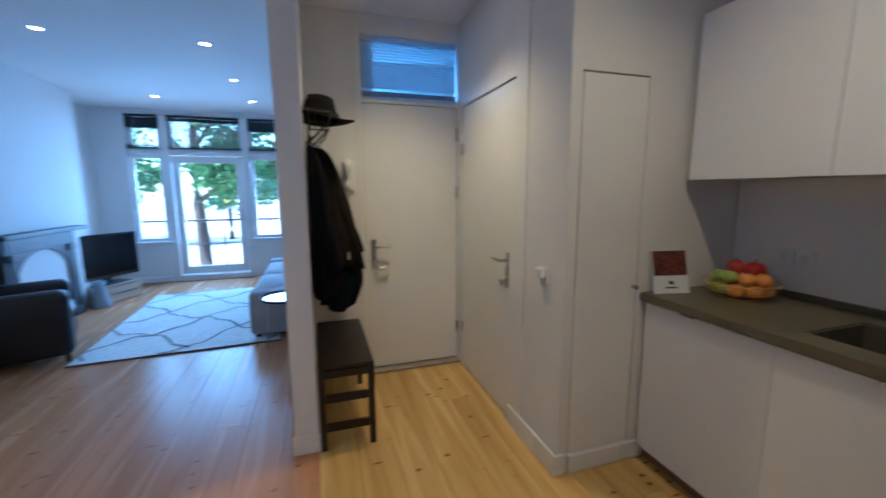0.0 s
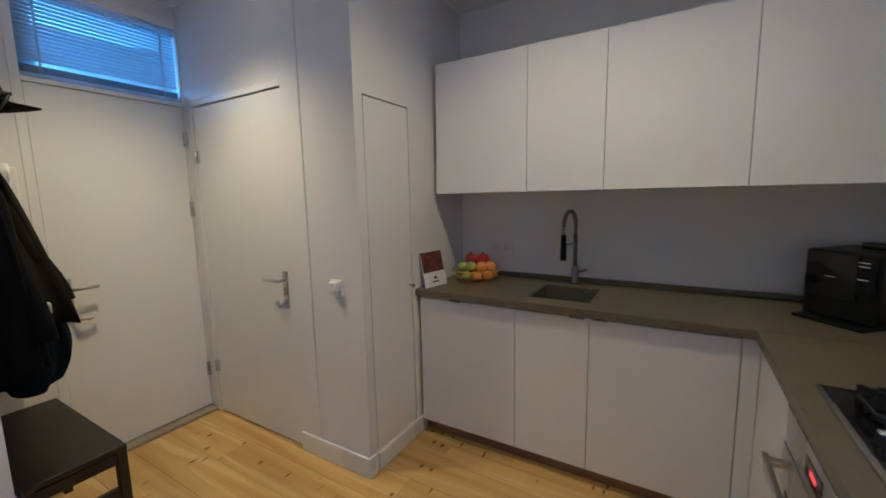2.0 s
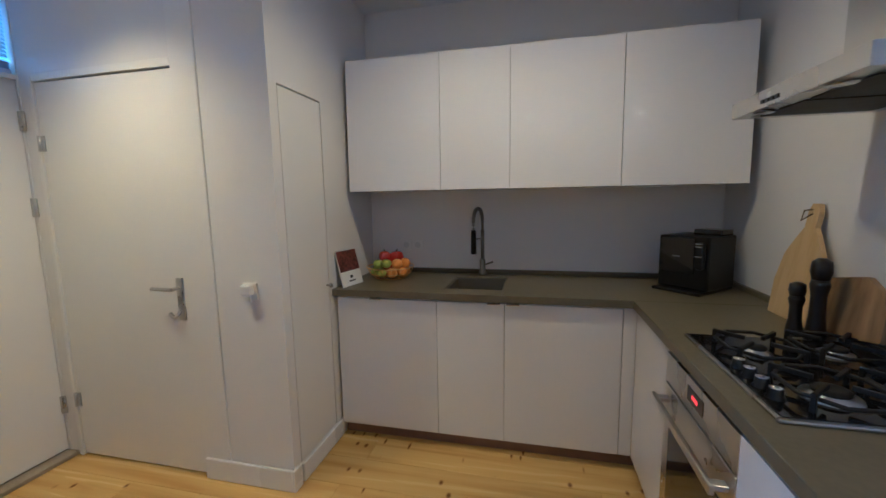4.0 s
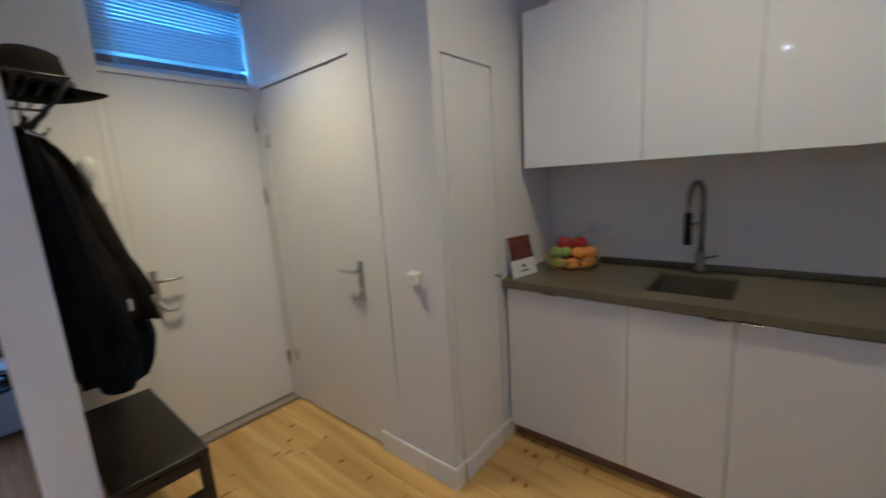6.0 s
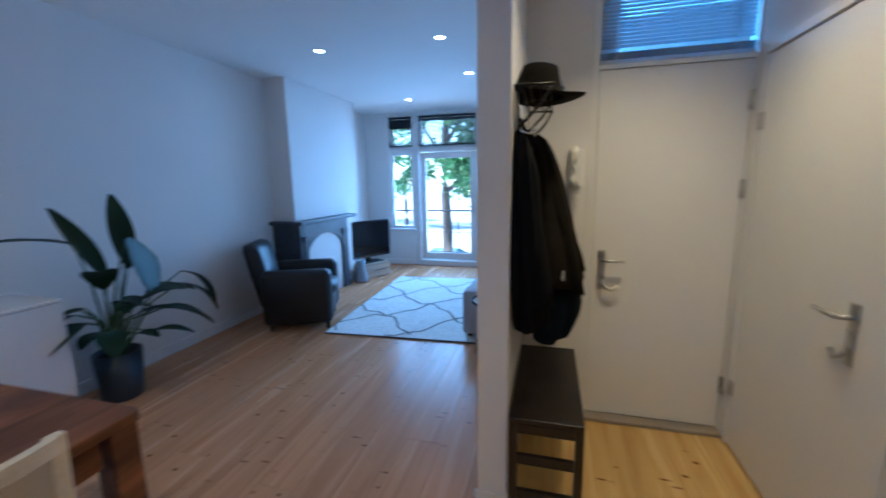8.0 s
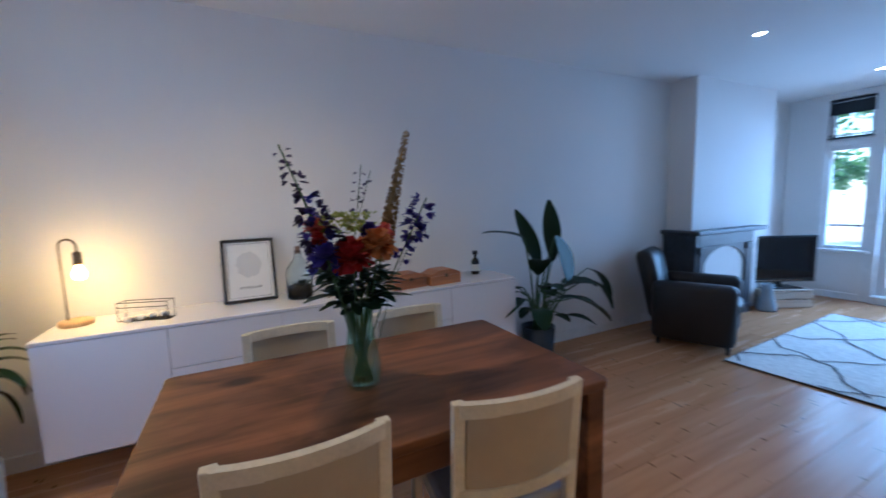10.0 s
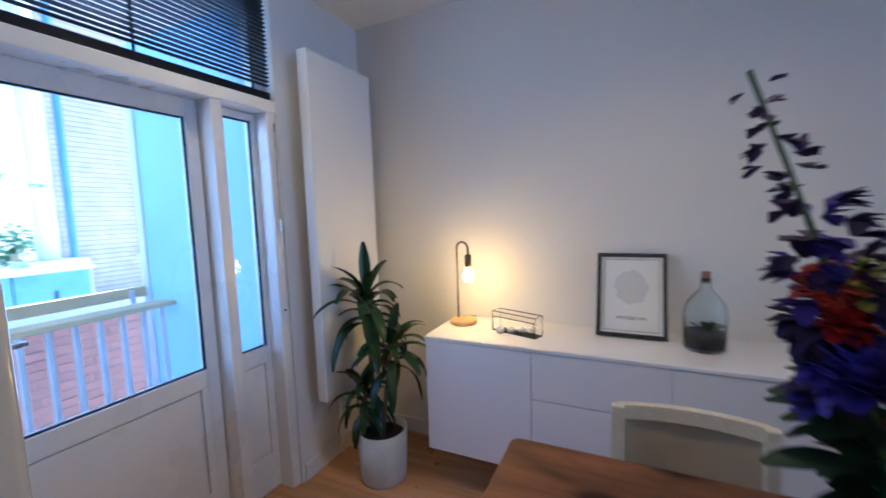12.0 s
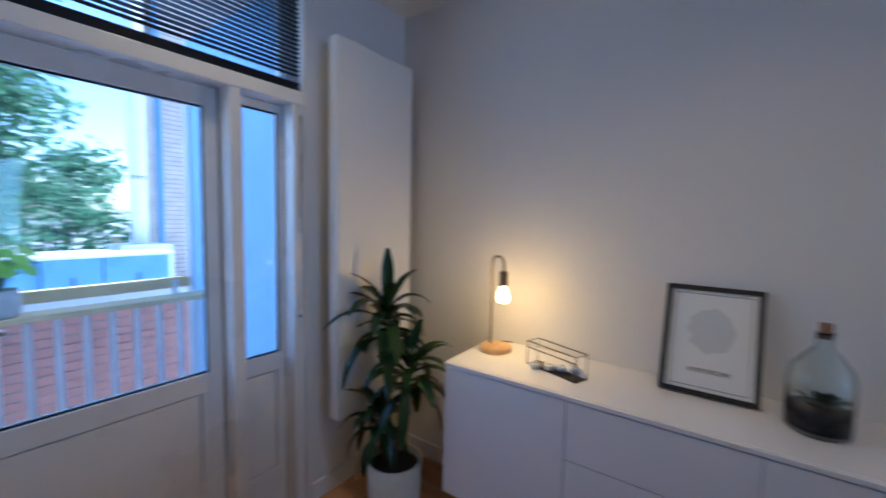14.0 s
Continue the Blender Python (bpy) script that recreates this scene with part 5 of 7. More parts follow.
def stem(pts, r=0.0028):
    bm = bmesh.new()
    tube(bm, pts, r, 6)
    part("stem", bm, STEM_GREEN, bq)


def bent(a, b, n=8, sag=0.03):
    a, b = Vector(a), Vector(b)
    return [a.lerp(b, k / n) + Vector((0, 0, sag * math.sin(math.pi * k / n))) for k in range(n + 1)]


def spike(foot, tip, material, count, r0, r1, start=0.35, name="flower_spike"):
    pts = bent((rnd.uniform(-0.03, 0.03), rnd.uniform(-0.03, 0.03), 0.05), foot, 6, 0.0) + bent(foot, tip, 8, 0.0)[1:]
    stem(pts, 0.0014 if count < 8 else 0.0028)
    bm = bmesh.new()
    f, t = Vector(foot), Vector(tip)
    side = (t - f).normalized().orthogonal()
    for k in range(count):
        s = start + (1 - start) * k / count
        q = f.lerp(t, s)
        r = r0 + (r1 - r0) * (k / count)
        for j in range(3 if r > 0.012 else 2):
            a = rnd.uniform(0, 6.28)
            out = (Matrix.Rotation(a, 3, (t - f).normalized()) @ side)
            c = q + out * r * 1.2
            for p in range(4):
                d = (out + Vector((rnd.uniform(-1, 1), rnd.uniform(-1, 1), rnd.uniform(-0.6, 1)))).normalized()
                blade(bm, c, d, r * 1.5, r * 1.2, 0.4, 0.3, 2)
    tagged(part(name, bm, material, bq), kind="stuff")


def bloom(c, r, material, layers=5, petals=11):
    """A double flower: ruffled narrow petals, opening outwards from an upright heart."""
    stem(bent((rnd.uniform(-0.02, 0.02), rnd.uniform(-0.02, 0.02), 0.04), c, 6, 0.02))
    bm = bmesh.new()
    lean = Vector((rnd.uniform(0.1, 0.5), rnd.uniform(-0.3, 0.3), 1)).normalized().to_track_quat('Z', 'Y').to_matrix()
    for l in range(layers):
        for k in range(petals):
            tilt = -0.25 + 1.6 * (l + rnd.uniform(-0.3, 0.3)) / layers
            a = 2 * math.pi * (k + 0.5 * (l % 2) + rnd.uniform(-0.25, 0.25)) / petals
            d = lean @ Vector((math.cos(a) * math.cos(tilt), math.sin(a) * math.cos(tilt), math.sin(tilt)))
            blade(bm, Vector(c) + d * r * 0.12, d, r * rnd.uniform(0.72, 1.02), r * rnd.uniform(0.42, 0.6), rnd.uniform(-0.9, 0.5), rnd.uniform(0.2, 0.7), 5, 0.35)
    part("flower", bm, material, bq)


spike((0.06, -0.10, 0.50), (0.115, -0.245, 0.865), PETAL_DARK, 18, 0.030, 0.008, 0.0)
spike((0.07, -0.10, 0.46), (0.10, -0.19, 0.72), PETAL_BLUE, 11, 0.027, 0.014, 0.0)
spike((-0.03, 0.10, 0.46), (-0.045, 0.235, 0.955), PETAL_TAN, 190, 0.013, 0.004, 0.05)
bm = bmesh.new()
tube(bm, [(-0.03, 0.10, 0.46), (-0.037, 0.16, 0.70), (-0.045, 0.235, 0.955)], 0.016, 10, 0.003)
part("spike_core", bm, PETAL_TAN, bq)
spike((0.02, 0.13, 0.42), (0.03, 0.275, 0.695), PETAL_BLUE, 9, 0.024, 0.018, 0.5)
spike((0.05, 0.12, 0.40), (0.05, 0.24, 0.61), PETAL_BLUE, 7, 0.017, 0.010, 0.35)
spike((0.0, 0.0, 0.56), (0.02, 0.03, 0.82), PETAL_DARK, 6, 0.010, 0.008, 0.25)
spike((0.0, -0.01, 0.55), (0.0, 0.07, 0.80), PETAL_DARK, 5, 0.010, 0.007, 0.3)
bloom((0.12, -0.045, 0.500), 0.070, PETAL_RED, 7, 12)
bloom((0.125, 0.045, 0.535), 0.066, PETAL_ORANGE, 7, 12)
bloom((0.02, 0.105, 0.565), 0.042, PETAL_PINK)
bloom((0.125, -0.130, 0.515), 0.050, PETAL_BLUE, 6, 11)
bloom((0.10, 0.025, 0.585), 0.034, PETAL_BLUE)
bloom((0.075, -0.155, 0.605), 0.036, PETAL_PINK)
bloom((0.10, -0.145, 0.570), 0.030, PETAL_RED)
bloom((-0.07, 0.03, 0.50), 0.055, PETAL_ORANGE)
bloom((-0.08, -0.06, 0.48), 0.055, PETAL_RED)
bm = bmesh.new()
for k in range(150):
    a, q = rnd.uniform(0, 6.28), rnd.uniform(0, 1) ** 0.5
    c = Vector((0.075 + 0.07 * q * math.cos(a), -0.055 + 0.105 * q * math.sin(a), 0.610 + rnd.uniform(-0.03, 0.035)))
    for p in range(3):
        blade(bm, c, (rnd.uniform(-1, 1), rnd.uniform(-1, 1), 0.9), 0.016, 0.010, 0.3, 0.2, 2)
tagged(part("floret_head", bm, PETAL_LIME, bq), kind="stuff")
bm = bmesh.new()
for k in range(170):
    a = rnd.uniform(0, 6.28)
    z = rnd.uniform(0.30, 0.46)
    q = 0.03 + 0.09 * (z - 0.22) / 0.25
    rr = rnd.uniform(0.4, 1.0) * q
    d = (math.cos(a), math.sin(a), rnd.uniform(-0.1, 0.7))
    blade(bm, (rr * math.cos(a), rr * math.sin(a), z), d, rnd.uniform(0.05, 0.10), rnd.uniform(0.03, 0.05), rnd.uniform(0.2, 0.7), 0.25, 5)
for a, z, l in ((-1.7, 0.44, 0.10), (-1.4, 0.36, 0.12), (1.5, 0.33, 0.13), (1.2, 0.42, 0.08), (0.1, 0.34, 0.1), (2.8, 0.36, 0.1)):
    blade(bm, (0.08 * math.cos(a), 0.08 * math.sin(a), z), (math.cos(a), math.sin(a), 0.15), l, 0.055, 0.4, 0.2, 6)
tagged(part("foliage", bm, LEAF_DEEP, bq), kind="stuff")
for k in range(14):
    a = 2 * math.pi * k / 14
    stem([(0.035 * math.cos(a + 2.6), 0.035 * math.sin(a + 2.6), 0.02), (0.025 * math.cos(a), 0.025 * math.sin(a), 0.24), (0.07 * math.cos(a), 0.07 * math.sin(a), 0.42)], 0.0035)

# sideboard
SBX = -2.65
for n, (y0, kind) in enumerate(((-0.53, 1), (0.022, 2), (0.593, 1), (1.17, 2), (1.745, 1))):
    y1 = (0.022, 0.593, 1.17, 1.745, 2.32)[n]
    sb = thing("sideboard_unit", (SBX, (y0 + y1) / 2, 0.225), "glossy white wall-hung sideboard unit with " + ("a door" if kind == 1 else "two drawers"), "sideboard", "units of the wall-hung sideboard")
    w = (y1 - y0) / 2
    piece("body", (-0.448, -w, 0.0), (-0.019, w, 0.595), SATIN, sb, 0.001)
    if kind == 1:
        piece("door", (-0.018, -w + 0.0015, 0.001), (0, w - 0.0015, 0.592), LACQUER, sb, 0.0015)
    else:
        piece("drawer", (-0.018, -w + 0.0015, 0.001), (0, w - 0.0015, 0.364), LACQUER, sb, 0.0015)
        piece("drawer", (-0.018, -w + 0.0015, 0.368), (0, w - 0.0015, 0.592), LACQUER, sb, 0.0015)
top = tagged(new("sideboard_counter"), "glossy white top board over the sideboard units", "sideboard")
piece("board", (XW + 0.001, -0.533, 0.8205), (SBX - 0.014, 2.323, 0.838), LACQUER, top, 0.001)
piece("front_edge", (SBX - 0.0135, -0.533, 0.8205), (SBX + 0.004, 2.323, 0.8375), LACQUER, top, 0.002)
SBZ = 0.838

# table lamp
tl = thing("table_lamp", (-2.937, -0.427, SBZ), "brass table lamp with a bare glowing bulb and round oak foot", "lamp")
bm = bmesh.new()
lathe(bm, [(0.0, 0), (0.072, 0.0), (0.076, 0.004), (0.076, 0.024), (0.072, 0.028), (0.0, 0.028)], 36, cap=False)
part("foot", bm, OAK, tl, "round oak foot")
bm = bmesh.new()
pts = [(-0.01, -0.035, 0.028), (-0.01, -0.035, 0.43)] + [(-0.01 + 0.028 * (1 - math.cos(a)), -0.035 + 0.045 * (1 - math.cos(a)), 0.43 + 0.04 * math.sin(a)) for a in [math.pi * k / 10 for k in range(1, 11)]]
pts += [(0.046, 0.055, 0.40)]
tube(bm, pts, 0.0055)
part("stem", bm, BRASS, tl)
bm = bmesh.new()
lathe(bm, [(0.008, 0.405), (0.019, 0.400), (0.019, 0.335), (0.017, 0.333)], 18, (0.046, 0.055, 0))
part("socket", bm, BRASS, tl)
bm = bmesh.new()
lathe(bm, [(0.013, 0.333), (0.015, 0.318), (0.026, 0.298), (0.030, 0.278), (0.022, 0.256), (0.0, 0.248)], 20, (0.046, 0.055, 0), cap=False)
bulb = part("bulb", bm, BULB_GLOW, tl, "glowing bulb", smooth=True)
bulb.visible_shadow = False
bm = bmesh.new()
tube(bm, [(-0.05, -0.04, 0.012), (-0.10, -0.07, 0.004), (-0.14, -0.04, 0.004), (-0.155, 0.02, 0.004)], 0.0025, 6)
part("cable", bm, BLACK_PLASTIC, tl)

# candle holder
cd = thing("candle_holder", (-2.855, -0.095, SBZ), "black wire candle holder with four tealights", "candle holder", turn=-20)
bm = bmesh.new()
box(bm, (-0.035, -0.13, 0.0), (0.035, 0.13, 0.004), 0.001)
part("tray", bm, BLACK_IRON, cd)
bm = bmesh.new()
for z in (0.078, 0.105):
    tube(bm, [(0.035, -0.13, z), (0.035, 0.13, z)], 0.0025, 6)
tube(bm, [(-0.035, -0.13, 0.105), (-0.035, 0.13, 0.105)], 0.0025, 6)
for y in (-0.13, 0.13):
    tube(bm, [(0.035, y, 0.0), (0.035, y, 0.105), (-0.035, y, 0.105), (-0.035, y, 0.0)], 0.0025, 6)
part("wire_frame", bm, BLACK_IRON, cd)
for k in range(4):
    t = thing("tealight_glass", (-2.855 + 0.030 - 0.020 * k, -0.175 + 0.053 * k, SBZ + 0.0045), "small round glass tealight in the holder", "candle", "tealights")
    bm = bmesh.new()
    lathe(bm, [(0.0, 0.0), (0.016, 0.0), (0.024, 0.010), (0.022, 0.024), (0.020, 0.024), (0.021, 0.011), (0.0, 0.006)], 18, cap=False)
    part("cup", bm, ALUMINIUM, t)
    bm = bmesh.new()
    lathe(bm, [(0.0, 0.007), (0.017, 0.007), (0.017, 0.014), (0.0, 0.015)], 14, cap=False)
    part("wax", bm, PAPER, t)

# framed print
pf = thing("picture_frame", (-2.955, 0.442, SBZ), "black framed city print leaning against the wall", "picture")
lean = pose(0, 0, 0.003, 0, -17, 0)


def leaning(name, lo, hi, material, bevel=0.0, label=""):
    bm = bmesh.new()
    box(bm, lo, hi, bevel, lean)
    return part(name, bm, material, pf, label)


for y0, y1, z0, z1 in ((-0.157, -0.139, 0, 0.415), (0.139, 0.157, 0, 0.415), (-0.139, 0.139, 0, 0.018), (-0.139, 0.139, 0.397, 0.415)):
    leaning("frame_bar", (-0.012, y0, z0), (0.012, y1, z1), FRAME_BLACK, 0.002)
leaning("print", (-0.008, -0.139, 0.018), (0.0, 0.139, 0.397), PAPER, 0, "white printed sheet")
bm = bmesh.new()
frame_rect(bm, -0.125, 0.125, 0.03, 0.385, 0.0005, 0.0012, 0.002)
bmesh.ops.transform(bm, matrix=lean @ pose(0, 0, 0, 0, 0, 90) @ Matrix.Scale(-1, 4, (0, 1, 0)), verts=bm.verts[:])
part("border_line", bm, INK, pf)
bm = bmesh.new()
rnd = random.Random(8)
ring = [(0.075 * (1 + 0.10 * math.sin(3 * k) + 0.06 * math.sin(5 * k + 1)) * math.cos(2 * math.pi * k / 22), 0.245 + 0.085 * (1 + 0.08 * math.sin(4 * k)) * math.sin(2 * math.pi * k / 22)) for k in range(22)]
prism(bm, ring, 0.0006, 0.0012, 0)
bmesh.ops.transform(bm, matrix=lean, verts=bm.verts[:])
part("map_shape", bm, PAPER_GREY, pf, "pale grey map shape")
cu = bpy.data.curves.new("caption", 'FONT')
cu.body, cu.size, cu.align_x, cu.extrude = "AMSTERDAM", 0.023, 'CENTER', 0.0004
tx = new("caption_text", cu)
bpy.context.view_layer.update()
me = bpy.data.meshes.new_from_object(tx.evaluated_get(bpy.context.evaluated_depsgraph_get()))
bpy.data.objects.remove(tx)
me.materials.append(INK)
cap_ob = new("caption", me)
cap_ob.parent = pf
cap_ob.matrix_basis = lean @ pose(0.0012, 0.0, 0.085, 90, 0, 90)

# demijohn terrarium
dj = thing("glass_demijohn", (-2.90, 0.735, SBZ), "clear glass demijohn terrarium with dark soil and a stopper", "bottle")
dj.scale = (0.84, 0.84, 0.96)
bm = bmesh.new()
o = [(0.0, 0), (0.088, 0.0), (0.098, 0.015), (0.100, 0.17), (0.088, 0.215), (0.045, 0.265), (0.026, 0.285), (0.024, 0.325), (0.030, 0.33)]
i = [(0.021, 0.33), (0.021, 0.285), (0.042, 0.260), (0.084, 0.212), (0.096, 0.168), (0.094, 0.018), (0.0, 0.006)]
lathe(bm, o + i, 36, cap=False)
part("glass", bm, JAR_GLASS, dj, smooth=True)
bm = bmesh.new()
lathe(bm, [(0.0, 0.008), (0.092, 0.019), (0.093, 0.075), (0.06, 0.085), (0.0, 0.08)], 24, cap=False)
part("soil", bm, SOIL, dj)
bm = bmesh.new()
for k in range(18):
    a = rnd.uniform(0, 6.28)
    blade(bm, (0.03 * math.cos(a), 0.03 * math.sin(a), 0.08), (math.cos(a), math.sin(a), 1.2), rnd.uniform(0.04, 0.08), 0.02, 0.8, 0.2, 4)
part("moss", bm, LEAF_DEEP, dj)
bm = bmesh.new()
lathe(bm, [(0.019, 0.31), (0.022, 0.36), (0.0, 0.362)], 14, cap=False)
part("stopper", bm, PLINTH, dj, "brown stopper")


def keepsake(y, label):
    t = thing("wooden_box", (-2.80, y, SBZ), label, "box", "wooden boxes on the sideboard", turn=6)
    bm = bmesh.new()
    prism(bm, [(-0.13, 0), (0.13, 0), (0.13, 0.066), (-0.13, 0.066)], -0.075, 0.075, 0)
    part("body", bm, BOX_WOOD, t)
    bm = bmesh.new()
    prism(bm, [(-0.132, 0.069), (0.132, 0.069), (0.125, 0.082), (0.06, 0.108), (-0.06, 0.108), (-0.125, 0.082)], -0.077, 0.077, 0)
    lid = part("lid", bm, BOX_WOOD, t)
    piece("clasp", (0.076, -0.012, 0.055), (0.081, 0.012, 0.08), BRASS, lid, 0.001)


keepsake(1.455, "small reddish wooden box with a closed lid")
keepsake(1.735, "small reddish wooden box with a closed lid")
sbottle = thing("small_bottle", (-2.95, 2.13, SBZ), "small black bottle with a white label on the sideboard", "bottle")
bm = bmesh.new()
lathe(bm, [(0.0, 0), (0.032, 0.0), (0.034, 0.005), (0.034, 0.10), (0.028, 0.12), (0.012, 0.14), (0.012, 0.165)], 24)
part("glass", bm, BLACK_GLASS, sbottle)
bm = bmesh.new()
lathe(bm, [(0.0345, 0.03), (0.0345, 0.085)], 24, cap=False)
part("label", bm, PAPER, sbottle, "white paper label")
bm = bmesh.new()
lathe(bm, [(0.018, 0.163), (0.022, 0.17), (0.022, 0.195), (0.0, 0.198)], 18)
part("cap", bm, BLACK_PLASTIC, sbottle)

# radiator
rad = thing("panel_radiator", (-2.74, YR, 0.46), "tall flat white designer radiator on the rear wall", "radiator")
piece("panel", (-0.27, 0.085, 0.0), (0.27, 0.150, 1.866), DOOR_WHITE, rad, 0.006)
for z in (0.2, 1.66):
    piece("bracket", (-0.15, 0.0, z), (0.15, 0.086, z + 0.05), DOOR_WHITE, rad, 0.002)
for x in (-0.05, 0.05):
    bm = bmesh.new()
    tube(bm, [(x, 0.05, 0.0), (x, 0.05, -0.46)], 0.008)
    part("pipe", bm, DOOR_WHITE, rad)
bm = bmesh.new()
tube(bm, [(0.05, 0.05, -0.08), (0.05, 0.115, -0.08)], 0.014, 12, 0.018)
part("valve", bm, SWITCH, rad)


def pot_of(t, r0, r1, h, material, label):
    bm = bmesh.new()
    lathe(bm, [(0.0, 0), (r0, 0.0), (r0 + 0.008, 0.01), (r1, h), (r1 - 0.012, h), (r1 - 0.018, h - 0.04), (0.0, h - 0.04)], 36, cap=False)
    part("pot", bm, material, t, label)
    bm = bmesh.new()
    lathe(bm, [(r1 - 0.014, h - 0.038), (r1 * 0.6, h - 0.028), (0, h - 0.025)], 24, cap=False)
    part("soil", bm, SOIL, t)


dr = thing("dracaena_plant", (-2.635, -0.815, 0), "dracaena with three leafy heads in a pale grey pot", "plant")
pot_of(dr, 0.118, 0.140, 0.285, POT_GREY, "pale grey ceramic pot")
rnd = random.Random(14)
for (bx, by), (tx_, ty, tz), count, ln, wd in (((-0.01, -0.03), (-0.02, -0.08, 0.93), 27, 0.31, 0.060), ((0.03, 0.02), (-0.01, 0.075, 0.69), 26, 0.29, 0.055), ((0.0, -0.05), (0.03, -0.085, 0.43), 20, 0.22, 0.052)):
    bm = bmesh.new()
    tube(bm, [(bx, by, 0.24), ((bx + tx_) / 2 + 0.012, (by + ty) / 2, (0.24 + tz) / 2), (tx_, ty, tz + 0.06)], 0.015, 10, 0.010)
    part("cane", bm, STEM, dr)
    bm = bmesh.new()
    for k in range(count):
        f = k / count
        a = 2.4 * k + rnd.uniform(-0.4, 0.4)
        lift = 1.9 * f ** 1.5 + 0.40 + rnd.uniform(-0.2, 0.3)
        blade(bm, (tx_ + 0.012 * math.cos(a), ty + 0.012 * math.sin(a), tz - 0.06 + 0.17 * f), (math.cos(a), math.sin(a), lift), ln * rnd.uniform(0.85, 1.25) * (1 - 0.2 * f), wd * rnd.uniform(0.8, 1.15), rnd.uniform(2.6, 3.8) - 1.9 * f, 0.35, 10)
    part("leaves", bm, LEAF, dr)
bm = bmesh.new()
blade(bm, (-0.02, -0.08, 1.06), (-0.05, -0.05, 1), 0.27, 0.062, 0.05, 0.5, 8)
part("new_leaf", bm, LEAF, dr)

bp = thing("bird_of_paradise_plant", (-2.80, 2.67, 0), "tall broad-leaved plant in a dark blue pot", "plant")
pot_of(bp, 0.115, 0.145, 0.34, POT_BLUE, "dark blue glazed pot")


def broad_leaf(tip_of_stalk, way, length, width, droop=0.6):
    bm = bmesh.new()
    foot = (rnd.uniform(-0.04, 0.04), rnd.uniform(-0.04, 0.04), 0.30)
    s = Vector(tip_of_stalk)
    mid = Vector(foot).lerp(s, 0.55) + Vector((0, 0, 0.10))
    tube(bm, [foot, Vector(foot).lerp(mid, 0.5), mid, mid.lerp(s, 0.6), s], 0.009, 8, 0.005)
    stalk = part("stalk", bm, STEM_GREEN, bp)
    bm = bmesh.new()
    blade(bm, s, way, length, width, droop, 0.28, 12, 0.07)
    part("leaf", bm, LEAF_DEEP, stalk)


broad_leaf((0.02, -0.16, 1.12), (0.12, -1.0, 0.42), 0.46, 0.11, 0.45)
broad_leaf((0.03, -0.02, 0.86), (0.10, -0.52, 1.0), 0.58, 0.18, 0.1)
broad_leaf((0.08, 0.12, 1.13), (0.22, 0.12, -0.9), 0.44, 0.34, 0.1)
broad_leaf((0.0, 0.16, 0.90), (0.05, -0.12, 1.0), 0.54, 0.17, 0.1)
broad_leaf((0.02, 0.14, 0.98), (0.0, 1.0, 0.25), 0.24, 0.09, 0.8)
broad_leaf((0.05, 0.52, 0.80), (0.2, 1.0, -0.1), 0.46, 0.13, 2.2)
broad_leaf((0.10, 0.46, 0.72), (0.3, 1.0, -0.2), 0.42, 0.12, 1.6)
broad_leaf((0.14, 0.26, 0.58), (0.5, 0.9, -0.15), 0.40, 0.24, 0.9)
broad_leaf((0.12, -0.10, 0.82), (0.5, -0.35, 0.7), 0.36, 0.18, 0.8)
broad_leaf((0.06, 0.22, 0.70), (0.2, 0.9, 0.35), 0.36, 0.20, 1.0)
broad_leaf((0.06, -0.20, 0.62), (0.3, -1.0, 0.1), 0.30, 0.18, 0.9)
broad_leaf((0.14, 0.08, 0.66), (0.5, 0.3, 0.5), 0.34, 0.26, 0.9)
broad_leaf((0.20, 0.12, 0.46), (0.7, 0.7, 0.1), 0.26, 0.12, 0.7)
broad_leaf((0.18, -0.14, 0.55), (0.8, -0.5, 0.2), 0.32, 0.16, 0.9)
broad_leaf((0.12, -0.05, 0.70), (0.6, 0.0, 0.4), 0.26, 0.12, 1.0)
broad_leaf((-0.05, 0.14, 0.58), (-0.3, 0.8, 0.2), 0.28, 0.10, 0.8)
for k in range(11):
    a = 2.4 * k + rnd.uniform(-0.4, 0.4)
    reach, height = rnd.uniform(0.10, 0.24), rnd.uniform(0.42, 0.72)
    broad_leaf((reach * math.cos(a), reach * math.sin(a), height), (math.cos(a), math.sin(a), rnd.uniform(-0.1, 0.5)), rnd.uniform(0.16, 0.25), rnd.uniform(0.07, 0.11), rnd.uniform(0.6, 1.4))

# ---- living room ----
fp = thing("fireplace", (XW, 4.775, 0), "dark veined marble fireplace surround with a closed white arch", "fireplace")
D = 0.375
for y0 in (0.0, 1.09):
    piece("side_panel", (0.0, y0, 0.0), (D, y0 + 0.055, 1.0), MARBLE, fp, 0.004)
for y0, y1 in ((0.055, 0.15), (0.98, 1.09)):
    piece("pillar", (0.32, y0, 0.10), (D + 0.012, y1, 0.80), MARBLE, fp, 0.006)
    piece("pillar_base", (0.32, y0 - 0.02, 0.0), (D + 0.03, y1 + 0.02, 0.11), MARBLE, fp, 0.008)
    piece("capital", (0.32, y0 - 0.015, 0.78), (D + 0.03, y1 + 0.015, 0.86), MARBLE, fp, 0.008)
o = [(0.565 - 0.42 * math.cos(a), 0.58 + 0.265 * math.sin(a)) for a in [math.pi * k / 16 for k in range(17)]]
bm = bmesh.new()
for (a, b), (c, d) in zip(o, o[1:]):
    prism(bm, [(a, b), (c, d), (c, 0.86), (a, 0.86)], 0.33, D, 0)
part("arch", bm, MARBLE, fp)
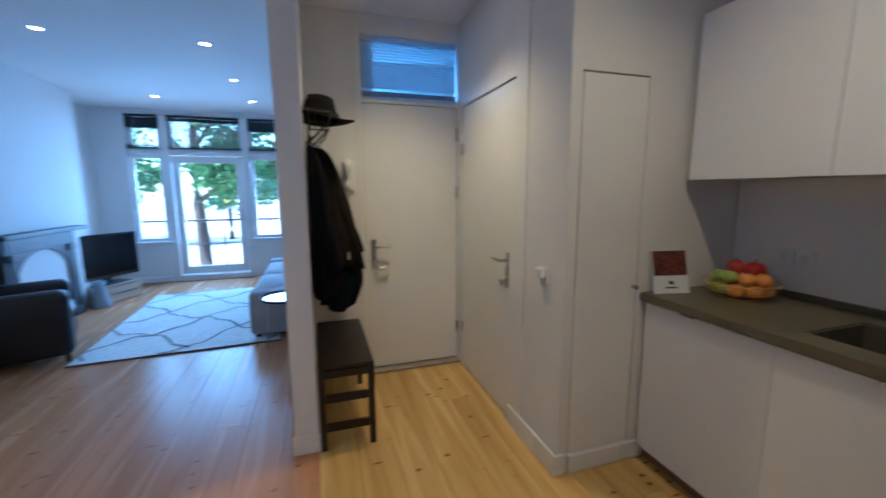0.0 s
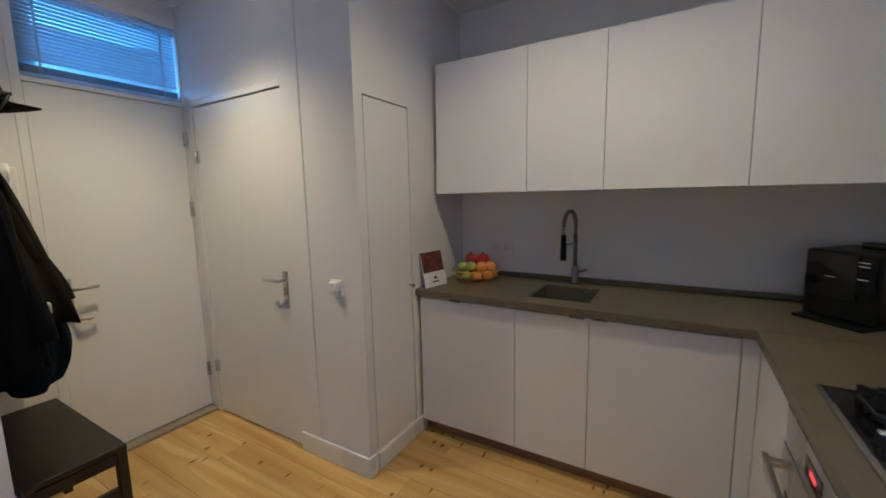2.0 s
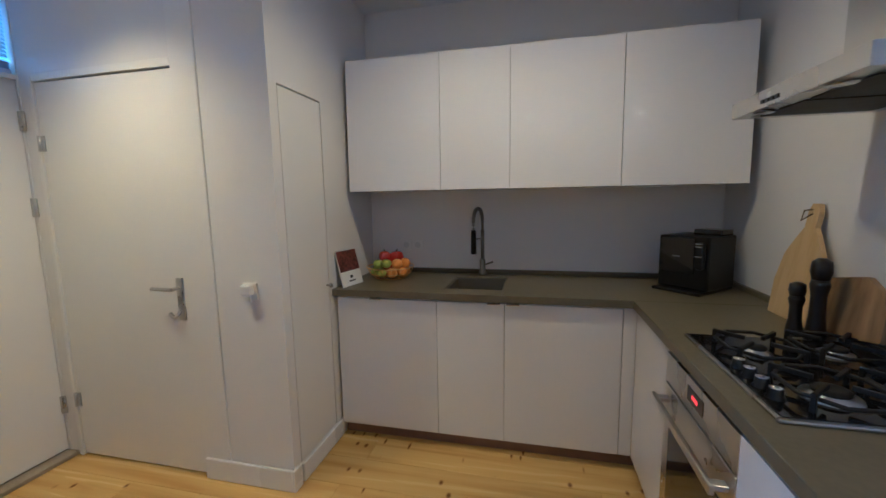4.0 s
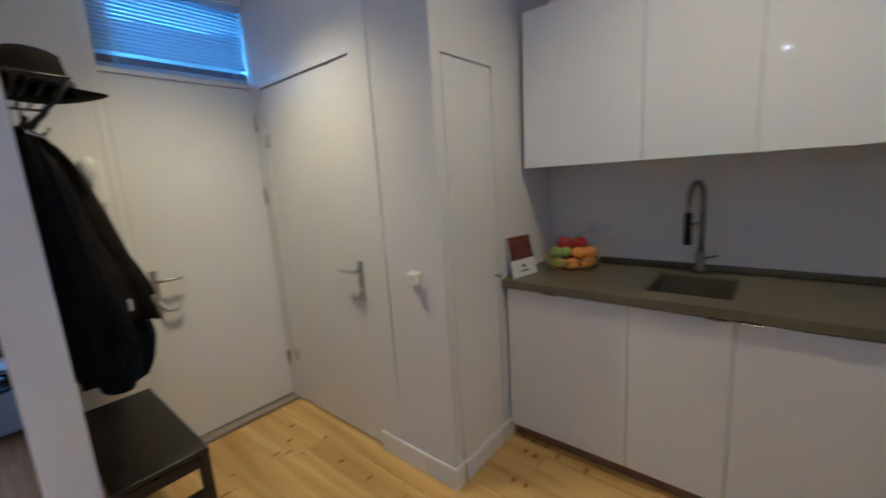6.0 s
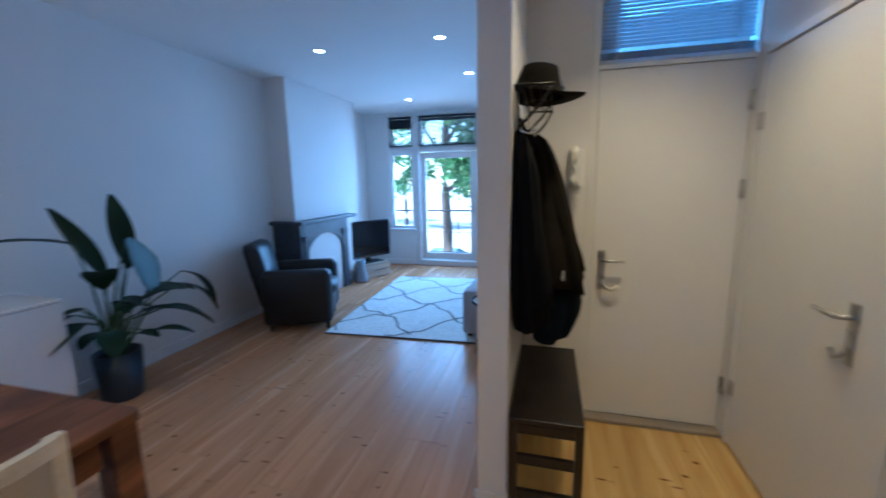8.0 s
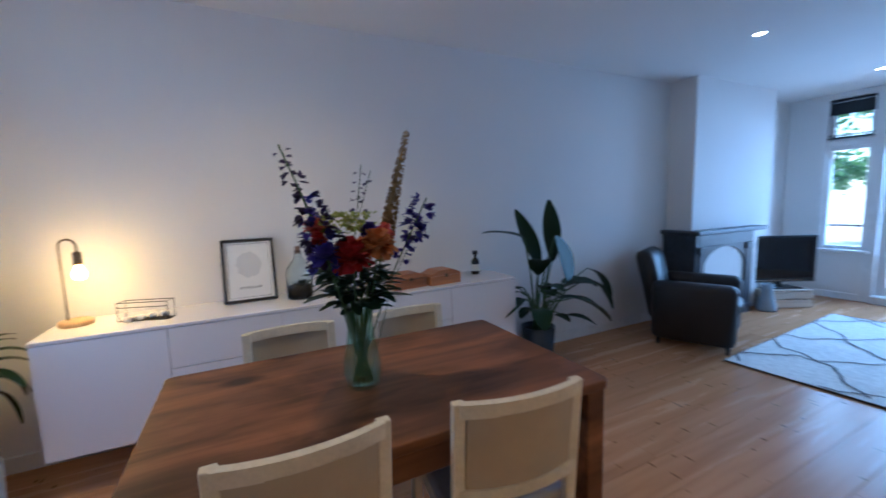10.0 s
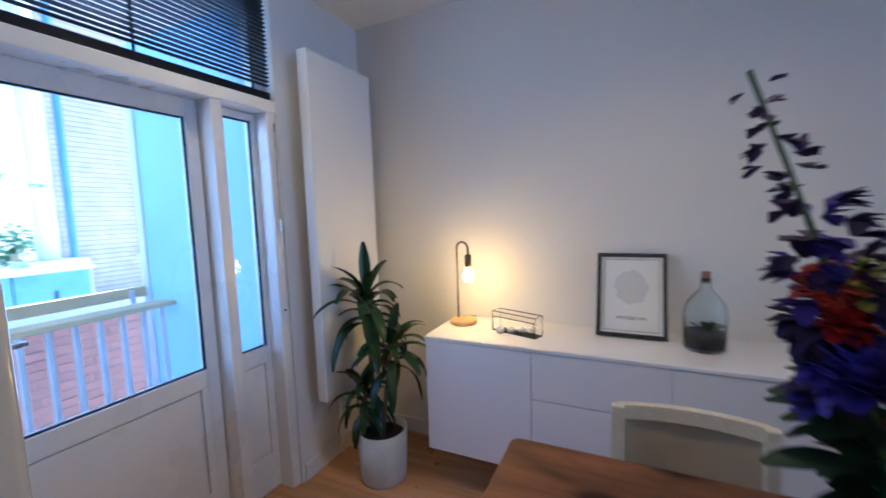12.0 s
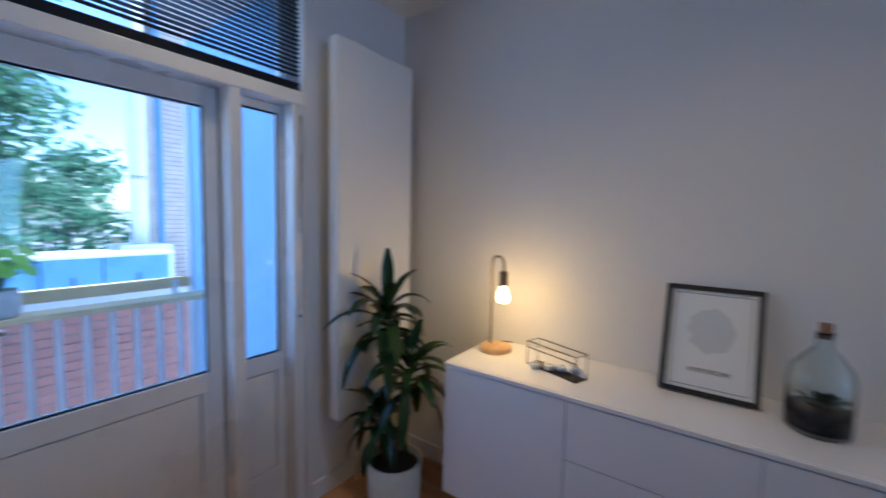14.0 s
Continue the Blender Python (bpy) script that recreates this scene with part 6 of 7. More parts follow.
piece("frieze", (0.32, 0.055, 0.86), (D + 0.005, 1.09, 1.0), MARBLE, fp, 0.004)
piece("shelf", (0.0, -0.06, 1.0), (D + 0.07, 1.305, 1.045), MARBLE, fp, 0.008)
piece("infill", (0.345, 0.145, 0.0), (0.357, 0.985, 0.855), WALL, fp, 0.0, "white painted closing board")

vs_ = thing("floor_vase", (-2.62, 6.08, 0), "pale curved floor vase beside the fireplace", "vase")
bm = bmesh.new()
lathe(bm, [(0.0, 0), (0.10, 0.0), (0.11, 0.03), (0.07, 0.16), (0.055, 0.26), (0.07, 0.33), (0.062, 0.33), (0.045, 0.26), (0.0, 0.2)], 24, cap=False)
part("body", bm, plain("pale_blue_glaze", (0.35, 0.42, 0.5), 0.25), vs_)

def crate(x, y, z):
    t = thing("wooden_crate", (x, y, z), "pale slatted wooden crate under the television", "crate", "crates under the television", 62)
    for z0 in (0.012, 0.115):
        for s in (-1, 1):
            piece("slat", (-0.29, s * 0.165 - 0.008, z0), (0.29, s * 0.165 + 0.008, z0 + 0.088), CRATE_WOOD, t, 0.003)
        for s in (-1, 1):
            piece("end_slat", (s * 0.275 - 0.008, -0.157, z0), (s * 0.275 + 0.008, 0.157, z0 + 0.088), CRATE_WOOD, t, 0.003)
    for sx in (-1, 1):
        for sy in (-1, 1):
            piece("corner_post", (sx * 0.248 - 0.018, sy * 0.139 - 0.018, 0), (sx * 0.248 + 0.018, sy * 0.139 + 0.018, 0.21), CRATE_WOOD, t, 0.002)
    piece("bottom", (-0.26, -0.155, 0.0), (0.26, 0.155, 0.01), CRATE_WOOD, t, 0.001)
    piece("top", (-0.29, -0.175, 0.212), (0.29, 0.175, 0.226), CRATE_WOOD, t, 0.003)


crate(-2.67, 6.46, 0.0)
tv = thing("television", (-2.69, 6.46, 0.226), "black flat television on low wooden crates", "television", turn=62)
piece("foot", (-0.24, -0.11, 0.0), (0.24, 0.11, 0.012), BLACK_PLASTIC, tv, 0.004)
piece("neck", (-0.05, -0.02, 0.012), (0.05, 0.02, 0.12), BLACK_PLASTIC, tv, 0.004)
piece("casing", (-0.47, -0.035, 0.075), (0.445, 0.03, 0.665), BLACK_PLASTIC, tv, 0.008)
piece("screen", (-0.445, -0.038, 0.125), (0.42, -0.0345, 0.64), BLACK_GLASS, tv, 0.001)
piece("trim", (-0.30, -0.0385, 0.095), (0.30, -0.0355, 0.101), CHROME, tv, 0.0005)

ac = thing("armchair", (-2.42, 4.36, 0), "black leather club armchair facing the rug", "armchair", turn=24)
bm = bmesh.new()
box(bm, (-0.34, -0.20, 0.09), (0.31, 0.20, 0.33), 0.03)
part("base", bm, LEATHER, ac, smooth=True)
bm = bmesh.new()
box(bm, (-0.22, -0.20, 0.32), (0.34, 0.20, 0.46), 0.05)
part("seat_cushion", bm, LEATHER, ac, smooth=True)
for s in (-1, 1):
    bm = bmesh.new()
    box(bm, (-0.36, s * 0.28 - 0.09, 0.07), (0.32, s * 0.28 + 0.09, 0.63), 0.06)
    part("armrest", bm, LEATHER, ac, smooth=True)
bm = bmesh.new()
for v in box(bm, (-0.40, -0.27, 0.20), (-0.22, 0.27, 0.90), 0.075):
    v.co.x -= (v.co.z - 0.2) * 0.22
part("backrest", bm, LEATHER, ac, smooth=True)
for sx in (-1, 1):
    for sy in (-1, 1):
        bm = bmesh.new()
        lathe(bm, [(0.016, 0), (0.022, 0.08)], 12, (sx * 0.28 - 0.02, sy * 0.28, 0))
        part("foot", bm, BLACK_WOOD, ac)

# rug with a wavering trellis
rug = thing("rug", (-1.255, 5.30, 0.0), "cream shaggy rug with a thin dark trellis pattern", "rug", turn=3)
bm = bmesh.new()
nx, ny = 40, 60
hx, hy = 0.82, 1.20
rv = random.Random(3)
grid = [[bm.verts.new((-hx + 2 * hx * i / nx, -hy + 2 * hy * j / ny, 0.014 + rv.uniform(-0.003, 0.003))) for j in range(ny + 1)] for i in range(nx + 1)]
for i in range(nx):
    for j in range(ny):
        bm.faces.new((grid[i][j], grid[i + 1][j], grid[i + 1][j + 1], grid[i][j + 1]))
part("rug_surface", bm, RUG, rug, smooth=True)
bm = bmesh.new()
box(bm, (-hx - 0.008, -hy - 0.010, 0.0), (hx + 0.008, -hy, 0.015), 0.003)
box(bm, (-hx - 0.008, hy, 0.0), (hx + 0.008, hy + 0.010, 0.015), 0.003)
box(bm, (-hx - 0.008, -hy, 0.0), (-hx, hy, 0.015), 0.003)
box(bm, (hx, -hy, 0.0), (hx + 0.008, hy, 0.015), 0.003)
part("binding", bm, RUG_EDGE, rug, "dark brown bound edge")


def rug_line(pts):
    bm = bmesh.new()
    rows = []
    for k, (x, y) in enumerate(pts):
        a = pts[max(0, k - 1)]
        b = pts[min(len(pts) - 1, k + 1)]
        d = Vector((b[0] - a[0], b[1] - a[1])).normalized() * 0.011
        rows.append((bm.verts.new((x - d.y, y + d.x, 0.0185)), bm.verts.new((x + d.y, y - d.x, 0.0185))))
    for a, b in zip(rows, rows[1:]):
        bm.faces.new((a[0], a[1], b[1], b[0]))
    part("pattern_line", bm, RUG_LINE, rug, "dark grey woven line")


for s in (-1, 1):
    for c in (-1.55, -0.70, 0.15, 1.0, 1.85):
        pts = []
        for k in range(60):
            x = -hx + 2 * hx * k / 59
            y = c - 0.35 + s * 0.95 * x + 0.075 * math.sin(8 * x + c * 3) + 0.03 * math.sin(23 * x + c * 7) + rv.uniform(-0.012, 0.012)
            if abs(y) < hy - 0.01:
                pts.append((x, y))
        if len(pts) > 3:
            rug_line(pts)

# sofa
so = thing("sofa", (-0.18, 5.30, 0), "light grey fabric sofa with loose cushions against the wall", "sofa")
bm = bmesh.new()
box(bm, (-0.46, -1.08, 0.05), (0.50, -0.86, 0.47), 0.03)
part("armrest", bm, SOFA_DARK, so, "grey fabric armrest", smooth=True)
bm = bmesh.new()
box(bm, (-0.46, 0.86, 0.05), (0.50, 1.08, 0.47), 0.03)
part("armrest", bm, SOFA_DARK, so, "grey fabric armrest", smooth=True)
bm = bmesh.new()
box(bm, (-0.44, -0.855, 0.05), (0.48, 0.855, 0.27), 0.02)
part("base", bm, SOFA_DARK, so, smooth=True)
for k in range(2):
    bm = bmesh.new()
    box(bm, (-0.47, -0.85 + k * 0.86, 0.272), (0.20, -0.01 + k * 0.86, 0.45), 0.055)
    part("seat_cushion", bm, SOFA, so, smooth=True)
    bm = bmesh.new()
    for v in box(bm, (0.12, -0.85 + k * 0.86, 0.44), (0.34, -0.01 + k * 0.86, 0.84), 0.08):
        v.co.x += (v.co.z - 0.44) * 0.22
    part("back_cushion", bm, SOFA, so, smooth=True)
piece("back", (0.34, -1.0, 0.05), (0.50, 1.0, 0.72), SOFA_DARK, so, 0.03)
for x in (-0.40, 0.42):
    for y in (-1.0, 1.0):
        piece("foot", (x - 0.025, y - 0.025, 0), (x + 0.025, y + 0.025, 0.052), BLACK_WOOD, so, 0.002)
pl = thing("cushion", (-0.20, 4.72, 0.53), "dark grey scatter cushion on the sofa", "cushion", turn=20)
bm = bmesh.new()
ball(bm, (0, 0, 0.07), 0.21, (0.38, 1.0, 0.86), 3)
part("cover", bm, COAT_GREY, pl)

st = thing("side_table", (-0.29, 4.0, 0), "small round side table with a black rim and mirror top", "side table")
bm = bmesh.new()
lathe(bm, [(0.0, 0.455), (0.205, 0.455), (0.215, 0.460), (0.215, 0.482), (0.208, 0.482), (0.203, 0.468), (0.0, 0.468)], 40, cap=False)
part("tray", bm, BLACK_IRON, st)
bm = bmesh.new()
lathe(bm, [(0.0, 0.470), (0.202, 0.470)], 40, cap=False)
part("mirror_top", bm, plain("mirror", (0.85, 0.88, 0.9), 0.05, 1.0, vary=0.0, relief=0.0), st, "mirrored glass top")
for k in range(3):
    a = radians(90 + 120 * k)
    bm = bmesh.new()
    tube(bm, [(0.17 * math.cos(a), 0.17 * math.sin(a), 0.455), (0.19 * math.cos(a), 0.19 * math.sin(a), 0.0)], 0.006)
    part("leg", bm, STEEL, st)
rc = thing("remote_control", (-0.23, 4.04, 0.471), "small black remote control on the side table", "remote control", turn=35)
piece("case", (-0.022, -0.075, 0.0), (0.022, 0.075, 0.016), BLACK_PLASTIC, rc, 0.004)
piece("buttons", (-0.014, -0.05, 0.016), (0.014, 0.05, 0.018), PAPER_GREY, rc, 0.0005)

# ---- outside ----
ASPHALT = plain("street_paving", (0.30, 0.29, 0.28), 0.85, vary=0.12, scale=0.6, grain=9, relief=0.3)
BALCONY = plain("balcony_slab", (0.35, 0.34, 0.33), 0.8, vary=0.1)
BARK = plain("bark", (0.075, 0.055, 0.04), 0.9, vary=0.3, scale=6, grain=30, relief=1.0, stretch=(4, 4, 1))
TREE_LEAF = leaf_mat("tree_leaf", (0.07, 0.15, 0.05), (0.15, 0.27, 0.10), 0.5, 0.5)
TREE_LEAF_DARK = leaf_mat("tree_leaf_dark", (0.05, 0.12, 0.07), (0.13, 0.24, 0.13), 0.5, 0.5)
BRICK = plain("red_brick", (0.44, 0.23, 0.19), 0.85, vary=0.14, scale=6, grain=80, relief=0.5)
BRICK_PALE = plain("pale_brick", (0.55, 0.48, 0.40), 0.85, vary=0.14, scale=6, grain=60, relief=0.5)
MORTAR = plain("mortar", (0.36, 0.27, 0.24), 0.9, vary=0.1)
PLANK = wood("painted_plank", (0.66, 0.52, 0.28), (0.54, 0.41, 0.20), 0, 0.6)
WHITE_OUT = plain("white_outdoor_paint", (0.72, 0.73, 0.73), 0.55, vary=0.05, scale=4)
DUCT = plain("galvanised_duct", (0.15, 0.29, 0.46), 0.42, 0.35, vary=0.08, scale=3)
CAR_BLUE = plain("dark_car_paint", (0.03, 0.045, 0.08), 0.15, 0.3, vary=0.05, relief=0.0)

bm = bmesh.new()
box(bm, (-400, -400, -3.7), (400, 400, -3.5))
structure("ground", bm, ASPHALT, "grey paved street and yard below the house", "ground")

# front balcony
fb = thing("front_balcony", (-1.6, 7.75, 0), "narrow front balcony with a dark metal railing", "balcony")
piece("slab", (-1.6, 0.0, -0.16), (1.6, 0.62, -0.02), BALCONY, fb, 0.01)
for z, r in ((0.925, 0.018), (0.50, 0.007), (0.10, 0.010)):
    bm = bmesh.new()
    tube(bm, [(-1.6, 0.50, z), (1.6, 0.50, z)], r)
    part("rail", bm, BLACK_IRON, fb)
for k in range(5):
    bm = bmesh.new()
    tube(bm, [(-1.58 + 0.79 * k, 0.50, -0.02), (-1.58 + 0.79 * k, 0.50, 0.925)], 0.011)
    part("post", bm, BLACK_IRON, fb)


def tree(at, height, trunk_r, clumps, material, label, seed, leaf=0.16, per=150, limbs=()):
    t = thing("tree", at, label, "tree", "trees outside")
    rnd = random.Random(seed)
    bm = bmesh.new()
    pts = [(0.05 * math.sin(k), 0.05 * math.cos(2 * k), height * k / 8) for k in range(9)]
    tube(bm, pts, trunk_r, 12, trunk_r * 0.55)
    for limb in limbs:
        tube(bm, limb, trunk_r * 0.38, 8, trunk_r * 0.10)
    part("trunk", bm, BARK, t)
    verts, faces = [], []
    for cx, cy, cz, r in clumps:
        for _ in range(per):
            d = Vector((rnd.gauss(0, 1), rnd.gauss(0, 1), rnd.gauss(0, 0.7)))
            d = d.normalized() * r * rnd.uniform(0.35, 1.0)
            p = Vector((cx, cy, cz)) + d
            u = Vector((rnd.uniform(-1, 1), rnd.uniform(-1, 1), rnd.uniform(-0.5, 0.5))).normalized()
            w = u.cross(Vector((rnd.uniform(-1, 1), rnd.uniform(-1, 1), rnd.uniform(-1, 1)))).normalized()
            s = leaf * rnd.uniform(0.6, 1.2)
            n = len(verts)
            verts += [p - u * s, p + w * s * 0.45, p + u * s, p - w * s * 0.45]
            faces.append((n, n + 1, n + 2, n + 3))
    me = bpy.data.meshes.new("crown")
    me.from_pydata(verts, [], faces)
    me.materials.append(material)
    ob = new("crown", me)
    ob.parent = t
    return t


def crown(rnd, spread, z0, z1, count, r):
    out = []
    while len(out) < count:
        x, y, z = rnd.uniform(-1, 1), rnd.uniform(-1, 1), rnd.uniform(0, 1)
        if x * x + y * y < 1 - 0.7 * (2 * z - 1) ** 2:
            out.append((x * spread, y * spread, z0 + (z1 - z0) * z, r * rnd.uniform(0.6, 1.2)))
    return out


rr = random.Random(31)
street_clumps = [(rr.uniform(0.4, 4.5), rr.uniform(-2, 2), rr.uniform(4.7, 7.6), rr.uniform(0.5, 0.9)) for _ in range(42)] + [(rr.uniform(-3.5, 2), rr.uniform(-2, 2), rr.uniform(7.2, 10.5), rr.uniform(0.6, 1.1)) for _ in range(46)]
tree((-3.85, 16.0, -3.5), 9.0, 0.24, street_clumps, TREE_LEAF, "leafy street tree with a dark trunk in front of the windows", 5, 0.15, 130,
     [[(0, 0, 4.6), (0.9, 0.1, 5.3), (2.2, 0.2, 5.8), (4.2, 0.2, 6.6)], [(0, 0, 5.6), (-0.8, 0.2, 6.9), (-2.0, 0.3, 8.4)], [(0, 0, 6.4), (1.0, -0.3, 7.8), (2.0, -0.5, 9.0)]])
for k, (x, y) in enumerate(((-16, 44), (-8.5, 46), (-1, 43), (6, 47), (13, 45), (-24, 48))):
    tree((x, y, -3.5), 6.0, 0.25, crown(rr, 3.6, 3.5, 10.5, 30, 1.3), TREE_LEAF_DARK if k % 2 else TREE_LEAF, "distant leafy tree across the street", 40 + k, 0.34, 60)


def car(x, y, material, label):
    t = thing("car", (x, y, -3.5), label, "car", "parked cars in the street")
    bm = bmesh.new()
    prism(bm, [(-2.1, 0.35), (-2.1, 0.75), (-1.2, 0.92), (-0.6, 1.42), (0.9, 1.45), (1.6, 0.95), (2.1, 0.85), (2.1, 0.35)], -0.85, 0.85, 1)
    bmesh.ops.bevel(bm, geom=bm.edges[:], offset=0.06, segments=2, affect='EDGES', profile=0.5)
    body = part("body", bm, material, t)
    for s in (-1, 1):
        bm = bmesh.new()
        prism(bm, [(-1.0, 0.95), (-0.55, 1.34), (0.85, 1.36), (1.35, 0.98)], s * 0.853 - 0.004, s * 0.853 + 0.004, 1)
        part("side_window", bm, BLACK_GLASS, body)
    for wx in (-1.3, 1.35):
        for s in (-1, 1):
            bm = bmesh.new()
            lathe(bm, [(0.0, -0.1), (0.30, -0.1), (0.32, -0.07), (0.32, 0.07), (0.30, 0.1), (0.0, 0.1)], 20, cap=False)
            bmesh.ops.transform(bm, matrix=pose(wx, s * 0.78, 0.32, 90, 0, 0), verts=bm.verts[:])
            w = part("wheel", bm, BLACK_IRON, t)
            bm = bmesh.new()
            lathe(bm, [(0.0, 0.105), (0.19, 0.105), (0.2, 0.09)], 16, cap=False)
            bmesh.ops.transform(bm, matrix=pose(wx, s * 0.78, 0.32, 90 * (1 if s < 0 else -1), 0, 0), verts=bm.verts[:])
            part("rim", bm, STEEL, w)


car(-5.4, 20.5, CAR_BLUE, "dark blue parked car in the street")
car(-0.6, 20.8, DUCT, "silver grey parked car in the street")

# rear balcony
SCREEN = translucent("frosted_screen", (0.42, 0.56, 0.74))
rb = thing("rear_balcony", (-1.4, -1.5, 0), "rear balcony with a white baluster railing and a plank on top", "balcony")
piece("slab", (-1.06, -0.95, -0.16), (0.9, 0.0, -0.03), BALCONY, rb, 0.01)
piece("plank", (-1.0, -0.84, 0.945), (0.9, -0.69, 0.975), PLANK, rb, 0.004)
piece("rear_plank", (-1.0, -1.02, 0.985), (0.9, -0.985, 1.055), PLANK, rb, 0.004)
for x in (-0.9, 0.0, 0.8):
    piece("plank_bracket", (x - 0.015, -0.985, 0.93), (x + 0.015, -0.83, 0.945), WHITE_OUT, rb, 0.002)
    piece("plank_bracket", (x - 0.015, -0.985, 0.945), (x + 0.015, -0.97, 1.04), WHITE_OUT, rb, 0.002)
piece("bottom_rail", (-1.0, -0.78, 0.06), (0.9, -0.745, 0.10), WHITE_OUT, rb, 0.004)
for k in range(17):
    x = -0.95 + 0.11 * k
    piece("baluster", (x - 0.012, -0.775, 0.10), (x + 0.012, -0.75, 0.945), WHITE_OUT, rb, 0.002)
piece("side_screen", (-1.04, -0.95, -0.03), (-1.00, 0.11, 2.6), SCREEN, rb, 0.003, "pale frosted side screen")
piece("screen_post", (-1.05, -1.01, -0.03), (-0.985, -0.945, 2.6), WHITE_OUT, rb, 0.004)
pp = thing("potted_pilea", (-1.495, -2.265, 0.975), "bright round-leaved plant in a grey ribbed pot on the railing", "plant")
pp.scale = (1.2, 1.2, 1.4)
bm = bmesh.new()
lathe(bm, [(0.0, 0), (0.048, 0.0), (0.058, 0.012), (0.062, 0.05), (0.060, 0.095), (0.054, 0.095), (0.05, 0.075), (0.0, 0.075)], 28, cap=False)
part("pot", bm, POT_GREY, pp, "grey ribbed pot")
bm = bmesh.new()
rp = random.Random(2)
stalks = bmesh.new()
for k in range(34):
    a = 2 * math.pi * k / 34 * 2.4 * 3
    q = rp.uniform(0.03, 0.125)
    c = Vector((q * math.cos(a), q * math.sin(a), 0.13 + rp.uniform(0, 0.10)))
    tube(stalks, [(0, 0, 0.08), (c.x * 0.5, c.y * 0.5, c.z - 0.02), c], 0.0018, 5)
    n = Vector((math.cos(a) * 0.6, math.sin(a) * 0.6 + 0.4, 0.7)).normalized()
    u = n.orthogonal().normalized()
    w = n.cross(u)
    r = rp.uniform(0.020, 0.034)
    bm.faces.new([bm.verts.new(c + (u * math.cos(2 * math.pi * i / 10) + w * math.sin(2 * math.pi * i / 10)) * r) for i in range(10)])
part("leaves", bm, LEAF_LIME, pp)
part("stalks", stalks, STEM_GREEN, pp)

nw = thing("garden_wall", (-2.0, -3.3, 0), "low red brick parapet wall with a pale coping", "wall")
bm = bmesh.new()
box(bm, (-2.4, -0.20, -3.5), (3.0, -0.006, 0.80))
part("core", bm, MORTAR, nw)
piece("coping", (-2.4, -0.26, 0.80), (3.0, 0.05, 0.865), WHITE_OUT, nw, 0.006, "pale coping stone")
bm = bmesh.new()
box(bm, (0, -0.05, 0), (0.208, 0.0, 0.055), 0.003)
brick_me = bpy.data.meshes.new("brick")
bm.to_mesh(brick_me)
bm.free()
brick_me.materials.append(BRICK)
for row in range(18):
    for k in range(15):
        b = new("brick", brick_me)
        b.parent = nw
        b.matrix_basis = pose(-1.6 + 0.22 * k + (0.11 if row % 2 else 0), random.uniform(-0.003, 0.003), 0.735 - 0.066 * row)

fr_ = thing("flat_roof", (-2.0, -3.5, 0), "pale flat roof behind the brick parapet", "roof")
piece("deck", (-8.0, -9.0, 0.30), (4.0, -0.06, 0.50), WHITE_OUT, fr_, 0.01)
vd = thing("ventilation_unit", (-2.6, -5.15, 0.5), "grey blue metal ventilation housing on the roof", "ventilation")
piece("housing", (-0.62, -0.5, 0.0), (0.02, 0.0, 0.47), DUCT, vd, 0.01)
piece("housing", (0.03, -0.5, 0.0), (0.52, 0.0, 0.47), DUCT, vd, 0.01)
for x in (-0.30, 0.28):
    piece("latch", (x - 0.01, 0.0, 0.18), (x + 0.01, 0.012, 0.27), BLACK_IRON, vd, 0.002)
bm = bmesh.new()
prism(bm, [(0.53, 0.0), (1.35, 0.0), (1.30, 0.16), (0.53, 0.44)], -0.45, -0.05, 1)
part("sloping_cover", bm, DUCT, vd)
piece("cap_sheet", (-0.66, -0.55, 0.47), (0.56, 0.04, 0.50), WHITE_OUT, vd, 0.004)
tp = thing("roof_tarpaulin", (-2.2, -6.2, 0.5), "crumpled white tarpaulin heaped on the flat roof", "tarpaulin")
rt = random.Random(12)
bm = bmesh.new()
heap = [[bm.verts.new((-1.3 + 2.9 * i / 22, -0.45 + 0.9 * j / 8, 0.06 + (0.42 * math.sin(math.pi * j / 8) * (0.55 + 0.3 * math.sin(i * 0.7 + 0.4) + 0.15 * math.sin(i * 1.9 + j)) + rt.uniform(-0.03, 0.03) if 0 < j < 8 and 0 < i < 22 else -0.058))) for j in range(9)] for i in range(23)]
for i in range(22):
    for j in range(8):
        bm.faces.new((heap[i][j], heap[i + 1][j], heap[i + 1][j + 1], heap[i][j + 1]))
part("sheet", bm, WHITE_OUT, tp)
for x in (-0.9, 0.9):
    piece("batten", (x - 0.03, -0.5, 0.0), (x + 0.03, -0.455, 0.62), PLANK, tp, 0.004)
fl = thing("flue_pipe", (-3.17, -5.95, 0.5), "thick white flue pipe rising from the roof", "pipe")
bm = bmesh.new()
lathe(bm, [(0.10, 0.0), (0.10, 5.2)], 24)
part("pipe", bm, WHITE_OUT, fl)
piece("base", (-0.28, -0.28, 0.0), (0.28, 0.28, 0.55), WHITE_OUT, fl, 0.01)
for z in (1.4, 2.8, 4.2):
    bm = bmesh.new()
    lathe(bm, [(0.102, z), (0.106, z + 0.01), (0.106, z + 0.05), (0.102, z + 0.06)], 24)
    part("band", bm, STEEL, fl)
dp = thing("drain_pipe", (-3.47, -6.1, -3.5), "thin grey downpipe on the neighbouring house", "pipe")
bm = bmesh.new()
tube(bm, [(0, 0, 0), (0, 0, 11)], 0.045)
part("pipe", bm, DUCT, dp)
nh = thing("neighbour_house", (-3.46, -6.35, -3.5), "pale brick neighbouring house behind the balcony", "house")
bm = bmesh.new()
box(bm, (-6.5, -0.8, 0.0), (0.0, 0.0, 11.0))
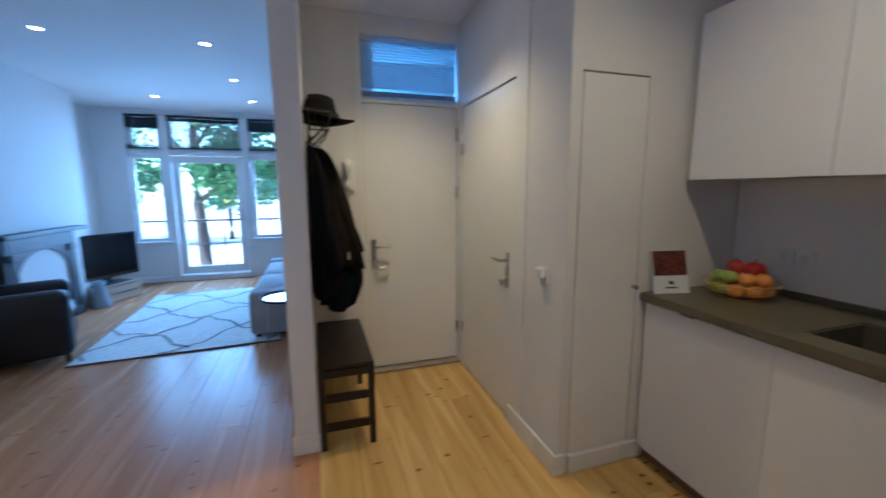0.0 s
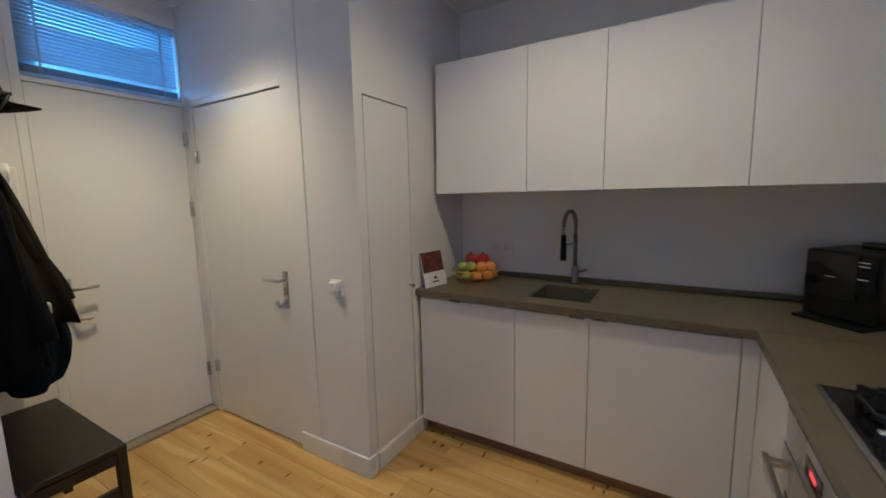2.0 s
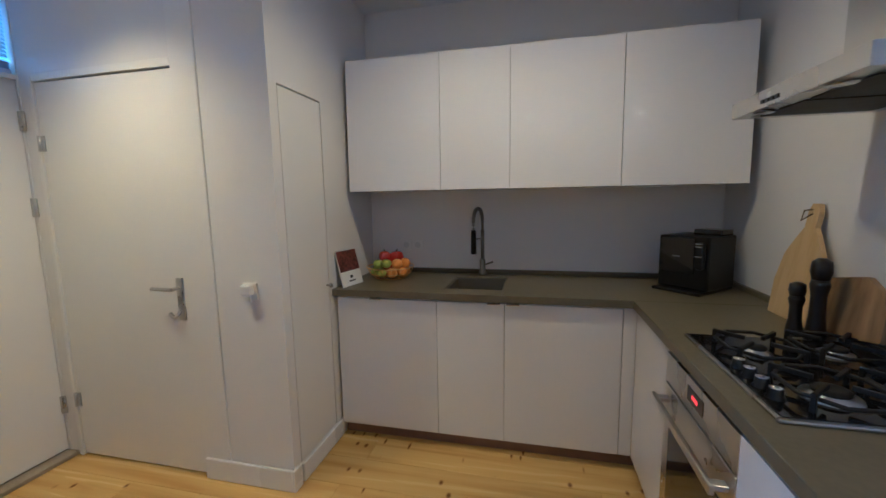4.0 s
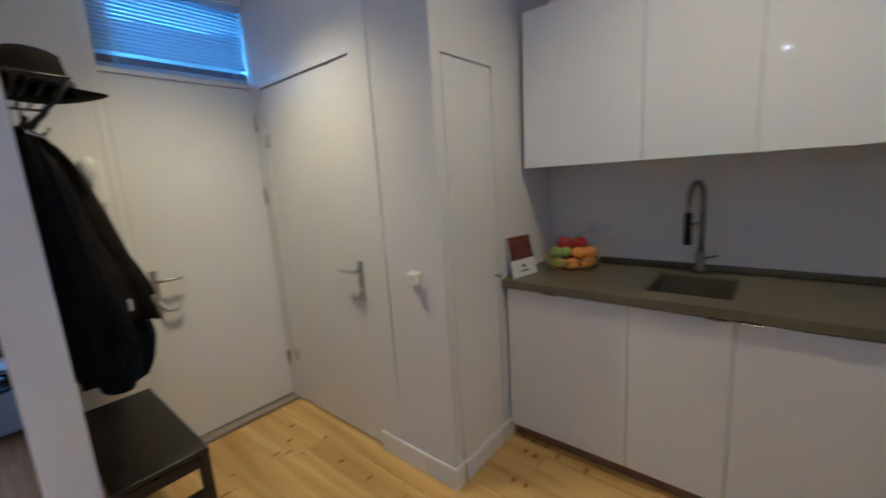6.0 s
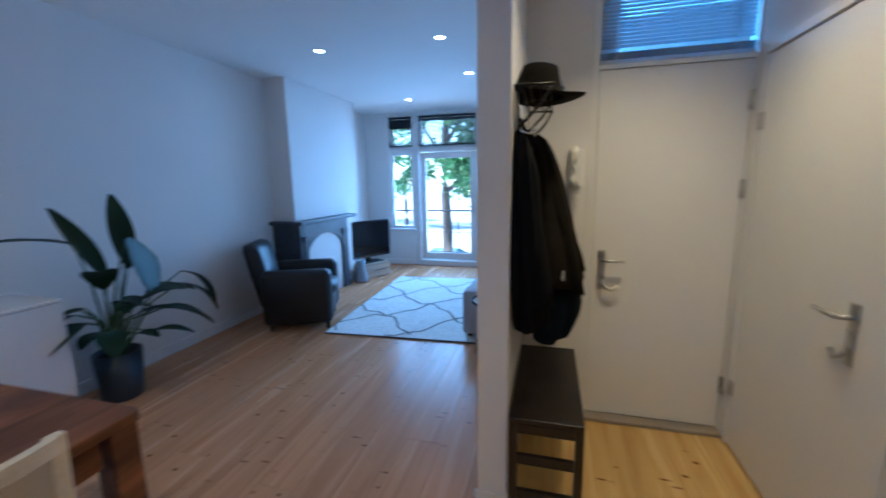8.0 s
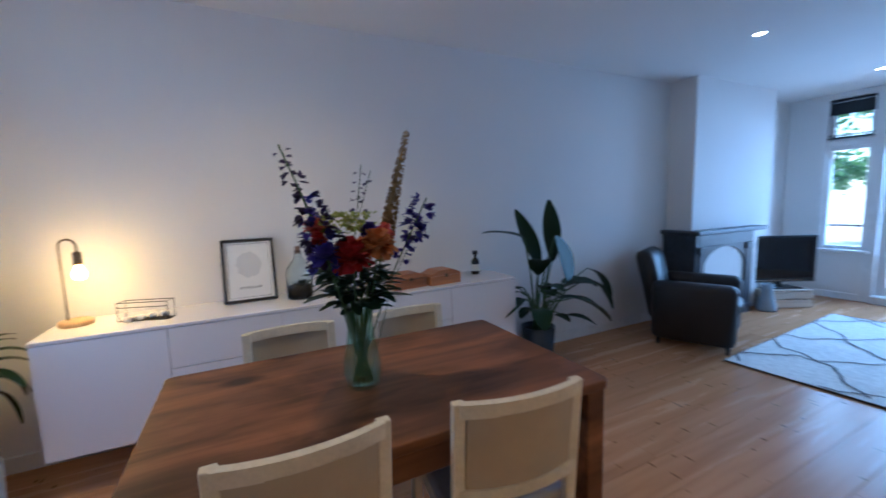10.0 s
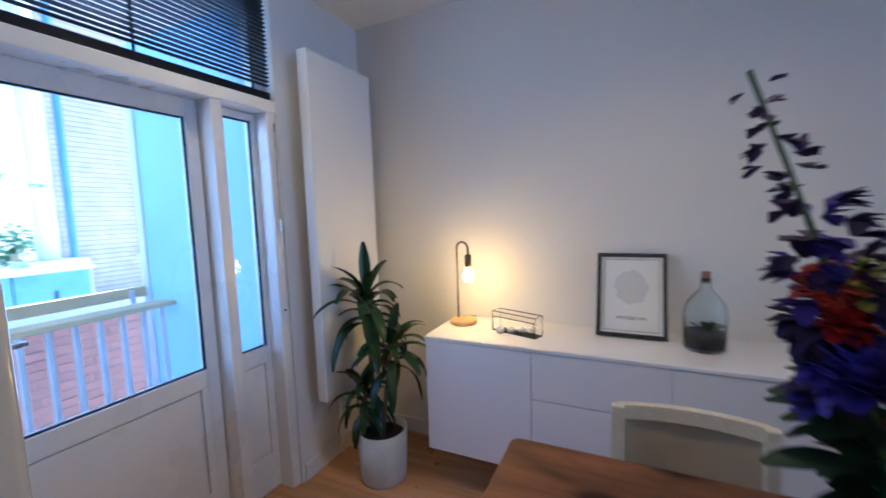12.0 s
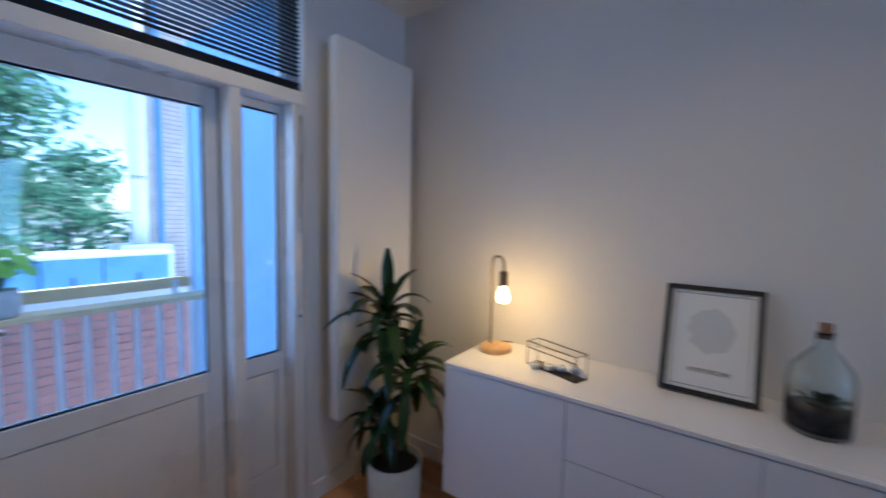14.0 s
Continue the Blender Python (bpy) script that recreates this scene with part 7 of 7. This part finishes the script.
part("wall", bm, BRICK_PALE, nh)
bm = bmesh.new()
for k in range(100):
    z = 4.0 + 0.067 * k
    box(bm, (-6.5, 0.0, z), (0.0, 0.004, z + 0.011))
tagged(part("mortar_course", bm, MORTAR, nh), kind="stuff")
piece("roof", (-6.7, -1.0, 11.0), (0.2, 0.2, 11.3), BALCONY, nh, 0.02)
for x in (-1.45, -4.2):
    w = piece("window", (x - 0.55, 0.0, 4.50), (x + 0.55, 0.05, 5.95), WHITE_OUT, nh, 0.01)
    for q in (-1, 1):
        piece("pane", (x + q * 0.26 - 0.22, 0.05, 4.60), (x + q * 0.26 + 0.22, 0.055, 5.85), BLACK_GLASS, w, 0.0)
    piece("sill", (x - 0.62, 0.0, 4.42), (x + 0.62, 0.10, 4.49), WHITE_OUT, nh, 0.005)
tree((-1.75, -10.5, -3.5), 6.2, 0.16, crown(rr, 1.95, 4.0, 9.3, 72, 0.6), TREE_LEAF_DARK, "dense leafy tree in the yard behind the roof", 61, 0.10, 150,
     [[(0, 0, 4.2), (0.7, 0.3, 5.4), (1.1, 0.4, 6.6)], [(0, 0, 4.8), (-0.7, 0.2, 6.2), (-1.1, 0.1, 7.2)]])
tree((-4.2, -15.5, -3.5), 5.6, 0.16, crown(rr, 2.0, 3.0, 6.6, 34, 0.8), TREE_LEAF_DARK, "leafy tree in the yard further back", 62, 0.14, 110)
tree((2.5, -14.0, -3.5), 6.2, 0.18, crown(rr, 2.6, 3.2, 8.8, 40, 0.9), TREE_LEAF, "leafy tree in the yard further back", 63, 0.15, 110)
bs = thing("balcony_shrub", (-1.75, -2.05, -0.03), "small pale green shrub in a pot on the balcony floor", "plant")
pot_of(bs, 0.10, 0.12, 0.2, POT_GREY, "grey pot")
bm = bmesh.new()
for k in range(120):
    a = rp.uniform(0, 6.28)
    blade(bm, (0.05 * math.cos(a), 0.05 * math.sin(a), 0.2 + rp.uniform(0, 0.12)), (math.cos(a), math.sin(a), rp.uniform(0.2, 1.6)), rp.uniform(0.08, 0.2), 0.022, 0.8, 0.2, 4)
part("leaves", bm, TREE_LEAF, bs)


# ---- floorboards, one by one ----
def boards():
    rnd = random.Random(4)
    width, gap = 0.205, 0.0014
    shared = {}
    x = XW
    while x < XE:
        y = YR - 0.12 - rnd.uniform(0, 2.5)
        while y < YN + 0.02:
            length = rnd.choice((3.2, 3.6, 4.0, 4.4))
            lo, hi = max(y, YR - 0.12 if x < -0.3 else YS - 0.1), min(y + length, YN + 0.02)
            if hi - lo > 0.05:
                size = round(hi - lo - gap, 3)
                kind = (size, x < -0.13)
                if kind not in shared:
                    bm = bmesh.new()
                    box(bm, (gap / 2, 0, -0.02), (width - gap / 2, size, 0), 0.0012)
                    me = bpy.data.meshes.new("floorboard")
                    bm.to_mesh(me)
                    bm.free()
                    # Boards on the window side take the daylight-tinted pine.
                    me.materials.append(PINE_DAYLIT if kind[1] else PINE)
                    shared[kind] = me
                b = new("floorboard", shared[kind])
                b.parent = floor
                b.matrix_basis = pose(x, lo, rnd.uniform(-0.0006, 0.0))
            y += length
        x += width


boards()
